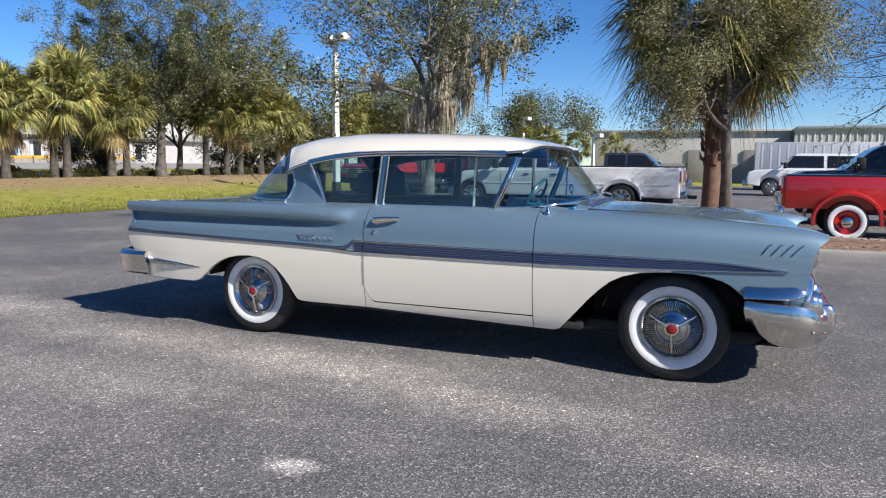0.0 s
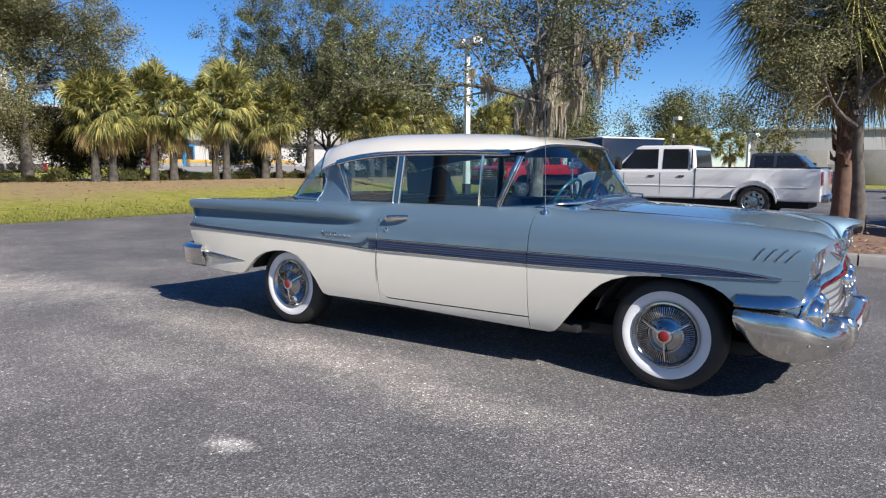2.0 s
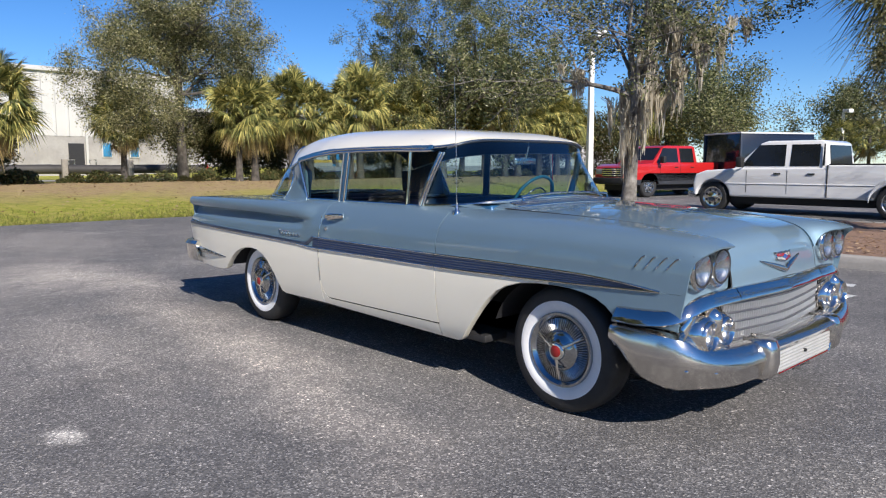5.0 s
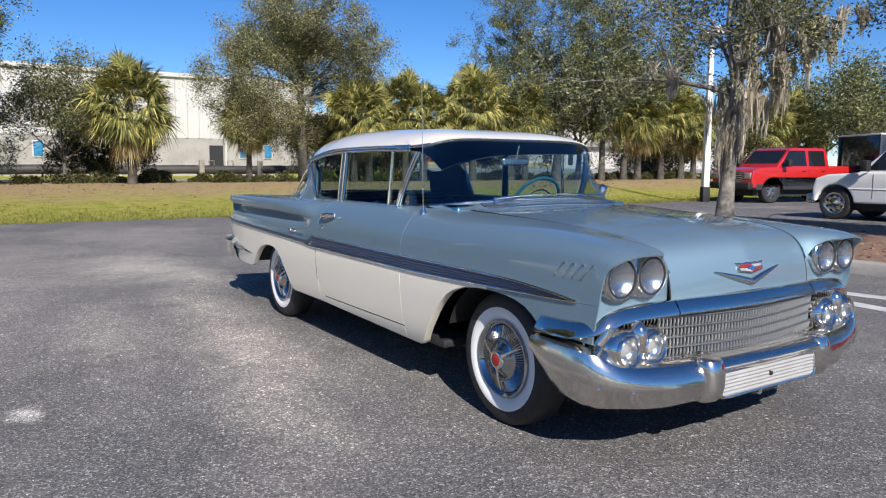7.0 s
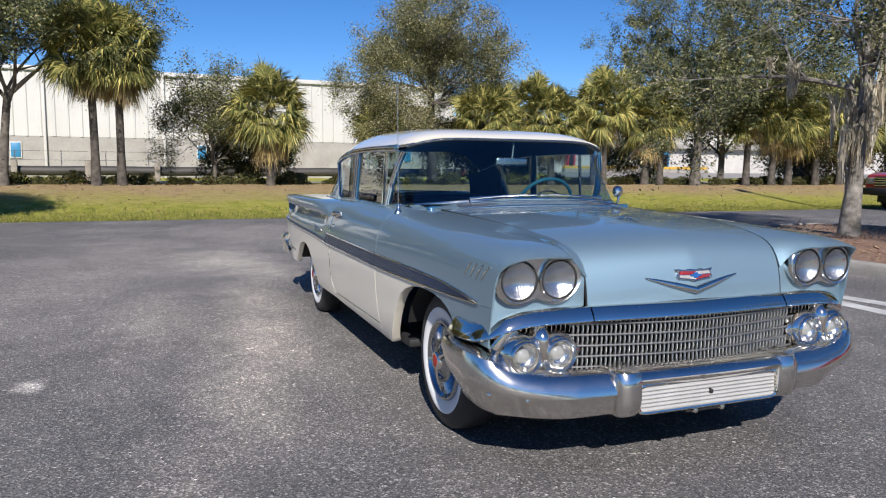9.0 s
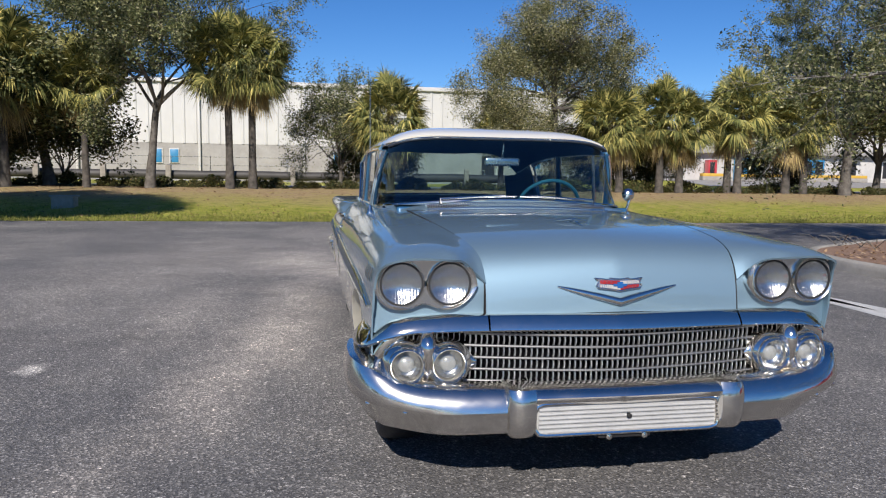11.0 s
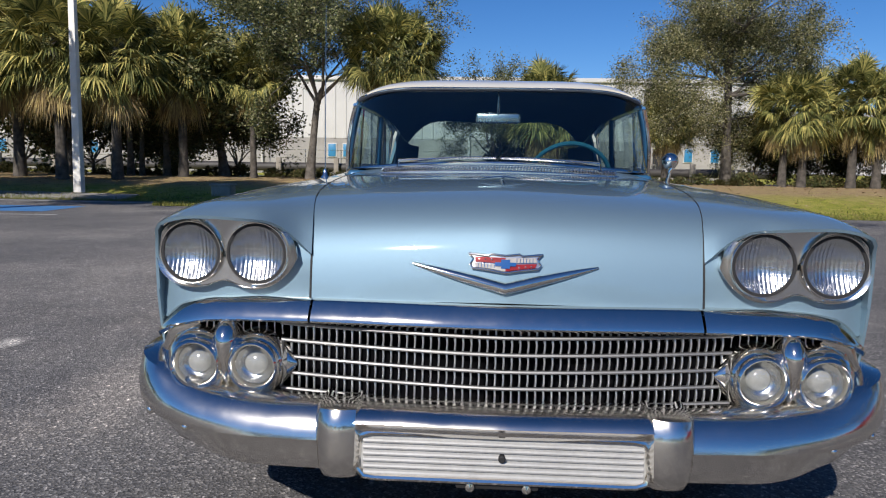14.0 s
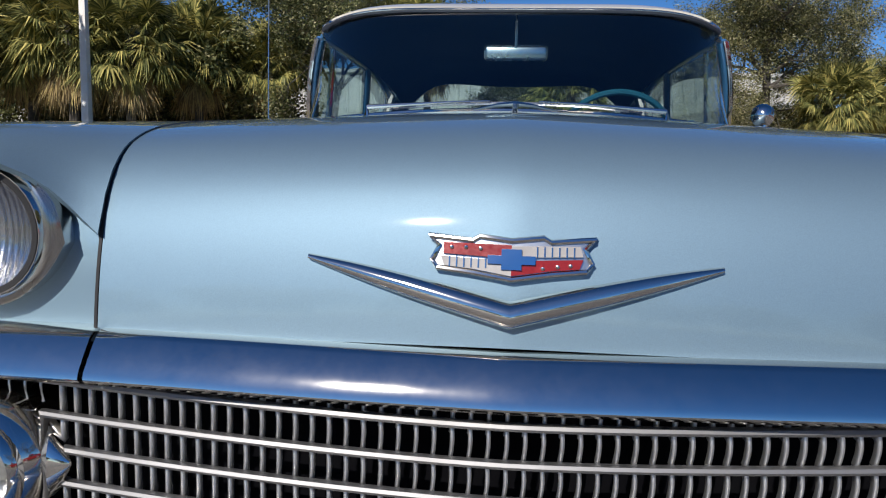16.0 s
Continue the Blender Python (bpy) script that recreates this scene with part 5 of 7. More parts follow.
def grass_mat():
    m, t, n, l = nodes_of("winter_grass")
    v = coords(t)
    big = noise_tex(t, v, 0.22, 5, 0.65)
    mid = noise_tex(t, v, 2.6, 5, 0.7)
    fine = noise_tex(t, v, 45, 4, 0.75)
    green = ramp(t, [(0.30, (0.19, 0.23, 0.035)), (0.46, (0.30, 0.31, 0.055)), (0.60, (0.39, 0.35, 0.095)), (0.74, (0.46, 0.36, 0.17))])
    l.new(mid, green.inputs[0])
    dry = ramp(t, [(0.3, (0.25, 0.165, 0.10)), (0.5, (0.40, 0.285, 0.175)), (0.7, (0.34, 0.30, 0.10))])
    l.new(mid, dry.inputs[0])
    # the strip under the trees is leaf litter and bare soil
    geo = t.nodes.new("ShaderNodeNewGeometry")
    sp = t.nodes.new("ShaderNodeSeparateXYZ")
    l.new(geo.outputs["Position"], sp.inputs[0])
    ad = t.nodes.new("ShaderNodeMath")
    ad.operation = "MULTIPLY_ADD"
    ad.inputs[1].default_value = 9.0
    l.new(big, ad.inputs[0])
    l.new(sp.outputs["X"], ad.inputs[2])
    mr = t.nodes.new("ShaderNodeMapRange")
    mr.inputs["From Min"].default_value, mr.inputs["From Max"].default_value = -16.6, -13.2
    mr.inputs["To Min"].default_value, mr.inputs["To Max"].default_value = 0.95, 0.0
    l.new(ad.outputs[0], mr.inputs[0])
    mr2 = t.nodes.new("ShaderNodeMapRange")
    mr2.inputs["From Min"].default_value, mr2.inputs["From Max"].default_value = -26.5, -24.5
    l.new(ad.outputs[0], mr2.inputs[0])
    mu = t.nodes.new("ShaderNodeMath")
    mu.operation = "MULTIPLY"
    l.new(mr.outputs[0], mu.inputs[0])
    l.new(mr2.outputs[0], mu.inputs[1])
    c = mixc(t, mu.outputs[0], green.outputs[0], dry.outputs[0])
    blades = ramp(t, [(0.25, (0.45, 0.45, 0.40)), (0.75, (1.5, 1.5, 1.4))])
    l.new(fine, blades.inputs[0])
    c = mixc(t, 0.8, c, blades.outputs[0], "MULTIPLY")
    l.new(c, n.inputs["Base Color"])
    n.inputs["Roughness"].default_value, n.inputs["Specular IOR Level"].default_value = 0.9, 0.15
    bump(t, n, fine, 0.8, 0.05)
    return m


GRASS = grass_mat()
MULCH = simple("bark_mulch", (0.17, 0.095, 0.06), (0.30, 0.20, 0.14), 0.9, scale=20, bumps=0.9, bscale=60)
CONCRETE = simple("weathered_concrete", (0.36, 0.34, 0.31), (0.26, 0.245, 0.22), 0.85, scale=3, bumps=0.3, bscale=80)
LINE = simple("worn_white_marking", (0.62, 0.62, 0.60), (0.40, 0.40, 0.39), 0.7, scale=5)
BLUE_LINE = simple("blue_marking", (0.04, 0.17, 0.42), (0.07, 0.22, 0.46), 0.7, scale=4)


def bay(y):
    """How far the asphalt reaches past its usual edge beside the accessible bay."""
    return 1.9 * smooth_step(-8.1, -8.9, y)


def land(x, y):
    h = -0.03
    x += bay(y) * smooth_step(-20, -16, x)
    if x < -13.2:
        h += 0.05 * smooth_step(-13.2, -13.7, x) + 0.50 * smooth_step(-14.0, -24.5, x) - 0.1 * smooth_step(-28, -33, x) + 0.05 * noise.noise(Vector((x * 0.3, y * 0.3, 0)))
        h += 0.62 * smooth_step(-35, -48, x) * smooth_step(18, 27, y)
    return h


gx_ = sorted(set(np.r_[np.linspace(-600, -60, 10), np.linspace(-60, -34, 14), np.linspace(-34, -13.0, 43), (-12.9, -5, 10, 40, 70), np.linspace(100, 600, 6)].round(3)))
gy_ = sorted(set(np.r_[np.linspace(-600, -80, 8), np.linspace(-80, 80, 107), np.linspace(100, 600, 7)].round(3)))
tagged(part("ground", grid([[(x, y, land(x, y)) for y in gy_] for x in gx_], True), GRASS), "yellow-green winter lawn rising to leaf litter under trees", "ground", kind="structure")
edge = [(-13.35 - bay(y) + 0.06 * noise.noise(Vector((y * 0.8, 3, 0))) + 0.03 * noise.noise(Vector((y * 4, 1, 0))), y) for y in np.linspace(-70, 46, 420)]
lot = [[(x, y, 0.0) for x, y in edge], [(-5, y, 0.0) for _, y in edge], [(20, y, 0.0) for _, y in edge], [(90, y, 0.0) for _, y in edge]]
tagged(part("parking_lot", grid(lot, True), ASPHALT, thick=0.05), "grey worn asphalt with pale stains and loose grit", "asphalt", kind="structure")
back_road = [[(x, y, land(x, y) + 0.03) for y in np.linspace(-90, 120, 60)] for x in (-37.5, -36, -34.5)]
tagged(part("access_road", grid(back_road, True), CONCRETE), "pale concrete access road behind the trees", "road", kind="structure")
yard = [[(x, y, land(x, y) + 0.03) for y in np.linspace(26, 96, 30)] for x in (-62.5, -56, -50, -48, -46, -44, -42.5, -41)]
tagged(part("loading_yard", grid(yard, True), CONCRETE), "pale concrete yard before the low building", "pavement", kind="structure")


def strip(name, pts, w, material, label):
    p = [Vector((x, y, 0.004)) for x, y in pts]
    rows = []
    for i in range(len(p)):
        t = (p[min(i + 1, len(p) - 1)] - p[max(i - 1, 0)]).normalized()
        s = Vector((-t.y, t.x, 0)) * w / 2
        rows.append([p[i] - s, p[i] + s])
    return tagged(part(name, grid(rows, False), material), label, "marking", kind="structure")


strip("parking_line", [(-1.8, 4.03), (-0.6, 4.20), (0.4, 4.36), (1.2, 4.5)], 0.20, LINE, "worn white painted line on the asphalt")
strip("parking_line", [(-1.8, 3.98), (-0.6, 3.93), (0.6, 3.86), (1.4, 3.78)], 0.20, LINE, "worn white painted line on the asphalt")
strip("parking_line", [(-15.1, -9.0), (-14.45, -8.75), (-14.55, -10.5), (-14.6, -17)], 0.16, LINE, "white painted line by the accessible bay")
strip("parking_line", [(-9.7, -8.4), (-9.2, -12.5)], 0.12, LINE, "white painted line by the accessible bay")
strip("accessible_bay", [(-11.5, -9.3), (-11.1, -14)], 2.0, BLUE_LINE, "faded blue accessible parking bay marking")
walkp = [[(-17.6, y, land(-17.6, y) + 0.02) for y in np.linspace(-30, -10.6, 12)], [(-15.5, y, 0.02) for y in np.linspace(-30, -10.2, 12)]]
tagged(part("pavement", grid(walkp, True), CONCRETE, thick=0.05), "pale concrete pavement by the lamp post", "pavement", kind="structure")

# ---- kerbed island ----
isl = spline([(9, 5.9, 0), (3.7, 5.9, 0), (0, 5.84, 0), (-3.3, 5.82, 0), (-4.6, 6.05, 0), (-5.45, 6.7, 0), (-6.1, 7.8, 0), (-6.9, 9.6, 0), (-7.0, 11.0, 0), (-6.2, 11.8, 0), (-4, 12.0, 0), (0, 12.0, 0), (1.6, 11.8, 0), (2.1, 10.5, 0), (2.3, 8.9, 0), (3.2, 8.2, 0), (9, 8.1, 0)], 130)
isl_c = np.array((-1.0, 8.6, 0))


def inset(p, d):
    n = len(p)
    out = []
    for i in range(n):
        t = p[min(i + 1, n - 1)] - p[max(i - 1, 0)]
        nn = np.array((t[1], -t[0], 0)) / np.linalg.norm(t)
        out.append(p[i] + nn * d)
    return np.array(out)


kerb = tagged(new("kerb"), "weathered concrete kerb round the planted island", "kerb", kind="structure")
rows_k = [inset(isl, d) + np.array((0, 0, z)) for d, z in ((0, -0.02), (0.005, 0.06), (0.012, 0.125), (0.03, 0.148), (0.13, 0.155), (0.15, 0.14), (0.15, 0.05))]
step = 8
for i in range(0, len(isl) - 1, step):
    j = min(i + step, len(isl) - 1)
    seg = [[r[k] + (isl[k + (1 if k == i else -1)] - isl[k]) * (0.035 if k in (i, j) else 0) for k in range(i, j + 1)] for r in rows_k]
    part("kerb_stone", grid(seg, True), CONCRETE, kerb, sharp=50)
mul = inset(isl, 0.14)
c = isl_c
rows_m = [[(c[0] + 4.0 * 0 + (p[0] - c[0]) * k if p[0] < 3 else p[0], c[1] + (p[1] - c[1]) * k if p[0] < 3 else 7.0 + (p[1] - 7.0) * k, 0.13 + 0.05 * (1 - k) + 0.03 * noise.noise(Vector((p[0] * k * 2, p[1] * k * 2, 1)))) for p in mul] for k in (1, 0.8, 0.6, 0.4, 0.2, 0.02)]
tagged(part("planting_bed", grid(rows_m, True), MULCH), "brown bark mulch bed inside the kerb", "mulch", kind="structure")
rnd = random.Random(5)
chips = []
for k in range(3200):
    a = rnd.random()
    x, y = (rnd.uniform(-5.5, 9), rnd.uniform(6.05, 8.0)) if a < 0.8 else (rnd.uniform(-6.3, 1.8), rnd.uniform(8, 11.6))
    if x < -4.6 and y < 6.8 - (x + 4.6) * 0.5:
        continue
    s, r = rnd.uniform(0.015, 0.05), rnd.uniform(0, 3.14)
    u, w = Vector((math.cos(r), math.sin(r), rnd.uniform(-0.5, 0.5))) * s, Vector((-math.sin(r), math.cos(r), rnd.uniform(-0.3, 0.3))) * s * 0.45
    p = Vector((x, y, 0.16 + rnd.uniform(0, 0.03)))
    chips.append(([p - u, p + w, p + u, p - w], [(0, 1, 2, 3)]))


def leafy(name, stops, rough=0.55, trans=0.25):
    """Leaf surface: colour varies from leaf to leaf, some light shines through."""
    m, t, n, l = nodes_of(name)
    g = t.nodes.new("ShaderNodeNewGeometry")
    r = ramp(t, stops)
    l.new(g.outputs["Random Per Island"], r.inputs[0])
    f = noise_tex(t, coords(t), 1.3, 3)
    sh = ramp(t, [(0.3, (0.75, 0.75, 0.75)), (0.7, (1.2, 1.2, 1.1))])
    l.new(f, sh.inputs[0])
    c = mixc(t, 0.7, r.outputs[0], sh.outputs[0], "MULTIPLY")
    l.new(c, n.inputs["Base Color"])
    n.inputs["Roughness"].default_value = rough
    n.inputs["Specular IOR Level"].default_value = 0.22
    if trans:
        tr = t.nodes.new("ShaderNodeBsdfTranslucent")
        mx = t.nodes.new("ShaderNodeMixShader")
        mx.inputs[0].default_value = trans
        l.new(c, tr.inputs[0])
        l.new(n.outputs[0], mx.inputs[1])
        l.new(tr.outputs[0], mx.inputs[2])
        l.new(mx.outputs[0], t.nodes["Material Output"].inputs[0])
    return m


LITTER = leafy("leaf_litter", [(0.0, (0.16, 0.09, 0.05)), (0.5, (0.30, 0.19, 0.11)), (1.0, (0.45, 0.33, 0.22))], 0.9, 0)
tagged(part("leaf_litter", joined(*chips), LITTER, smooth=False), "scattered brown leaves and bark chips on the bed", "leaf litter", kind="stuff")

# ---- plants ----
PALM = leafy("palm_frond", [(0.0, (0.04, 0.056, 0.022)), (0.4, (0.16, 0.175, 0.06)), (0.78, (0.38, 0.35, 0.12)), (1.0, (0.72, 0.61, 0.21))], 0.36, 0.16)
PALM_DEAD = leafy("dry_palm_frond", [(0.0, (0.20, 0.15, 0.085)), (0.6, (0.45, 0.34, 0.17)), (1.0, (0.68, 0.54, 0.23))], 0.7, 0.3)
OAK = leafy("oak_leaf", [(0.0, (0.032, 0.046, 0.022)), (0.5, (0.125, 0.145, 0.06)), (0.85, (0.28, 0.28, 0.13)), (1.0, (0.52, 0.49, 0.30))], 0.5, 0.30)
OAK_DRY = leafy("sparse_oak_leaf", [(0.0, (0.04, 0.05, 0.025)), (0.45, (0.18, 0.185, 0.08)), (0.85, (0.40, 0.375, 0.19)), (1.0, (0.66, 0.61, 0.40))], 0.45, 0.38)
BARK = simple("grey_bark", (0.07, 0.06, 0.05), (0.16, 0.145, 0.125), 0.9, scale=6, bumps=0.9, bscale=28)
LICHEN = simple("lichen_bark", (0.07, 0.063, 0.052), (0.30, 0.28, 0.25), 0.9, scale=7, bumps=0.9, bscale=28)
PALM_BARK = simple("palm_bark", (0.034, 0.030, 0.025), (0.12, 0.105, 0.088), 0.9, scale=5, bumps=0.9, bscale=24)
BOOT = simple("palm_boots", (0.11, 0.058, 0.038), (0.20, 0.125, 0.09), 0.85, scale=7, bumps=0.7, bscale=30)
MOSS = leafy("hanging_moss", [(0.0, (0.34, 0.31, 0.25)), (0.5, (0.54, 0.49, 0.40)), (1.0, (0.74, 0.68, 0.57))], 0.9, 0.45)
HEDGE = leafy("shrub_leaf", [(0.0, (0.035, 0.045, 0.018)), (0.6, (0.08, 0.085, 0.030)), (1.0, (0.16, 0.12, 0.06))], 0.5, 0.2)


def fan_leaf(rn, base, way, size, droop, V, F, n=33, wide=0.023):
    """One fan-shaped frond: stalk, then narrow leaflets that spread and hang at the tips."""
    way = way.normalized()
    side = way.cross(Vector((0, 0, 1)))
    side = side.normalized() if side.length > 0.05 else Vector((1, 0, 0))
    side = Matrix.Rotation(rn.gauss(0, 0.55), 3, way) @ side
    up = side.cross(way)
    hub = base + way * size * rn.uniform(0.75, 1.05) - Vector((0, 0, 1)) * droop * size * 0.25
    o = len(V)
    V += [base + side * 0.014, base - side * 0.014, hub]
    F.append((o, o + 1, o + 2))
    for i in range(n):
        a = (i / (n - 1) - 0.5) * 3.9
        d = way * math.cos(a) + side * math.sin(a) + up * (0.30 - 0.22 * abs(a))
        d = (d + Vector((0, 0, -droop * 0.35))).normalized()
        ln = size * (0.80 - 0.10 * abs(a)) * rn.uniform(0.8, 1.12)
        w = side * math.cos(a) - way * math.sin(a)
        mid = hub + d * ln * 0.5
        tip = hub + d * ln + Vector((0, 0, -ln * rn.uniform(0.15, 0.65) * (0.45 + droop)))
        k = len(V)
        wd = w * wide * size
        V += [hub.copy(), mid + wd, mid - wd, tip]
        F += [(k, k + 1, k + 2), (k + 2, k + 1, k + 3)]


def palm_meshes(seed, height, size, fronds, dead, trunk_r, boots=False):
    rn = random.Random(seed)
    V, F, VD, FD = [], [], [], []
    fine = (41, 0.012) if boots else (33, 0.023)
    top = Vector((0, 0, height))
    for i in range(fronds):
        u = (i + 0.5) / fronds
        el = math.asin(1 - 1.66 * u) + rn.uniform(-0.25, 0.25)
        az = i * 2.39996 + rn.uniform(-0.25, 0.25)
        d = Vector((math.cos(az) * math.cos(el), math.sin(az) * math.cos(el), math.sin(el)))
        fan_leaf(rn, top + d * 0.08 + Vector((0, 0, -0.25 * u)), d, size * rn.uniform(0.8, 1.12), 0.05 + 0.55 * u, V, F, *fine)
    for i in range(dead):
        az = i * 2.39996 + 1
        d = Vector((math.cos(az) * 0.55, math.sin(az) * 0.55, -0.85 - 0.3 * rn.random()))
        fan_leaf(rn, top + Vector((0, 0, -0.35)), d, size * rn.uniform(0.6, 0.9), 1.0, VD, FD, *fine)
    lean = Vector((rn.uniform(-0.1, 0.1), rn.uniform(-0.1, 0.1), 0)) * height * 0.35
    pts = [Vector((0, 0, -0.1)) + lean * ((k / 7) ** 2 - 1) * 0.6 + Vector((0, 0, (height + 0.1) * k / 7)) for k in range(8)]
    rs = [trunk_r * (1.35 if k == 0 else 1.08 if k == 1 else 1 - 0.12 * k / 7) for k in range(8)]
    trunk = tube(pts, rs, 10)
    VB, FB = [], []
    if boots:
        for i in range(90):
            z = height * (0.25 + 0.75 * i / 90)
            az = i * 2.4
            d = Vector((math.cos(az), math.sin(az), 0))
            sd = Vector((-d.y, d.x, 0))
            c0 = Vector((0, 0, z)) + lean * ((z / height) ** 2 - 1) * 0.6 + d * trunk_r * 0.92
            o = len(VB)
            VB += [c0 - sd * 0.07, c0 + sd * 0.07, c0 + sd * 0.03 + d * 0.10 + Vector((0, 0, 0.20)), c0 - sd * 0.03 + d * 0.10 + Vector((0, 0, 0.20)), c0 + d * 0.09 + Vector((0, 0, 0.04))]
            FB += [(o, o + 1, o + 4), (o + 1, o + 2, o + 4), (o + 2, o + 3, o + 4), (o + 3, o, o + 4)]
    return (V, F), (VD, FD), trunk, (VB, FB)


def palm(seed, height, size=1.0, fronds=46, dead=10, trunk_r=0.17, boots=False, label="cabbage palm with a round green crown of fan fronds"):
    cr, dd, tr, bt = palm_meshes(seed, height, size, fronds, dead, trunk_r, boots)
    e = thing("palm_tree", label, "palm tree", "palms along the lot")
    part("trunk", tr, BOOT if boots else PALM_BARK, e)
    part("crown", cr, PALM, e, smooth=False)
    if dead:
        part("dry_skirt", dd, PALM_DEAD, e, "hanging dry fronds", smooth=False)
    if boots:
        part("boot_sheath", bt, BOOT, e, smooth=False)
    return e


def put(e, x, y, rz=0.0, s=1.0, z=None):
    e.matrix_world = pose(x, y, land(x, y) if z is None else z, 0, 0, rz)
    e.scale = (s, s, s)
    return e


def oak_parts(seed, height, spread, clear, leaves, leaf, trunk_r, moss=(), lean=(0, 0), droopy=0.0, puff=0.16, levels=3, low=0.45, along=0.25, limbs=7):
    """Trunk, limbs that divide levels times, leaves in tufts along the last twigs, and hanging moss (x, y, top, length, width)."""
    rn = random.Random(seed)
    wood, twigs = [], []
    MV, MF = [], []
    fork = (0, 5, 4, 4) if levels > 3 else (0, 5, 5)

    def branch(p, d, ln, r, depth):
        n = 5 if depth == 1 else 4 if depth < levels else 2
        pts, rs = [p.copy()], [r]
        for k in range(n):
            d = (d + Vector((rn.uniform(-1, 1), rn.uniform(-1, 1), rn.uniform(-0.6, 0.7) - 0.25 * droopy)) * (0.30 if depth < 3 else 0.4)).normalized()
            p = p + d * ln / n
            pts.append(p.copy())
            rs.append(max(0.004, r * (1 - 0.62 * (k + 1) / n)))
        wood.append(tube(pts, rs, 7 if depth == 1 else 4 if depth == 2 else 3, caps=False))
        if depth >= levels:
            twigs.append((pts[0], pts[-1], d))
            return
        for i in range(fork[depth]):
            k = rn.randrange(n // 2, n + 1) if depth == 1 else rn.randrange(1, n + 1)
            o = Matrix.Rotation(rn.uniform(0, 2 * math.pi), 3, d) @ d.orthogonal().normalized()
            nd = (d * 0.6 + o * 0.85 + Vector((0, 0, 0.15 - 0.35 * droopy))).normalized()
            branch(pts[k], nd, ln * rn.uniform(0.45, 0.72), rs[k] * 0.66, depth + 1)
        branch(pts[-1], d, ln * 0.5, rs[-1], depth + 1)

    base = Vector((0, 0, -0.15))
    tp = [base]
    d = Vector((lean[0], lean[1], 1)).normalized()
    for k in range(5):
        d = (d + Vector((rn.uniform(-1, 1), rn.uniform(-1, 1), 0)) * 0.05).normalized()
        tp.append(tp[-1] + d * (clear + 0.15) / 5)
    tr = tube(tp, [trunk_r * (1.45 if k == 0 else 1.12 if k == 1 else 1 - 0.06 * k) for k in range(6)], 12)
    for i in range(limbs):
        az = i * 2.4 + rn.uniform(-0.3, 0.3)
        el = rn.uniform(low, 1.25) if i else 1.45
        d = Vector((math.cos(az) * math.cos(el), math.sin(az) * math.cos(el), math.sin(el)))
        ln = (height - clear) * (0.62 if el > 1 else 0.42 + 0.25 * math.sin(el))
        ln = max(ln, spread * 0.5) if el < 0.9 else ln
        branch(tp[-1] - Vector((0, 0, rn.uniform(0, clear * along))), d, ln, trunk_r * 0.42, 1)
    g = np.random.default_rng(seed)
    A = np.array([t[0] for t in twigs])
    B = np.array([t[1] for t in twigs])
    share = g.gamma(1.6, 1.0, len(twigs))
    pick = g.choice(len(twigs), leaves, p=share / share.sum())
    C = A[pick] + (B - A)[pick] * g.uniform(0.15, 1.2, (leaves, 1)) + g.normal(0, puff, (leaves, 3))
    U = g.normal(0, 1, (leaves, 3)) * (1, 1, 0.7)
    U /= np.linalg.norm(U, axis=1)[:, None]
    X = np.cross(U, g.normal(0, 1, (leaves, 3)))
    X /= np.linalg.norm(X, axis=1)[:, None]
    S = leaf * g.uniform(0.6, 1.3, (leaves, 1))
    LV = np.stack((C - U * S, C + X * S * 0.45, C + U * S, C - X * S * 0.45), 1).reshape(-1, 3)
    LF = np.arange(leaves * 4).reshape(-1, 4)
    for mx, my, top, ln0, wd in moss:
        for j in range(max(4, int(44 * wd))):
            cc = Vector((mx + rn.gauss(0, wd), my + rn.gauss(0, wd), top + rn.uniform(-0.30, 0.05) * ln0))
            ln, sg = ln0 * rn.uniform(0.4, 0.95), rn.uniform(0.04, 0.09)
            for i in range(46):
                ox, oy = rn.gauss(0, sg), rn.gauss(0, sg)
                l2 = ln * max(0.15, 1 - math.hypot(ox, oy) / (2.6 * sg)) * rn.uniform(0.55, 1)
                st0 = rn.uniform(0, 0.45) * l2
                q = cc + Vector((ox, oy, -st0))
                an = rn.uniform(0, 3.14)
                w = Vector((math.cos(an), math.sin(an), 0)) * rn.uniform(0.007, 0.018)
                o = len(MV)
                p1 = q + Vector((-ox * 0.25 + rn.gauss(0, 0.02), -oy * 0.25 + rn.gauss(0, 0.02), -l2 * 0.35))
                p2 = p1 + Vector((-ox * 0.3 + rn.gauss(0, 0.025), -oy * 0.3 + rn.gauss(0, 0.025), -l2 * 0.35))
                p3 = p2 + Vector((-ox * 0.2, -oy * 0.2, -l2 * 0.3))
                MV.extend((q - w * 0.5, q + w * 0.5, p1 + w, p1 - w, p2 + w * 0.8, p2 - w * 0.8, p3))
                MF.extend(((o, o + 1, o + 2, o + 3), (o + 3, o + 2, o + 4, o + 5), (o + 5, o + 4, o + 6)))
    return tr, joined(*wood), (LV, LF), (MV, MF)


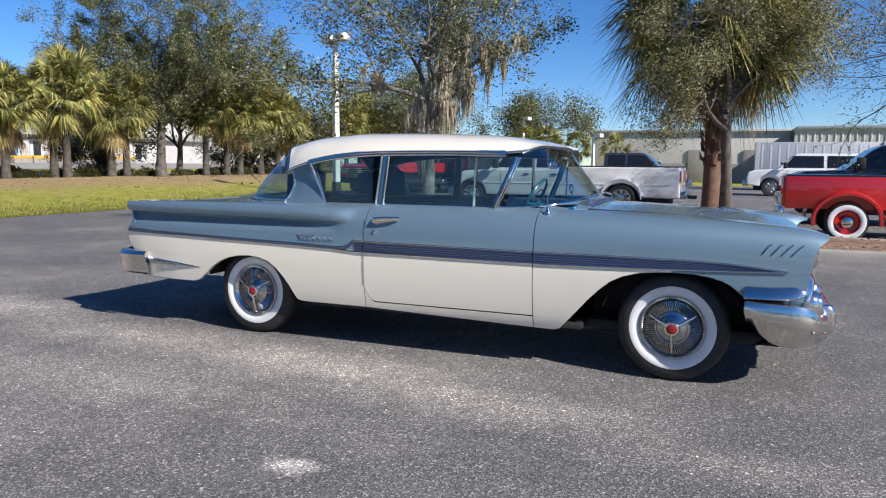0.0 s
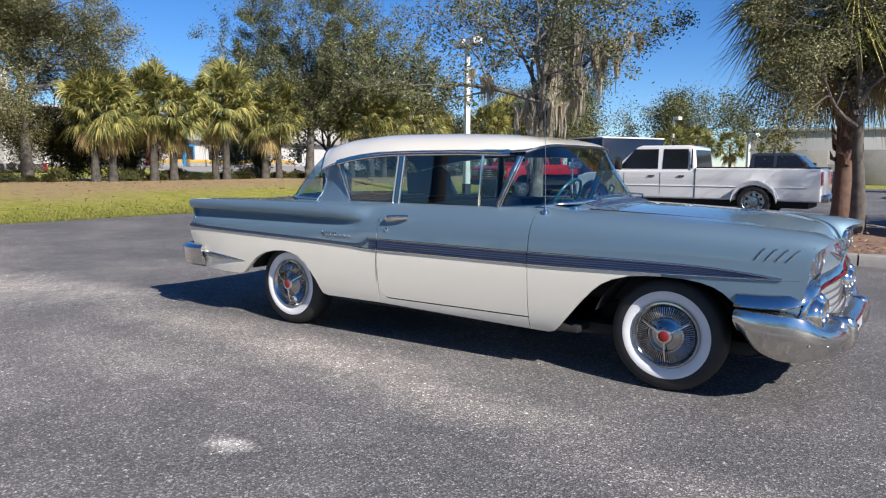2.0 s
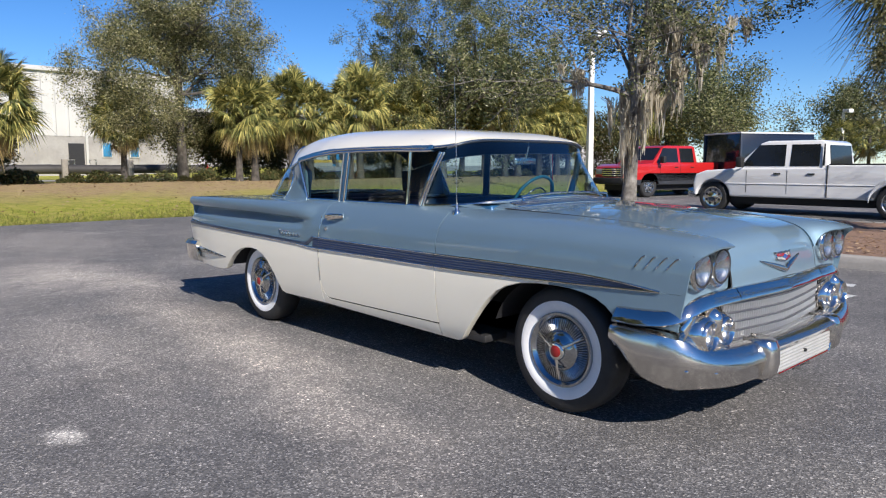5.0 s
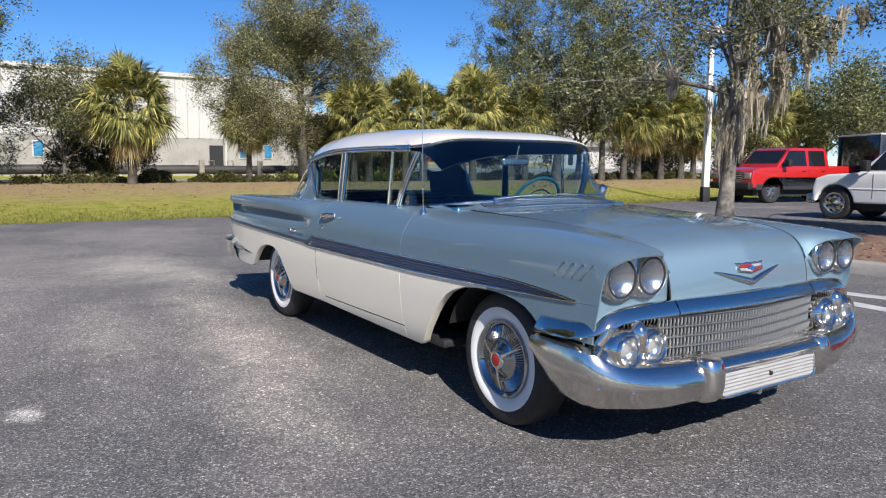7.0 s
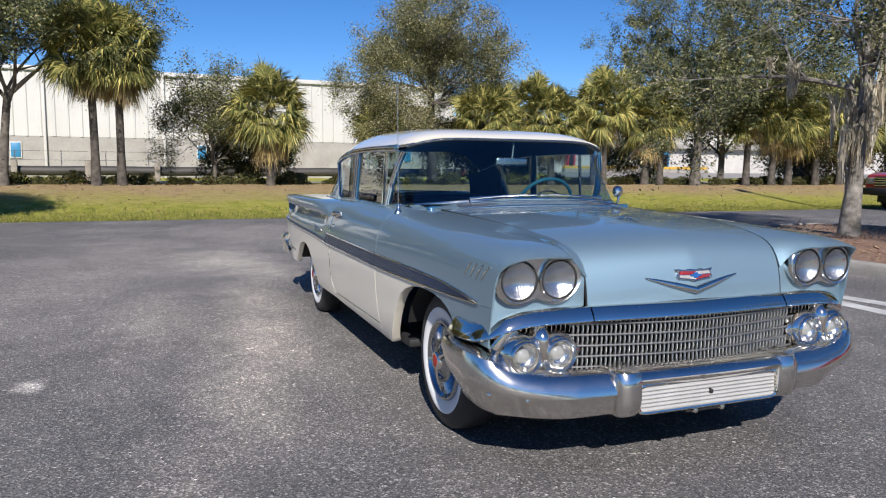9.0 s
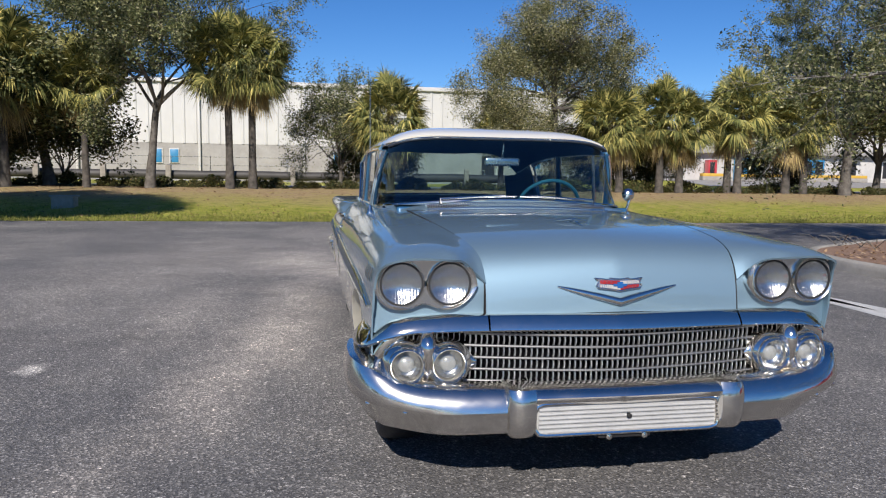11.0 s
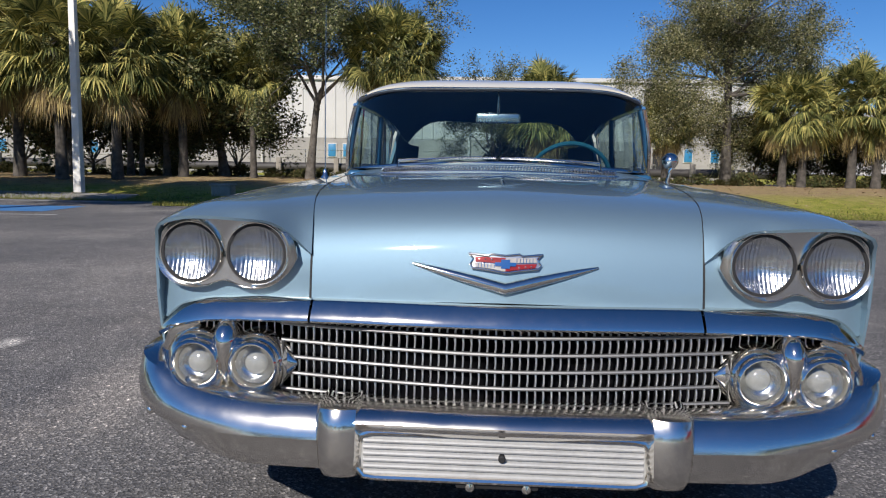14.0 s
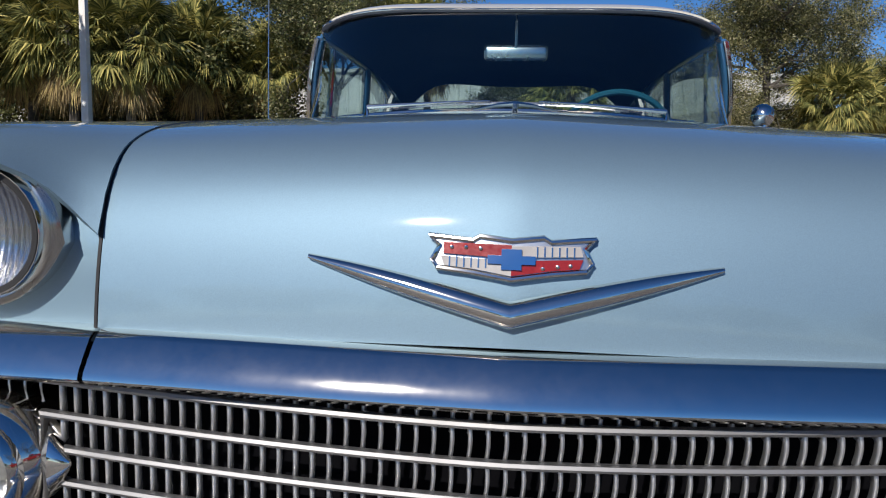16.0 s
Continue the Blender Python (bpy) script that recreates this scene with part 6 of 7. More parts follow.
def oak(seed, height, spread, clear, leaves, leaf=0.075, trunk_r=0.2, mat=None, moss=(), lean=(0, 0), label="live oak with grey bark and small dark leaves", droopy=0.0, puff=0.16, levels=3, low=0.45, along=0.25, limbs=7):
    tr, wood, lv, ms = oak_parts(seed, height, spread, clear, leaves, leaf, trunk_r, moss, lean, droopy, puff, levels, low, along, limbs)
    e = thing("oak_tree", label, "tree", "trees along the lot")
    bark = LICHEN if len(moss) > 4 else BARK
    part("trunk", tr, bark, e)
    part("limb_mass", wood, bark, e)
    part("crown", lv, mat or OAK, e, smooth=False)
    if moss:
        tagged(part("moss_curtain", ms, MOSS, e, "grey hanging moss", smooth=False), kind="stuff")
    return e


pa = palm(1, 3.7, 1.12, 84, 20)
put(pa, -26.4, 14.75)
pb = palm(2, 4.1, 1.15, 84, 18)
put(pb, -26.3, 18.7, 40)
pc = palm(3, 3.3, 1.10, 80, 20)
put(pc, -26.4, 15.75, 80)
for k, (base, x, y, rz, s) in enumerate(((pa, -27.0, 18.55, 200, 1.0), (pc, -26.4, 21.3, 10, 1.05), (pb, -26.5, 22.2, 130, 0.95), (pa, -26.4, 12.1, 70, 0.9), (pc, -26.4, 12.8, 220, 0.95), (pb, -26.3, 27.9, 20, 1.05), (pa, -26.3, 29.8, 90, 1.1), (pc, -26.3, 30.8, 160, 1.15), (pb, -26.3, 33.0, 250, 1.1), (pa, -26.5, 35.0, 330, 1.1), (pc, -27, 36.9, 40, 1.1), (pa, -27, 44.8, 190, 1.05), (pb, -27, 47.5, 270, 1.1), (pc, -27, 50, 320, 1.1))):
    put(copy_thing(base, Matrix.Identity(4)), x, y, rz, s)
pg = palm(7, 3.15, 1.12, 120, 24, 0.15, label="short cabbage palm with a dense rounded crown")
put(pg, -25.5, 2.25, 15)
ph = palm(8, 5.2, 1.12, 110, 34, 0.15, label="tall cabbage palm with a dark shaded crown")
put(ph, -24.7, -4.2, 0)
put(copy_thing(ph, Matrix.Identity(4)), -24.7, -3.25, 120, 0.97)
for x, y, rz, s in ((-25.0, -14.6, 30, 0.85), (-25.2, -14.05, 200, 0.75), (-25.3, -13.2, 100, 0.9), (-26, -17.5, 300, 1.0), (-26, -20, 10, 1.0), (-25.0, -9.5, 60, 0.82), (-26, -23, 10, 1.05)):
    put(copy_thing(ph, Matrix.Identity(4)), x, y, rz, s)
put(copy_thing(pa, Matrix.Identity(4)), -29.0, 8.0, 140, 0.78)
pi = put(palm(9, 5.0, 1.42, 110, 30, 0.19, label="cabbage palm with bright yellow-green fronds"), -21.5, -15.4, 0)
for x, y, rz, s in ((-22.0, -13.5, 130, 0.95), (-22.4, -17.4, 240, 1.0), (-20.6, -18.9, 50, 1.05), (-24.0, -11.9, 310, 0.92)):
    put(copy_thing(pi, Matrix.Identity(4)), x, y, rz, s)

oakb = put(oak(41, 11.0, 8.6, 3.2, 125000, 0.050, 0.26, puff=0.14, levels=4, label="tall live oak with an open grey-green crown"), -26.3, 24.4, 275)
for sd, x, y, sc in ((31, -27.6, -11.0, 1.0), (32, -27.9, -14.2, 1.1), (33, -27.4, -17.4, 1.2), (34, -27.8, -20.8, 1.2), (35, -27.6, 33.8, 1.0), (36, -27.5, 40.0, 1.1), (37, -31.0, 12.6, 0.8), (38, -31.5, 14.8, 0.75), (39, -31.0, 17.2, 0.7), (40, -31.2, 24.6, 0.8)):
    put(oak(sd, 4.0, 2.6, 0.5, 14000, 0.082, 0.08, HEDGE, puff=0.22, label="dense dark shrub growing under the palms"), x, y, 0, sc)
oakl = put(oak(52, 10.0, 5.4, 6.2, 190000, 0.044, 0.20, OAK_DRY, puff=0.20, levels=4, droopy=0.35, low=0.0, along=0.66, limbs=12, label="spreading oak with sparse yellow-green leaves"), -29.5, 10.8)
for sd, x, y, sc in ((71, -31.6, 1.2, 0.6), (72, -31.4, 3.4, 0.62)):
    put(oak(sd, 4.0, 2.6, 0.4, 7000, 0.11, 0.08, HEDGE, puff=0.22, label="dense dark shrub growing behind the short palm"), x, y, 0, sc)
put(oak(13, 5.4, 1.6, 1.1, 34000, 0.05, 0.10, puff=0.14, levels=4, low=0.6, label="small dark live oak behind a palm"), -30.0, 0.4)
put(oak(14, 9.0, 8.0, 3.5, 110000, 0.052, 0.17, lean=(0.0, 0.04), puff=0.15, levels=4, low=0.55, label="live oak with a forked trunk and dark leaves"), -25.6, -7.25)
# two unseen oaks added out of view to cast shade on the lawn
added_shade_oak = put(oak(61, 10.6, 3.2, 6.4, 34000, 0.13, 0.22, puff=0.25, levels=4, low=0.2, label="unseen live oak added to shade the lawn by the accessible bay"), -8.0, -11.9)
put(copy_thing(added_shade_oak, Matrix.Identity(4)), -9.5, -18.0, 140)
put(oak(15, 6.6, 6.0, 2.0, 46000, 0.10, 0.22, puff=0.3, label="dense dark live oak behind the palms"), -27.2, -11.4)
put(oak(16, 6.2, 6.5, 2.0, 40000, 0.12, 0.22, puff=0.3, label="dense dark live oak behind the palms"), -27.5, -18.5)
put(oak(17, 7.5, 7.0, 1.6, 22000, 0.10, 0.2, puff=0.3, label="dense live oak among the palms"), -28.0, 27.6)
put(oak(18, 5.6, 4.0, 1.4, 20000, 0.08, 0.15, puff=0.25, label="dense live oak among the palms"), -30.0, 37.0)
put(oak(19, 8.0, 9.0, 1.5, 26000, 0.10, 0.25, puff=0.4, label="rounded tree beyond the parked trucks"), -22, 50)
put(oak(20, 7.0, 9.0, 1.5, 26000, 0.10, 0.25, puff=0.4, label="rounded tree beyond the parked trucks"), -16, 58)
put(oak(26, 8.5, 9.0, 1.5, 22000, 0.11, 0.25, puff=0.4, label="rounded tree beyond the parked trucks"), -30, 56)
MOSS_CLUMPS = [(0.55, 0.25, 4.1, 1.6, 0.20), (0.30, 0.10, 3.4, 1.5, 0.18), (1.30, 0.72, 3.75, 1.3, 0.20), (1.05, 0.55, 3.8, 1.0, 0.16), (-0.95, -0.6, 3.15, 0.9, 0.13), (0.0, 0.0, 2.9, 1.4, 0.18), (0.12, -0.1, 2.2, 1.3, 0.14), (0.0, 0.08, 1.4, 1.1, 0.11), (0.35, 0.2, 2.8, 1.2, 0.18), (1.9, 1.0, 3.9, 0.6, 0.10), (0.75, 0.4, 3.2, 1.2, 0.18)]
moss_tree = put(oak(46, 6.6, 4.6, 2.7, 34000, 0.036, 0.14, OAK, MOSS_CLUMPS, puff=0.10, levels=4, low=0.5, label="oak with bare twigs and long curtains of grey moss"), -4.4, 9.0, 0, 1, 0.14)
put(oak(22, 5.0, 2.2, 2.7, 66000, 0.023, 0.11, OAK_DRY, [(0.0, -0.3, 3.0, 1.0, 0.14), (0.3, -0.4, 3.2, 1.1, 0.14), (0.6, -0.2, 3.1, 0.8, 0.12)], puff=0.10, levels=4, lean=(-0.02, -0.26), droopy=0.45, low=-0.1, along=0.45, limbs=9, label="oak with small dry leaves entwined with a palm"), 1.55, 9.5, 0, 1, 0.14)
put(palm(23, 4.4, 1.28, 150, 60, 0.17, True, label="cabbage palm with old leaf bases on its trunk"), 1.2, 9.85, 0, 1, 0.12)
# unseen tree line beyond the lot's far side, added for chrome reflections
far_oak = put(oak(28, 8.0, 7.0, 1.5, 4500, 0.28, 0.25, puff=0.4, label="unseen rounded oak added across the lot for chrome reflections"), 52, -48)
for k in range(11):
    a = -48 + 10 * k
    put(copy_thing(far_oak, Matrix.Identity(4)), 55 + 4 * math.sin(k * 2.1), a + 6, 70 * k, 0.8 + 0.25 * math.sin(k * 1.7) ** 2, -0.02)
for k in range(6):
    put(copy_thing(far_oak, Matrix.Identity(4)), -4 + 10 * k, -52 + 3 * math.sin(k * 1.9), 50 * k, 0.85 + 0.2 * math.sin(k) ** 2, -0.02)
put(oak(29, 7.6, 4.4, 2.6, 16000, 0.030, 0.17, OAK_DRY, puff=0.12, levels=4, label="live oak beside the red pickup"), 7.0, 12.6, 0, 1, 0.1)
far_palms = palm(24, 4.5, 1.3, 44, 10)
put(far_palms, -12, 49, 0, 0.7)
for x, y, s in ((-9.5, 48, 0.62), (-14, 50, 0.7), (-7.0, 50, 0.6), (12, 47, 0.7)):
    put(copy_thing(far_palms, Matrix.Identity(4)), x, y, x * 40, s)

# low shrubs under the trees
rn = random.Random(40)
shrub_mesh = []
for v in range(3):
    V, F = [], []
    for k in range(420):
        az, el, r = rn.uniform(0, 6.28), rn.uniform(0, 1.5), rn.uniform(0.15, 0.5) ** 0.8
        p = Vector((math.cos(az) * math.cos(el), math.sin(az) * math.cos(el), 0.9 * math.sin(el))) * r * 0.75
        u = Vector((rn.gauss(0, 1), rn.gauss(0, 1), rn.gauss(0, 1))).normalized() * 0.06
        w = u.orthogonal().normalized() * 0.028
        o = len(V)
        V += [p - u, p + w, p + u, p - w]
        F.append((o, o + 1, o + 2, o + 3))
    for k in range(9):
        az = k * 2.4
        tw = tube([(0, 0, -0.05), (0.12 * math.cos(az), 0.12 * math.sin(az), 0.18), (0.28 * math.cos(az), 0.28 * math.sin(az), 0.36)], [0.012, 0.008, 0.003], 3, caps=False)
        o = len(V)
        V += list(tw[0])
        F += [tuple(i + o for i in f) for f in tw[1]]
    shrub_mesh.append(mesh_of("shrub", V, F, HEDGE, False))
y = -24.0
while y < 40:
    if rn.random() < 0.95:
        x = -27.2 + rn.uniform(-0.5, 0.5)
        s = new("shrub", shrub_mesh[rn.randrange(3)])
        s.matrix_world = pose(x, y, land(x, y), 0, 0, rn.uniform(0, 360))
        k = rn.uniform(0.7, 1.5)
        s.scale = (k, k, k * rn.uniform(0.7, 1.1))
        tagged(s, "low straggly shrub in the leaf litter", "shrub", "shrubs under the trees")
    y += rn.uniform(0.35, 0.9)

# grass tufts along the asphalt's edge
V, F = [], []
rn = random.Random(41)
for k in range(26000):
    y = rn.uniform(-16, 40)
    x = -13.38 - abs(rn.gauss(0, 1)) * 1.6 if k % 3 else -13.3 - rn.random() * 0.15
    x -= bay(y)
    h = rn.uniform(0.03, 0.09)
    a = rn.uniform(0, 3.14)
    w = Vector((math.cos(a), math.sin(a), 0)) * 0.012
    b = Vector((x, y, land(x, y) if x < -13.4 - bay(y) else 0.0))
    tip = b + Vector((rn.gauss(0, 0.03), rn.gauss(0, 0.03), h))
    o = len(V)
    V += [b - w, b + w, tip]
    F.append((o, o + 1, o + 2))
BLADE = leafy("grass_blade", [(0.0, (0.10, 0.13, 0.025)), (0.6, (0.19, 0.20, 0.045)), (1.0, (0.32, 0.27, 0.11))], 0.7, 0.3)
tagged(part("grass_edge", (V, F), BLADE, smooth=False), "ragged yellow-green grass along the asphalt edge", "grass", kind="stuff")

# dead leaves scattered over the lawn
V, F = [], []
for k in range(3500):
    x, y = -13.6 - 15.5 * rn.random() ** 0.7, rn.uniform(-18, 36)
    x -= bay(y)
    p = Vector((x, y, land(x, y) + 0.035))
    a = rn.uniform(0, 6.28)
    u, w = Vector((math.cos(a), math.sin(a), rn.uniform(-0.4, 0.4))) * rn.uniform(0.03, 0.08), Vector((-math.sin(a), math.cos(a), rn.uniform(-0.4, 0.4))) * rn.uniform(0.015, 0.04)
    o = len(V)
    V += [p - u, p + w, p + u, p - w]
    F.append((o, o + 1, o + 2, o + 3))
tagged(part("fallen_leaves", (V, F), LITTER, smooth=False), "brown fallen leaves scattered over the lawn", "leaves", kind="stuff")

# fallen twigs on the bed beside the mossy oak
V = []
for k in range(60):
    p = Vector((rn.uniform(-6.2, -3.6), rn.uniform(7.0, 10.5), 0.17))
    a = rn.uniform(0, 6.28)
    d = Vector((math.cos(a), math.sin(a), rn.uniform(0, 0.6))) * rn.uniform(0.15, 0.5)
    V.append(tube([p, p + d * 0.5 + Vector((0, 0, 0.05)), p + d], [0.008, 0.006, 0.002], 4, caps=False))
tagged(part("fallen_twigs", joined(*V), BARK), "tangle of fallen grey twigs beside the trunk", "twigs", kind="stuff")

# ---- buildings ----
def corrugated(name, a, b):
    m, t, n, l = nodes_of(name)
    v = coords(t)
    f = noise_tex(t, v, 0.5, 5)
    r = ramp(t, [(0.3, a), (0.7, b)])
    l.new(f, r.inputs[0])
    l.new(r.outputs[0], n.inputs["Base Color"])
    n.inputs["Roughness"].default_value = 0.5
    return m


WALL_W = corrugated("white_metal_cladding", (0.55, 0.54, 0.51), (0.49, 0.48, 0.455))
WALL_G = simple("grey_block_wall", (0.36, 0.345, 0.32), (0.28, 0.265, 0.245), 0.85, scale=0.8, bumps=0.2, bscale=12)
WALL_N = corrugated("grey_metal_cladding", (0.52, 0.54, 0.56), (0.46, 0.48, 0.50))
DOOR_B = paint("blue_door_paint", (0.03, 0.20, 0.38), 0.0, 0.4, coat=0.3)
DARK = simple("near_black", (0.012, 0.012, 0.014), (0.02, 0.02, 0.022), 0.6)
YELLOW = simple("yellow_barrier_paint", (0.60, 0.38, 0.06), (0.50, 0.31, 0.05), 0.6, scale=2)


def cladding(x, y0, y1, z0, z1, pitch, depth, out=1):
    """Ribbed sheet wall in the plane x, ribs standing out by depth."""
    rows = []
    y = y0
    prof = []
    while y < y1:
        prof += [(y, 0), (y + pitch * 0.72, 0), (y + pitch * 0.80, depth), (y + pitch * 0.92, depth)]
        y += pitch
    prof.append((y1, 0))
    return grid([[(x + out * d, yy, z) for yy, d in prof] for z in (z0, z1)], out < 0)


wh = thing("warehouse", "long white metal warehouse with a grey block base", "building")
part("clad_wall", cladding(-56, -70, 22, 3.4, 8.3, 0.9, 0.06), WALL_W, wh, smooth=False)
part("base_wall", vf(box(-57, -56.02, -70, 22, -0.5, 3.42)), WALL_G, wh, smooth=False)
part("roof", box(-90, -55.9, -70.1, 22.1, 8.25, 8.45, 0.03), WALL_W, wh)
part("side_wall", vf(box(-90, -56.05, 21.9, 22.0, -0.5, 8.3)), WALL_W, wh, smooth=False)
part("gutter", box(-56.0, -55.75, -70, 22.1, 8.1, 8.28, 0.03), WALL_W, wh)
for y in (-46, -37, -27.6, -18.6, -9.55, -1.4, 6.7, 14.8):
    part("downpipe", box(-55.93, -55.75, y - 0.09, y + 0.09, 0.3, 8.15, 0.02), WALL_W, wh)
for y in (-12.73, -11.48, 1.31, 16.3, 18.4, -25.0, -26.3, -33, -41):
    w = part("blue_shutter", box(-55.98, -55.88, y - 0.31, y + 0.31, 1.87, 2.90, 0.02), DOOR_B, wh, "bright blue window shutter")
    part("frame", box(-56.0, -55.93, y - 0.38, y + 0.38, 1.80, 2.98), WALL_W, w)
# closed dark slab on the wall: the doorway's inner shade as colour
part("loading_opening", box(-55.98, -55.9, 13.5, 14.6, 0.9, 2.85), DARK, wh, "open doorway, a dark slab standing in for its shaded inside")
for y in (13.3, 14.8):
    part("handrail", tube([(-55.4, y, 0.5), (-55.4, y, 1.6), (-54.0, y, 1.6), (-54.0, y, 0.5)], 0.04, 6), STEEL, wh)

of = thing("office_building", "low pale grey building with blue doors and a white fascia", "building")
part("wall", vf(box(-75, -62, 24, 95, 0.2, 6.2)), simple("pale_stucco", (0.50, 0.485, 0.46), (0.42, 0.405, 0.385), 0.85, scale=0.8, bumps=0.2, bscale=12), of, smooth=False)
part("roof", box(-75.2, -61.6, 23.8, 95.2, 6.1, 6.4, 0.03), WALL_W, of)
part("fascia", box(-61.9, -61.2, 30, 70, 3.75, 4.3, 0.03), WALL_G, of)
for y in (42.2, 49.9):
    w = part("entrance_door", box(-61.98, -61.85, y - 1.25, y + 1.25, 1.0, 3.35, 0.02), DOOR_B, of, "blue glazed entrance")
    for dy in (-0.62, 0.62):
        part("glass_panel", box(-61.86, -61.82, y + dy - 0.42, y + dy + 0.42, 1.3, 3.1), DARK, w)
for y in (45.6, 54.5, 58.5):
    w = part("window", box(-61.98, -61.9, y - 0.75, y + 0.75, 1.3, 3.35), WALL_W, of)
    part("pane", box(-61.91, -61.87, y - 0.40, y + 0.40, 1.5, 3.15), DARK, w)
    part("awning", box(-61.98, -61.2, y - 0.95, y + 0.75, 3.36, 3.5, 0.02), DARK, w)
vend = thing("vending_machine", "red upright machine by the low building wall", "machine", at=pose(-61.2, 38.0, land(-61.2, 38) + 0.03))
part("cabinet", box(-0.4, 0.4, -0.45, 0.45, 0.0, 2.0, 0.04), paint("red_machine_paint", (0.45, 0.03, 0.04), 0.0, 0.4), vend)
part("front_panel", box(0.39, 0.42, -0.32, 0.18, 0.7, 1.8, 0.01), DARK, vend)
for y, ln in ((31.2, 2.5), (33.9, 1.5), (36.1, 2.6), (40.0, 3.2), (43.4, 3.2)):
    bb = thing("barrier_block", "concrete barrier block with a yellow painted top", "barrier", "barrier blocks before the low building", at=pose(-49.0, y, land(-49, y) + 0.03))
    part("block", box(-0.3, 0.3, -ln / 2, ln / 2, 0.0, 0.34, 0.03), CONCRETE, bb)
    part("painted_top", box(-0.25, 0.25, -ln / 2, ln / 2, 0.335, 0.58, 0.04), YELLOW, bb, "yellow painted top")

shed = thing("industrial_shed", "low grey metal industrial shed with a pale roof edge", "building")
part("wall", box(-10.2, 5.1, 57.85, 58.2, -0.1, 4.1, 0.01), WALL_W, shed)
part("pale_wall", moved(cladding(0, 0, 40, -0.1, 4.0, 0.45, 0.05), pose(5.2, 54, 0, 0, 0, -90)), WALL_W, shed, smooth=False)
part("roof", box(-10.4, 5.3, 57.6, 80, 4.05, 4.25, 0.03), WALL_N, shed)
part("roof", box(5.31, 60, 53.8, 80, 4.0, 4.25, 0.03), WALL_N, shed)
part("dado", box(-10, 5, 57.78, 57.95, 0, 1.5), WALL_G, shed)
part("body", box(-10.2, 59, 58.4, 79, 0, 4.0), WALL_N, shed)
for x in (-6, -1, 3.2):
    part("roller_door", box(x - 1.4, x + 1.4, 57.7, 57.82, 0, 2.6, 0.02), WALL_G, shed)
box_c = thing("shipping_container", "pale grey shipping container", "container")
part("body", box(2.4, 8.6, 37.9, 40.3, 0.15, 2.6, 0.03), WALL_N, box_c)
for k in range(14):
    part("rib", box(2.7 + 0.42 * k, 2.80 + 0.42 * k, 37.893, 37.92, 0.3, 2.45, 0.005), WALL_N, box_c)
for x in (2.5, 8.5):
    part("corner_post", box(x - 0.08, x + 0.08, 37.84, 38.0, 0.0, 2.62), WALL_N, box_c)

# ---- long pipe on posts beyond the trees ----
PIPE = simple("dark_steel_pipe", (0.035, 0.033, 0.032), (0.06, 0.055, 0.05), 0.6, scale=1.5)
WOODPOST = simple("grey_timber_post", (0.20, 0.18, 0.15), (0.30, 0.27, 0.23), 0.85, scale=4)
PX = -41.0
pipe = thing("pipeline", "long dark steel pipe with white bands lying on posts", "pipe")
part("pipe", tube([(PX, y, 0.98 + 0.02 * math.sin(y)) for y in np.linspace(-60, 17.4, 42)], 0.27, 14), PIPE, pipe)
for k in range(20):
    part("saddle", box(PX - 0.3, PX + 0.3, -56.1 + 3.6 * k, -55.9 + 3.6 * k, 0.15, 0.76, 0.02), PIPE, pipe)
for y in (15.0, 15.6):
    part("band", tube([(PX, y, 1.02), (PX, y + 0.12, 1.02)], 0.285, 14), WALL_W, pipe, "white band")
part("band", tube([(PX, 17.2, 1.0), (PX, 17.38, 1.0)], 0.285, 14), RED, pipe, "red band")
for k in range(20):
    y = -56 + 3.6 * k
    p = part("timber_post", box(PX + 0.35, PX + 0.62, y - 0.15, y + 0.15, 0.2, 1.55, 0.03), WOODPOST)
    tagged(p, "short grey timber post beside the pipe", "post", "posts along the pipe")
fence = thing("chainlink_fence", "dark chain-link fence behind the trees", "fence")
for k in range(24):
    part("fence_post", tube([(-46, -60 + 2.5 * k, 0.2), (-46, -60 + 2.5 * k, 2.2)], 0.03, 6), STEEL, fence)
for z in (0.6, 1.1, 1.6, 2.15):
    part("fence_rail", tube([(-46, -60, z), (-46, -2, z)], 0.012, 5), STEEL, fence)

# ---- lamp posts ----
POLE = simple("pale_concrete_pole", (0.82, 0.80, 0.74), (0.70, 0.68, 0.62), 0.7, scale=3)
LAMPW = paint("white_lamp_housing", (0.78, 0.78, 0.76), 0.0, 0.4, coat=0.3)


def lamp_post(x, y, z, h, heads, turn, skirt=True):
    e = thing("street_lamp", "pale square lamp post with white box heads", "street lamp", "lamp posts")
    e.matrix_world = pose(x, y, z, 0, 0, turn)
    bm = box(-0.1, 0.1, -0.1, 0.1, 0, h, 0.02)
    for v in bm.verts:
        k = 1.2 - 0.45 * v.co.z / h
        v.co.x *= k
        v.co.y *= k
    part("pole", bm, POLE, e)
    if skirt:
        part("base_band", box(-0.135, 0.135, -0.135, 0.135, -0.05, 0.55, 0.02), BLACK, e, "black band at the foot")
    for s in heads:
        a = part("lamp_head", box(s * 0.42 - 0.32, s * 0.42 + 0.32, -0.2, 0.2, h - 0.06, h + 0.2, 0.04), LAMPW, e)
        part("lens", box(s * 0.42 - 0.25, s * 0.42 + 0.25, -0.15, 0.15, h - 0.09, h - 0.055), FROST, a)
        part("arm", tube([(0, 0, h - 0.02), (s * 0.2, 0, h + 0.03)], 0.035, 8), LAMPW, a)
    return e


lamp_post(-13.0, 19.75, 0.0, 6.0, (-1, 1), -25)
lamp_post(-16.35, -11.75, 0.16, 7.5, (-1, 1), 0, False)
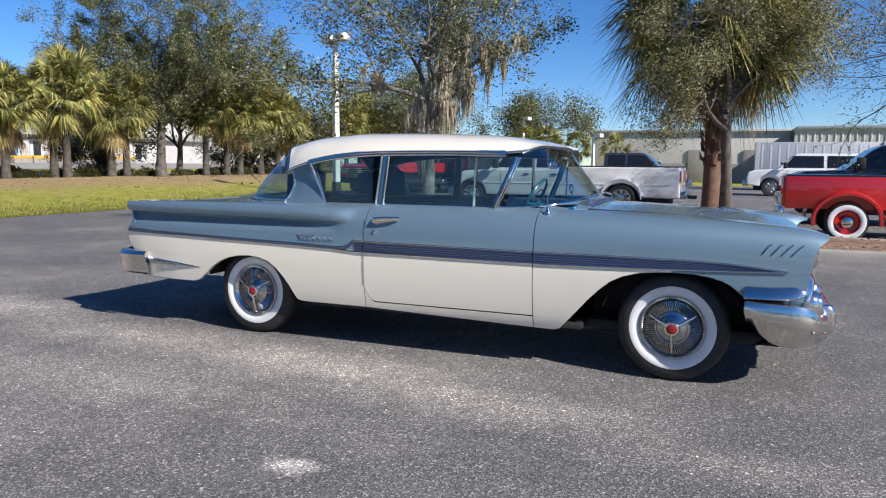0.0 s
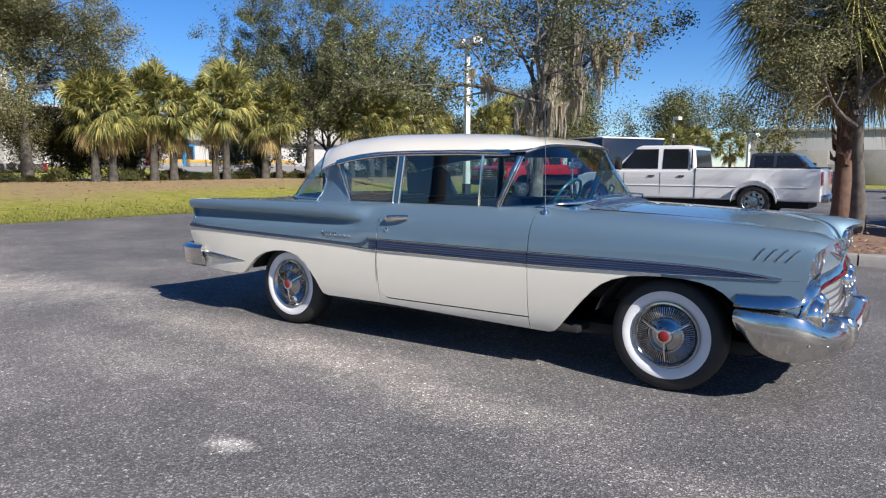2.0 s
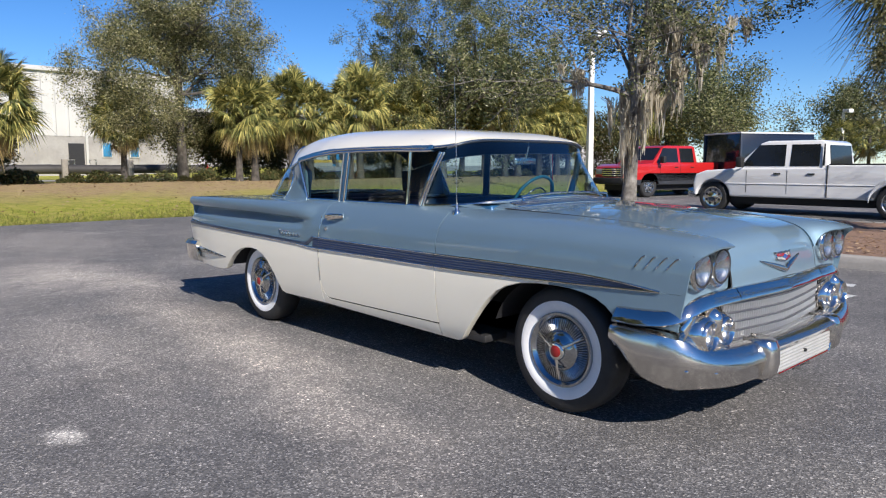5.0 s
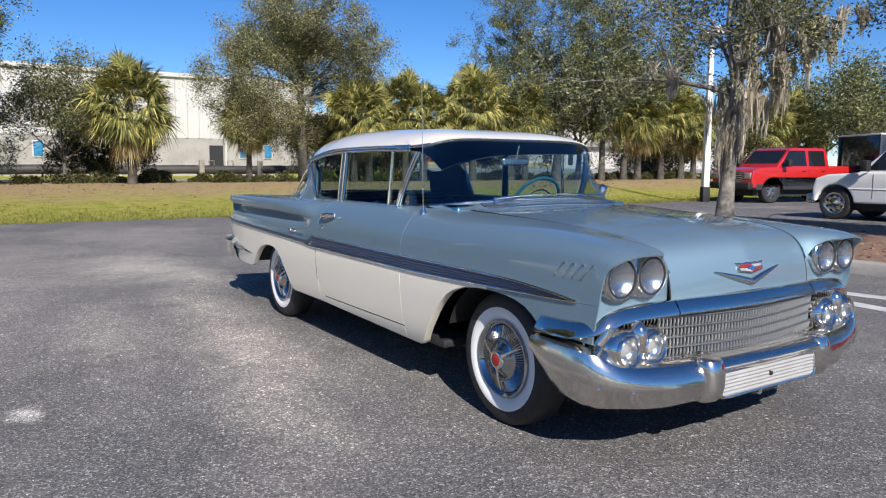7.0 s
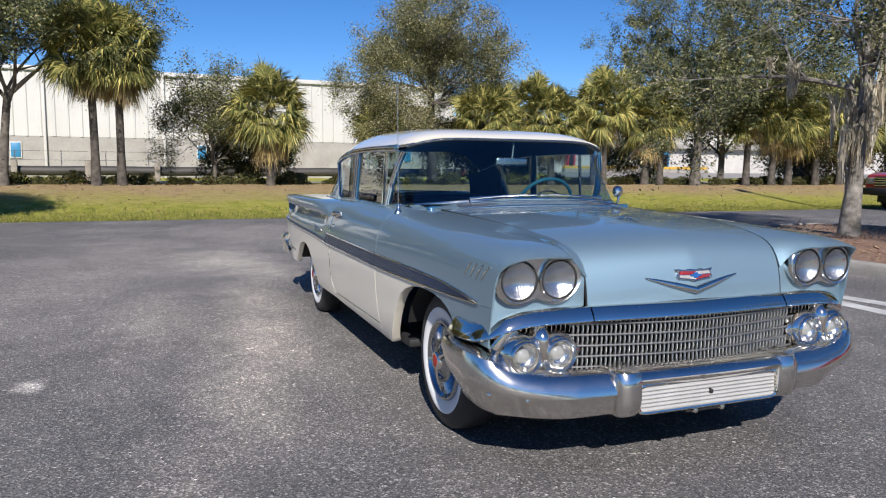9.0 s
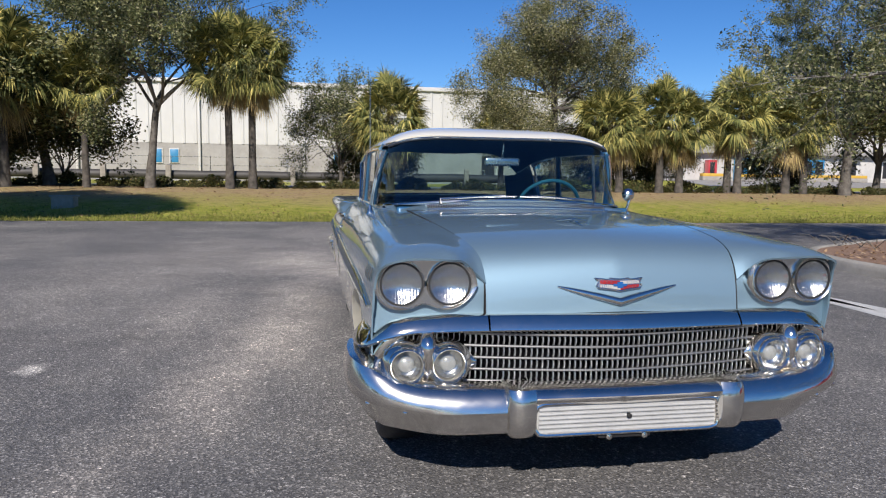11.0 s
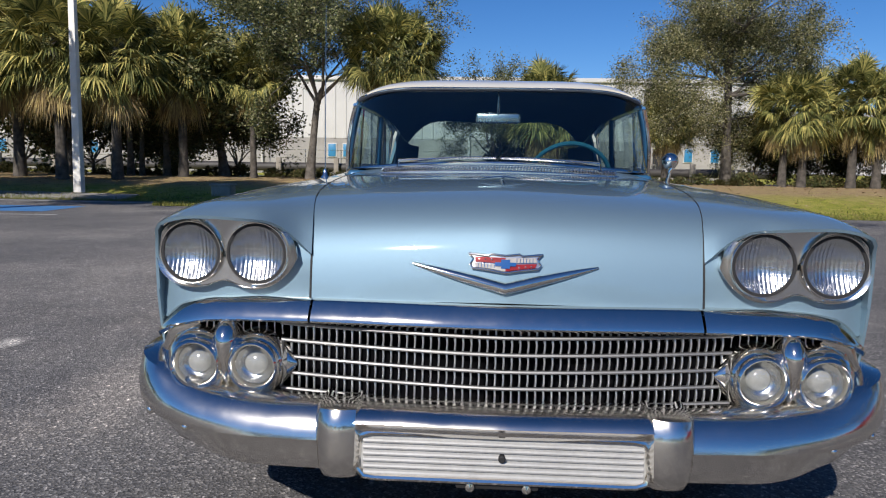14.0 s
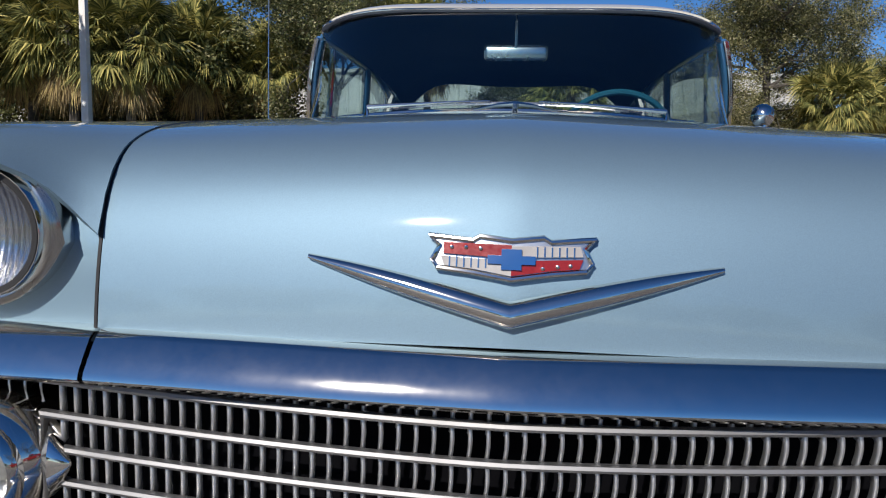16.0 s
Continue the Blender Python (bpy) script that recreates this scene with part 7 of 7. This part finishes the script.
lamp_post(-15.3, 54, 0.0, 5.0, (1,), -30, False)
lamp_post(-8.1, 47, 0.0, 3.3, (1,), -30, False)

# utility box on the lawn
ub = thing("utility_box", "grey-green utility box in the shade on the lawn", "utility box")
part("cabinet", box(-17.5, -17.0, -8.12, -7.54, land(-17, -8) - 0.05, land(-17, -8) + 0.30, 0.03), simple("utility_green", (0.20, 0.22, 0.20), (0.26, 0.28, 0.25), 0.6), ub)
part("lid", box(-17.54, -16.96, -8.16, -7.50, land(-17, -8) + 0.29, land(-17, -8) + 0.34, 0.02), simple("utility_lid", (0.24, 0.26, 0.24), (0.30, 0.32, 0.29), 0.6), ub)

# dark cabinet among the trees
dc = thing("metal_cabinet", "black metal cabinet standing among the palm trunks", "cabinet", at=pose(-30.3, 36.5, land(-30.3, 36.5)))
part("body", box(-0.45, 0.45, -0.5, 0.5, 0.35, 1.75, 0.02), DARK, dc)
part("lid", box(-0.49, 0.49, -0.54, 0.54, 1.745, 1.80, 0.01), PIPE, dc)
for sx in (-0.38, 0.38):
    for sy in (-0.42, 0.42):
        part("leg", box(sx - 0.04, sx + 0.04, sy - 0.04, sy + 0.04, -0.05, 0.36), PIPE, dc)

# ---- parked trucks ----
V_WHITE = paint("white_vehicle_paint", (0.80, 0.80, 0.80), 0.0, 0.3)
V_RED = paint("red_vehicle_paint", (0.48, 0.016, 0.016), 0.1, 0.3)
V_BLACK = paint("black_vehicle_paint", (0.012, 0.013, 0.016), 0.1, 0.25)
V_GREY = paint("dark_grey_vehicle_paint", (0.045, 0.048, 0.055), 0.2, 0.3)
TAILRED = paint("tail_lamp_red", (0.40, 0.02, 0.02), 0.0, 0.2)


def road_wheel(parent, x, y, r, w, side, rim, rim_r=0.62, whitewall=False, holes=0.0):
    e = new("wheel")
    e.parent = parent
    e.matrix_basis = pose(x, y, r, 0, 0, 0 if side > 0 else 180)
    part("tyre", lathe([(-w, r * 0.6), (-w, r * 0.9), (-w * 0.85, r), (-w * 0.15, r), (0, r * 0.92), (0.005, r * 0.75), (-0.01, r * rim_r)], 32, "y"), RUBBER, e)
    if whitewall:
        part("whitewall", lathe([(0.004, r * 0.88), (0.008, r * 0.85), (0.008, r * 0.66), (0.0, r * rim_r)], 32, "y"), WHITEWALL, e)
    if holes:
        d = -holes
        part("rim", lathe([(-0.01, r * rim_r), (0.004, r * rim_r * 0.97), (-0.01, r * rim_r * 0.90), (d, r * rim_r * 0.84), (d, r * rim_r * 0.5), (d + 0.05, r * rim_r * 0.42), (d + 0.06, 0.0)], 36, "y"), rim, e, "steel wheel with round holes")
        for k in range(8):
            a = (k + 0.5) * math.pi / 4
            part("rim_hole", lathe([(d - 0.01, r * 0.085), (d + 0.004, r * 0.085), (d + 0.004, 0.0)], 12, "y", (r * rim_r * 0.67 * math.cos(a), 0, r * rim_r * 0.67 * math.sin(a))), BLACK, e)
    else:
        part("rim", lathe([(-0.01, r * rim_r), (0.0, r * rim_r * 0.96), (-0.05, r * rim_r * 0.85), (-0.07, r * 0.2), (0.0, r * 0.17), (0.01, 0.0)], 28, "y"), rim, e)
    if not whitewall and not holes:
        for k in range(8):
            a = k * math.pi / 4
            part("spoke", tube([(q * math.cos(a), -0.02, q * math.sin(a)) for q in (r * 0.16, r * rim_r * 0.9)], [0.05, 0.035], 6, squash=(1, 0.6), up=(0, 1, 0)), rim, e)
    return e


def side_poly(top, wheels, r, base, gap=0.07):
    """Closed outline in x and z: the top line from rear to front, then the sill back with wheel openings."""
    p = list(top)
    for wx in sorted(wheels, reverse=True):
        for a in np.linspace(0.05, math.pi - 0.05, 11):
            p.append((wx + (r + gap) * math.cos(a), max(base, r + (r + gap) * math.sin(a) * 1.0)))
    return p


def pickup(label, m, body, length, front, cab, wheels, r, width, belt, roof, bed, base, hood, rim, two_tone=None, fenders=0.0, tint=True, category="pickup truck"):
    """Pickup along +x with the nose at x = front. cab: rear and front x of the roof; bed: rail height."""
    e = thing("pickup_truck", label, category, "parked vehicles", at=m)
    rear = front - length
    h = width / 2
    c0, c1 = cab
    top = [(rear, base + 0.05), (rear, bed - 0.03), (rear + 0.04, bed), (c0 - 0.12, bed), (c0 - 0.10, belt), (c1 + 0.55, belt), (c1 + 0.75, hood + 0.02), (front - 0.35, hood - 0.02), (front - 0.06, hood - 0.12), (front, hood - 0.35), (front, base + 0.08)]
    part("body", extrude_xz(side_poly(top, wheels, r, base), -h, h, 0.05, 3), body, e)
    if two_tone:
        part("lower_cladding", extrude_xz(side_poly([(rear + 0.3, base - 0.01), (rear + 0.3, base + 0.2), (front - 0.2, base + 0.2), (front - 0.2, base - 0.01)], wheels, r, base), -h - 0.01, h + 0.01, 0.01, 1), two_tone, e)

    def lean(co):
        k = (co.z - belt) / (roof - belt)
        return Vector((co.x, co.y * (1 - 0.14 * max(0, k)), co.z))

    gh = [(c0 - 0.10, belt - 0.02), (c0 - 0.02, roof - 0.06), (c0 + 0.10, roof), (c1 - 0.15, roof), (c1 + 0.0, roof - 0.05), (c1 + 0.68, belt - 0.02)]
    part("cab", extrude_xz(gh, -h + 0.04, h - 0.04, 0.04, 3, lean), body, e)
    n = 2 if c1 - c0 > 1.4 else 1
    zs0, zs1 = belt + 0.05, roof - 0.10
    for s in (-1, 1):
        def q(x, z):
            return (x, s * ((h - 0.04) * (1 - 0.14 * (z - belt) / (roof - belt)) + 0.006), z)
        xs = np.linspace(c0 + 0.04, c1 + 0.10, n + 1)
        for i in range(n):
            a, b = xs[i] + 0.06, xs[i + 1] - 0.06
            slope = 0.42 if i == n - 1 else 0.0
            pl = [q(a, zs0), q(b + slope, zs0), q(b, zs1), q(a + 0.02, zs1)]
            part("side_window", ([Vector(v) for v in pl] + [Vector(v) - Vector((0, s * 0.02, 0)) for v in pl], [(0, 1, 2, 3) if s < 0 else (3, 2, 1, 0), (0, 4, 5, 1), (1, 5, 6, 2), (2, 6, 7, 3), (3, 7, 4, 0)]), DARKGLASS, e, smooth=False)
            part("door_handle", tube([(a + 0.08, s * (h + 0.01), belt - 0.14), (a + 0.24, s * (h + 0.01), belt - 0.14)], 0.02, 6), BLACK, e)
            part("door_gap", tube([(b + 0.04 + slope * 0.5, s * (h + 0.001), base + 0.18), (b + 0.04 + slope * 0.5, s * (h + 0.001), belt - 0.05)], 0.006, 5), BLACK, e)
        part("tail_lamp", box(rear - 0.012, rear + 0.08, s * (h - 0.17) - 0.09, s * (h - 0.17) + 0.165, bed - 0.42, bed - 0.08, 0.02), TAILRED, e)
        part("head_lamp", box(front - 0.12, front + 0.012, s * (h - 0.24) - 0.17, s * (h - 0.24) + 0.17, hood - 0.42, hood - 0.20, 0.02), FROST, e)
        mi = part("door_mirror", box(c1 + 0.30, c1 + 0.46, s * (h + 0.2) - 0.1, s * (h + 0.2) + 0.1, belt + 0.02, belt + 0.28, 0.03), BLACK, e)
        part("mirror_arm", tube([(c1 + 0.4, s * h, belt + 0.02), (c1 + 0.4, s * (h + 0.14), belt + 0.08)], 0.02, 6), BLACK, mi)
        for wx in wheels:
            rear_dual = fenders and wx == min(wheels)
            road_wheel(e, wx, s * (h + fenders * (wx == min(wheels)) - 0.03), r, 0.26, s, STEEL if rear_dual else rim, 0.70 if fenders else 0.62, holes=0.11 if rear_dual else 0.012 if fenders else 0.0)
        if fenders:
            wx = min(wheels)
            arc = [[(wx + (r + 0.16) * math.cos(a), s * (h - 0.02 + d), r + (r + 0.13) * math.sin(a)) for d in (0, fenders * 0.8, fenders)] for a in np.linspace(0.15, math.pi - 0.15, 18)]
            arc2 = [[row[2], tuple((np.array(row[2]) * 1.0 + np.array((0, -s * 0.02, -0.10))))] for row in arc]
            part("flared_fender", joined(grid(arc, s > 0), grid(arc2, s > 0)), body, e, thick=0.02)
    if fenders:
        for s in (-1, 1):
            part("body_crease", tube([(x, s * (h + 0.004), base + 0.40) for x in (rear + 0.3, c0, front - 0.9)], 0.012, 6), body, e)
            part("bed_rail", box(rear + 0.03, c0 - 0.13, s * (h - 0.07) - 0.05, s * (h - 0.07) + 0.055, bed - 0.004, bed + 0.03, 0.01), BLACK, e, "black bed rail cap")
            part("bed_gap", tube([(c0 - 0.11, s * (h + 0.001), base + 0.1), (c0 - 0.11, s * (h + 0.001), bed)], 0.012, 6), BLACK, e)
            part("rear_side_window", ([(c0 - 0.03, s * (h - 0.03), belt + 0.06), (c0 + 0.02, s * (h - 0.03), belt + 0.06), (c0 + 0.03, s * (h - 0.12), roof - 0.1), (c0 + 0.0, s * (h - 0.12), roof - 0.1)], [(0, 1, 2, 3)]), DARKGLASS, e, smooth=False, thick=0.01)
        part("hitch", box(rear - 0.38, rear - 0.14, -0.06, 0.06, base + 0.02, base + 0.12, 0.01), BLACK, e)
    wsz = [(c1 + 0.05, roof - 0.09), (c1 + 0.60, belt + 0.02)]
    yy = (h - 0.16)
    part("windscreen", ([(wsz[0][0] + 0.03, -yy * 0.9, wsz[0][1]), (wsz[0][0] + 0.03, yy * 0.9, wsz[0][1]), (wsz[1][0] + 0.03, yy, wsz[1][1]), (wsz[1][0] + 0.03, -yy, wsz[1][1])], [(0, 3, 2, 1)]), DARKGLASS, e, smooth=False, thick=0.01)
    part("rear_window", ([(c0 - 0.05, -yy * 0.85, roof - 0.12), (c0 - 0.05, yy * 0.85, roof - 0.12), (c0 - 0.10, yy * 0.9, belt + 0.06), (c0 - 0.10, -yy * 0.9, belt + 0.06)], [(0, 1, 2, 3)]), DARKGLASS, e, smooth=False, thick=0.01)
    gr = part("grille", box(front - 0.02, front + 0.03, -h * 0.55, h * 0.55, hood - 0.50, hood - 0.16, 0.02), BLACK, e)
    for k in range(4):
        part("grille_bar", box(front + 0.02, front + 0.045, -h * 0.53, h * 0.53, hood - 0.47 + 0.08 * k, hood - 0.435 + 0.08 * k, 0.008), CHROME, gr)
    part("front_bumper", box(front - 0.1, front + 0.16, -h, h, base + 0.02, base + 0.26, 0.05), STEEL if not two_tone else BLACK, e)
    part("rear_bumper", box(rear - 0.16, rear + 0.05, -h + 0.04, h - 0.04, base + 0.05, base + 0.24, 0.04), STEEL, e)
    part("chassis", box(rear + 0.3, front - 0.3, -h + 0.25, h - 0.25, r * 0.6, base + 0.1), BLACK, e)
    bedin = box(rear + 0.06, c0 - 0.2, -h + 0.08, h - 0.08, bed - 0.45, bed + 0.004)
    part("bed_liner", bedin, BLACK, e)
    return e


DARKGLASS = simple("dark_tinted_window", (0.010, 0.012, 0.014), (0.016, 0.018, 0.020), 0.06, scale=2, rvar=0.02)
pickup("white four-door dual-rear-wheel pickup parked in tree shade", pose(-2.6, 15.85, 0, 0, 0, 180), V_WHITE, 6.42, 3.5, (0.2, 1.75), (2.94, -1.41), 0.395, 2.0, 1.16, 1.84, 1.24, 0.36, 1.12, CHROME, fenders=0.2)
pickup("red four-door pickup with grey lower trim, nose towards the lawn", pose(-11.7, 23.0, 0, 0, 0, -103), V_RED, 5.9, 2.75, (-0.75, 0.95), (1.80, -1.90), 0.42, 2.02, 1.28, 1.98, 1.33, 0.48, 1.28, STEEL, two_tone=V_GREY)
pickup("dark grey pickup parked beyond the white truck", pose(-3.0, 27.0, 0, 0, 0, 0), V_GREY, 5.6, 2.7, (-0.6, 1.0), (1.7, -1.8), 0.39, 1.95, 1.18, 1.82, 1.2, 0.42, 1.15, STEEL)
pickup("white crew-cab pickup facing the lot", pose(4.9, 30.6, 0, 0, 0, 180), V_WHITE, 5.7, 2.9, (-1.5, 1.0), (1.9, -1.7), 0.40, 2.0, 1.2, 1.86, 1.2, 0.42, 1.16, STEEL)
pickup("black pickup beside the red step-side", pose(5.55, 13.8, 0, 0, 0, 180), V_BLACK, 5.6, 2.8, (-1.3, 1.0), (1.8, -1.8), 0.40, 1.9, 1.22, 1.78, 1.25, 0.42, 1.20, STEEL)

# red vintage step-side pickup, seen at its tail
st = thing("stepside_pickup", "glossy red vintage step-side pickup with whitewall tyres", "pickup truck", "parked vehicles", at=pose(3.53, 9.85, 0))
for s in (-0.76, 0.76):
    part("bed_side", box(-0.98, 1.25, s - 0.04, s + 0.04, 0.55, 1.12, 0.02), V_RED, st)
part("tailgate", box(-1.02, -0.95, -0.74, 0.74, 0.58, 1.10, 0.015), V_RED, st)
part("bed_floor", box(-0.96, 1.2, -0.74, 0.74, 0.55, 0.62), V_BLACK, st)
part("bed_cover", box(-0.98, 1.24, -0.79, 0.79, 1.10, 1.15, 0.02), V_BLACK, st, "black bed cover")
for s in (-1, 1):
    rows = []
    for a in np.linspace(-0.15, math.pi + 0.2, 22):
        rr = 0.50
        cx, cz = rr * math.cos(a) * 1.12, 0.37 + rr * math.sin(a)
        rows.append([(cx * 0.92, s * 0.78, cz * 1.02), (cx * 0.98, s * 0.86, cz * 1.02), (cx, s * 0.95, cz), (cx * 0.97, s * 1.0, cz * 0.97), (cx * 0.88, s * 1.0, 0.37 + (cz - 0.37) * 0.87)])
    part("rear_fender", grid(rows, s < 0), V_RED, st, "bulging red rear fender", thick=0.012)
    part("tail_lamp", lathe([(-1.06, 0.0), (-1.055, 0.05), (-1.02, 0.06)], 16, "x", (0, s * 0.86, 0.86)), TAILRED, st)
    part("running_board", box(0.52, 1.3, s * 0.80 - 0.02 if s > 0 else -1.0, 1.0 if s > 0 else -0.78, 0.40, 0.46, 0.01), V_RED, st)
    road_wheel(st, 0.0, s * 0.96, 0.34, 0.2, s, V_RED, 0.62, True)
    part("hub_cap", lathe([(0.0, 0.10), (s * 0.03, 0.09), (s * 0.05, 0.05), (s * 0.052, 0.0)], 24, "y", (0, s * 0.965, 0.34)), CHROME, st)
part("rear_bumper", box(-1.10, -0.99, -0.90, 0.90, 0.40, 0.57, 0.03), CHROME, st)
cab = extrude_xz([(1.28, 0.45), (1.28, 1.15), (1.36, 1.62), (1.5, 1.70), (2.3, 1.70), (2.45, 1.62), (2.75, 1.15), (4.1, 1.05), (4.3, 0.8), (4.3, 0.45)], -0.80, 0.80, 0.06, 3)
part("cab", cab, V_RED, st)
for s in (-1, 1):
    part("side_window", box(1.55, 2.45, s * 0.805 - 0.006, s * 0.805 + 0.006, 1.18, 1.56, 0.005), DARKGLASS, st)
    road_wheel(st, 3.35, s * 0.92, 0.37, 0.2, s, V_RED, 0.62, True)

tr = thing("enclosed_trailer", "black enclosed cargo trailer with white edge trim", "trailer", "parked vehicles", at=pose(-11.1, 25.2, 0, 0, 0, -28))
part("body", box(0, 2.3, 0, 3.4, 0.45, 2.45, 0.03), V_BLACK, tr)
part("roof", box(-0.03, 2.33, -0.03, 3.43, 2.44, 2.50, 0.02), LAMPW, tr)
for x in (0, 2.3):
    part("corner_trim", box(x - 0.04, x + 0.04, -0.04, 0.04, 0.4, 2.46, 0.01), V_GREY, tr)
part("base_frame", box(0.1, 2.2, 0.1, 3.3, 0.3, 0.46), BLACK, tr)
for y in (1.6, 2.4):
    road_wheel(tr, 2.32, y, 0.33, 0.2, 1, STEEL).matrix_basis = pose(2.35, y, 0.33, 0, 0, -90)
part("coupling", tube([(1.15, 0, 0.45), (1.15, -1.3, 0.45)], 0.05, 8), BLACK, tr)
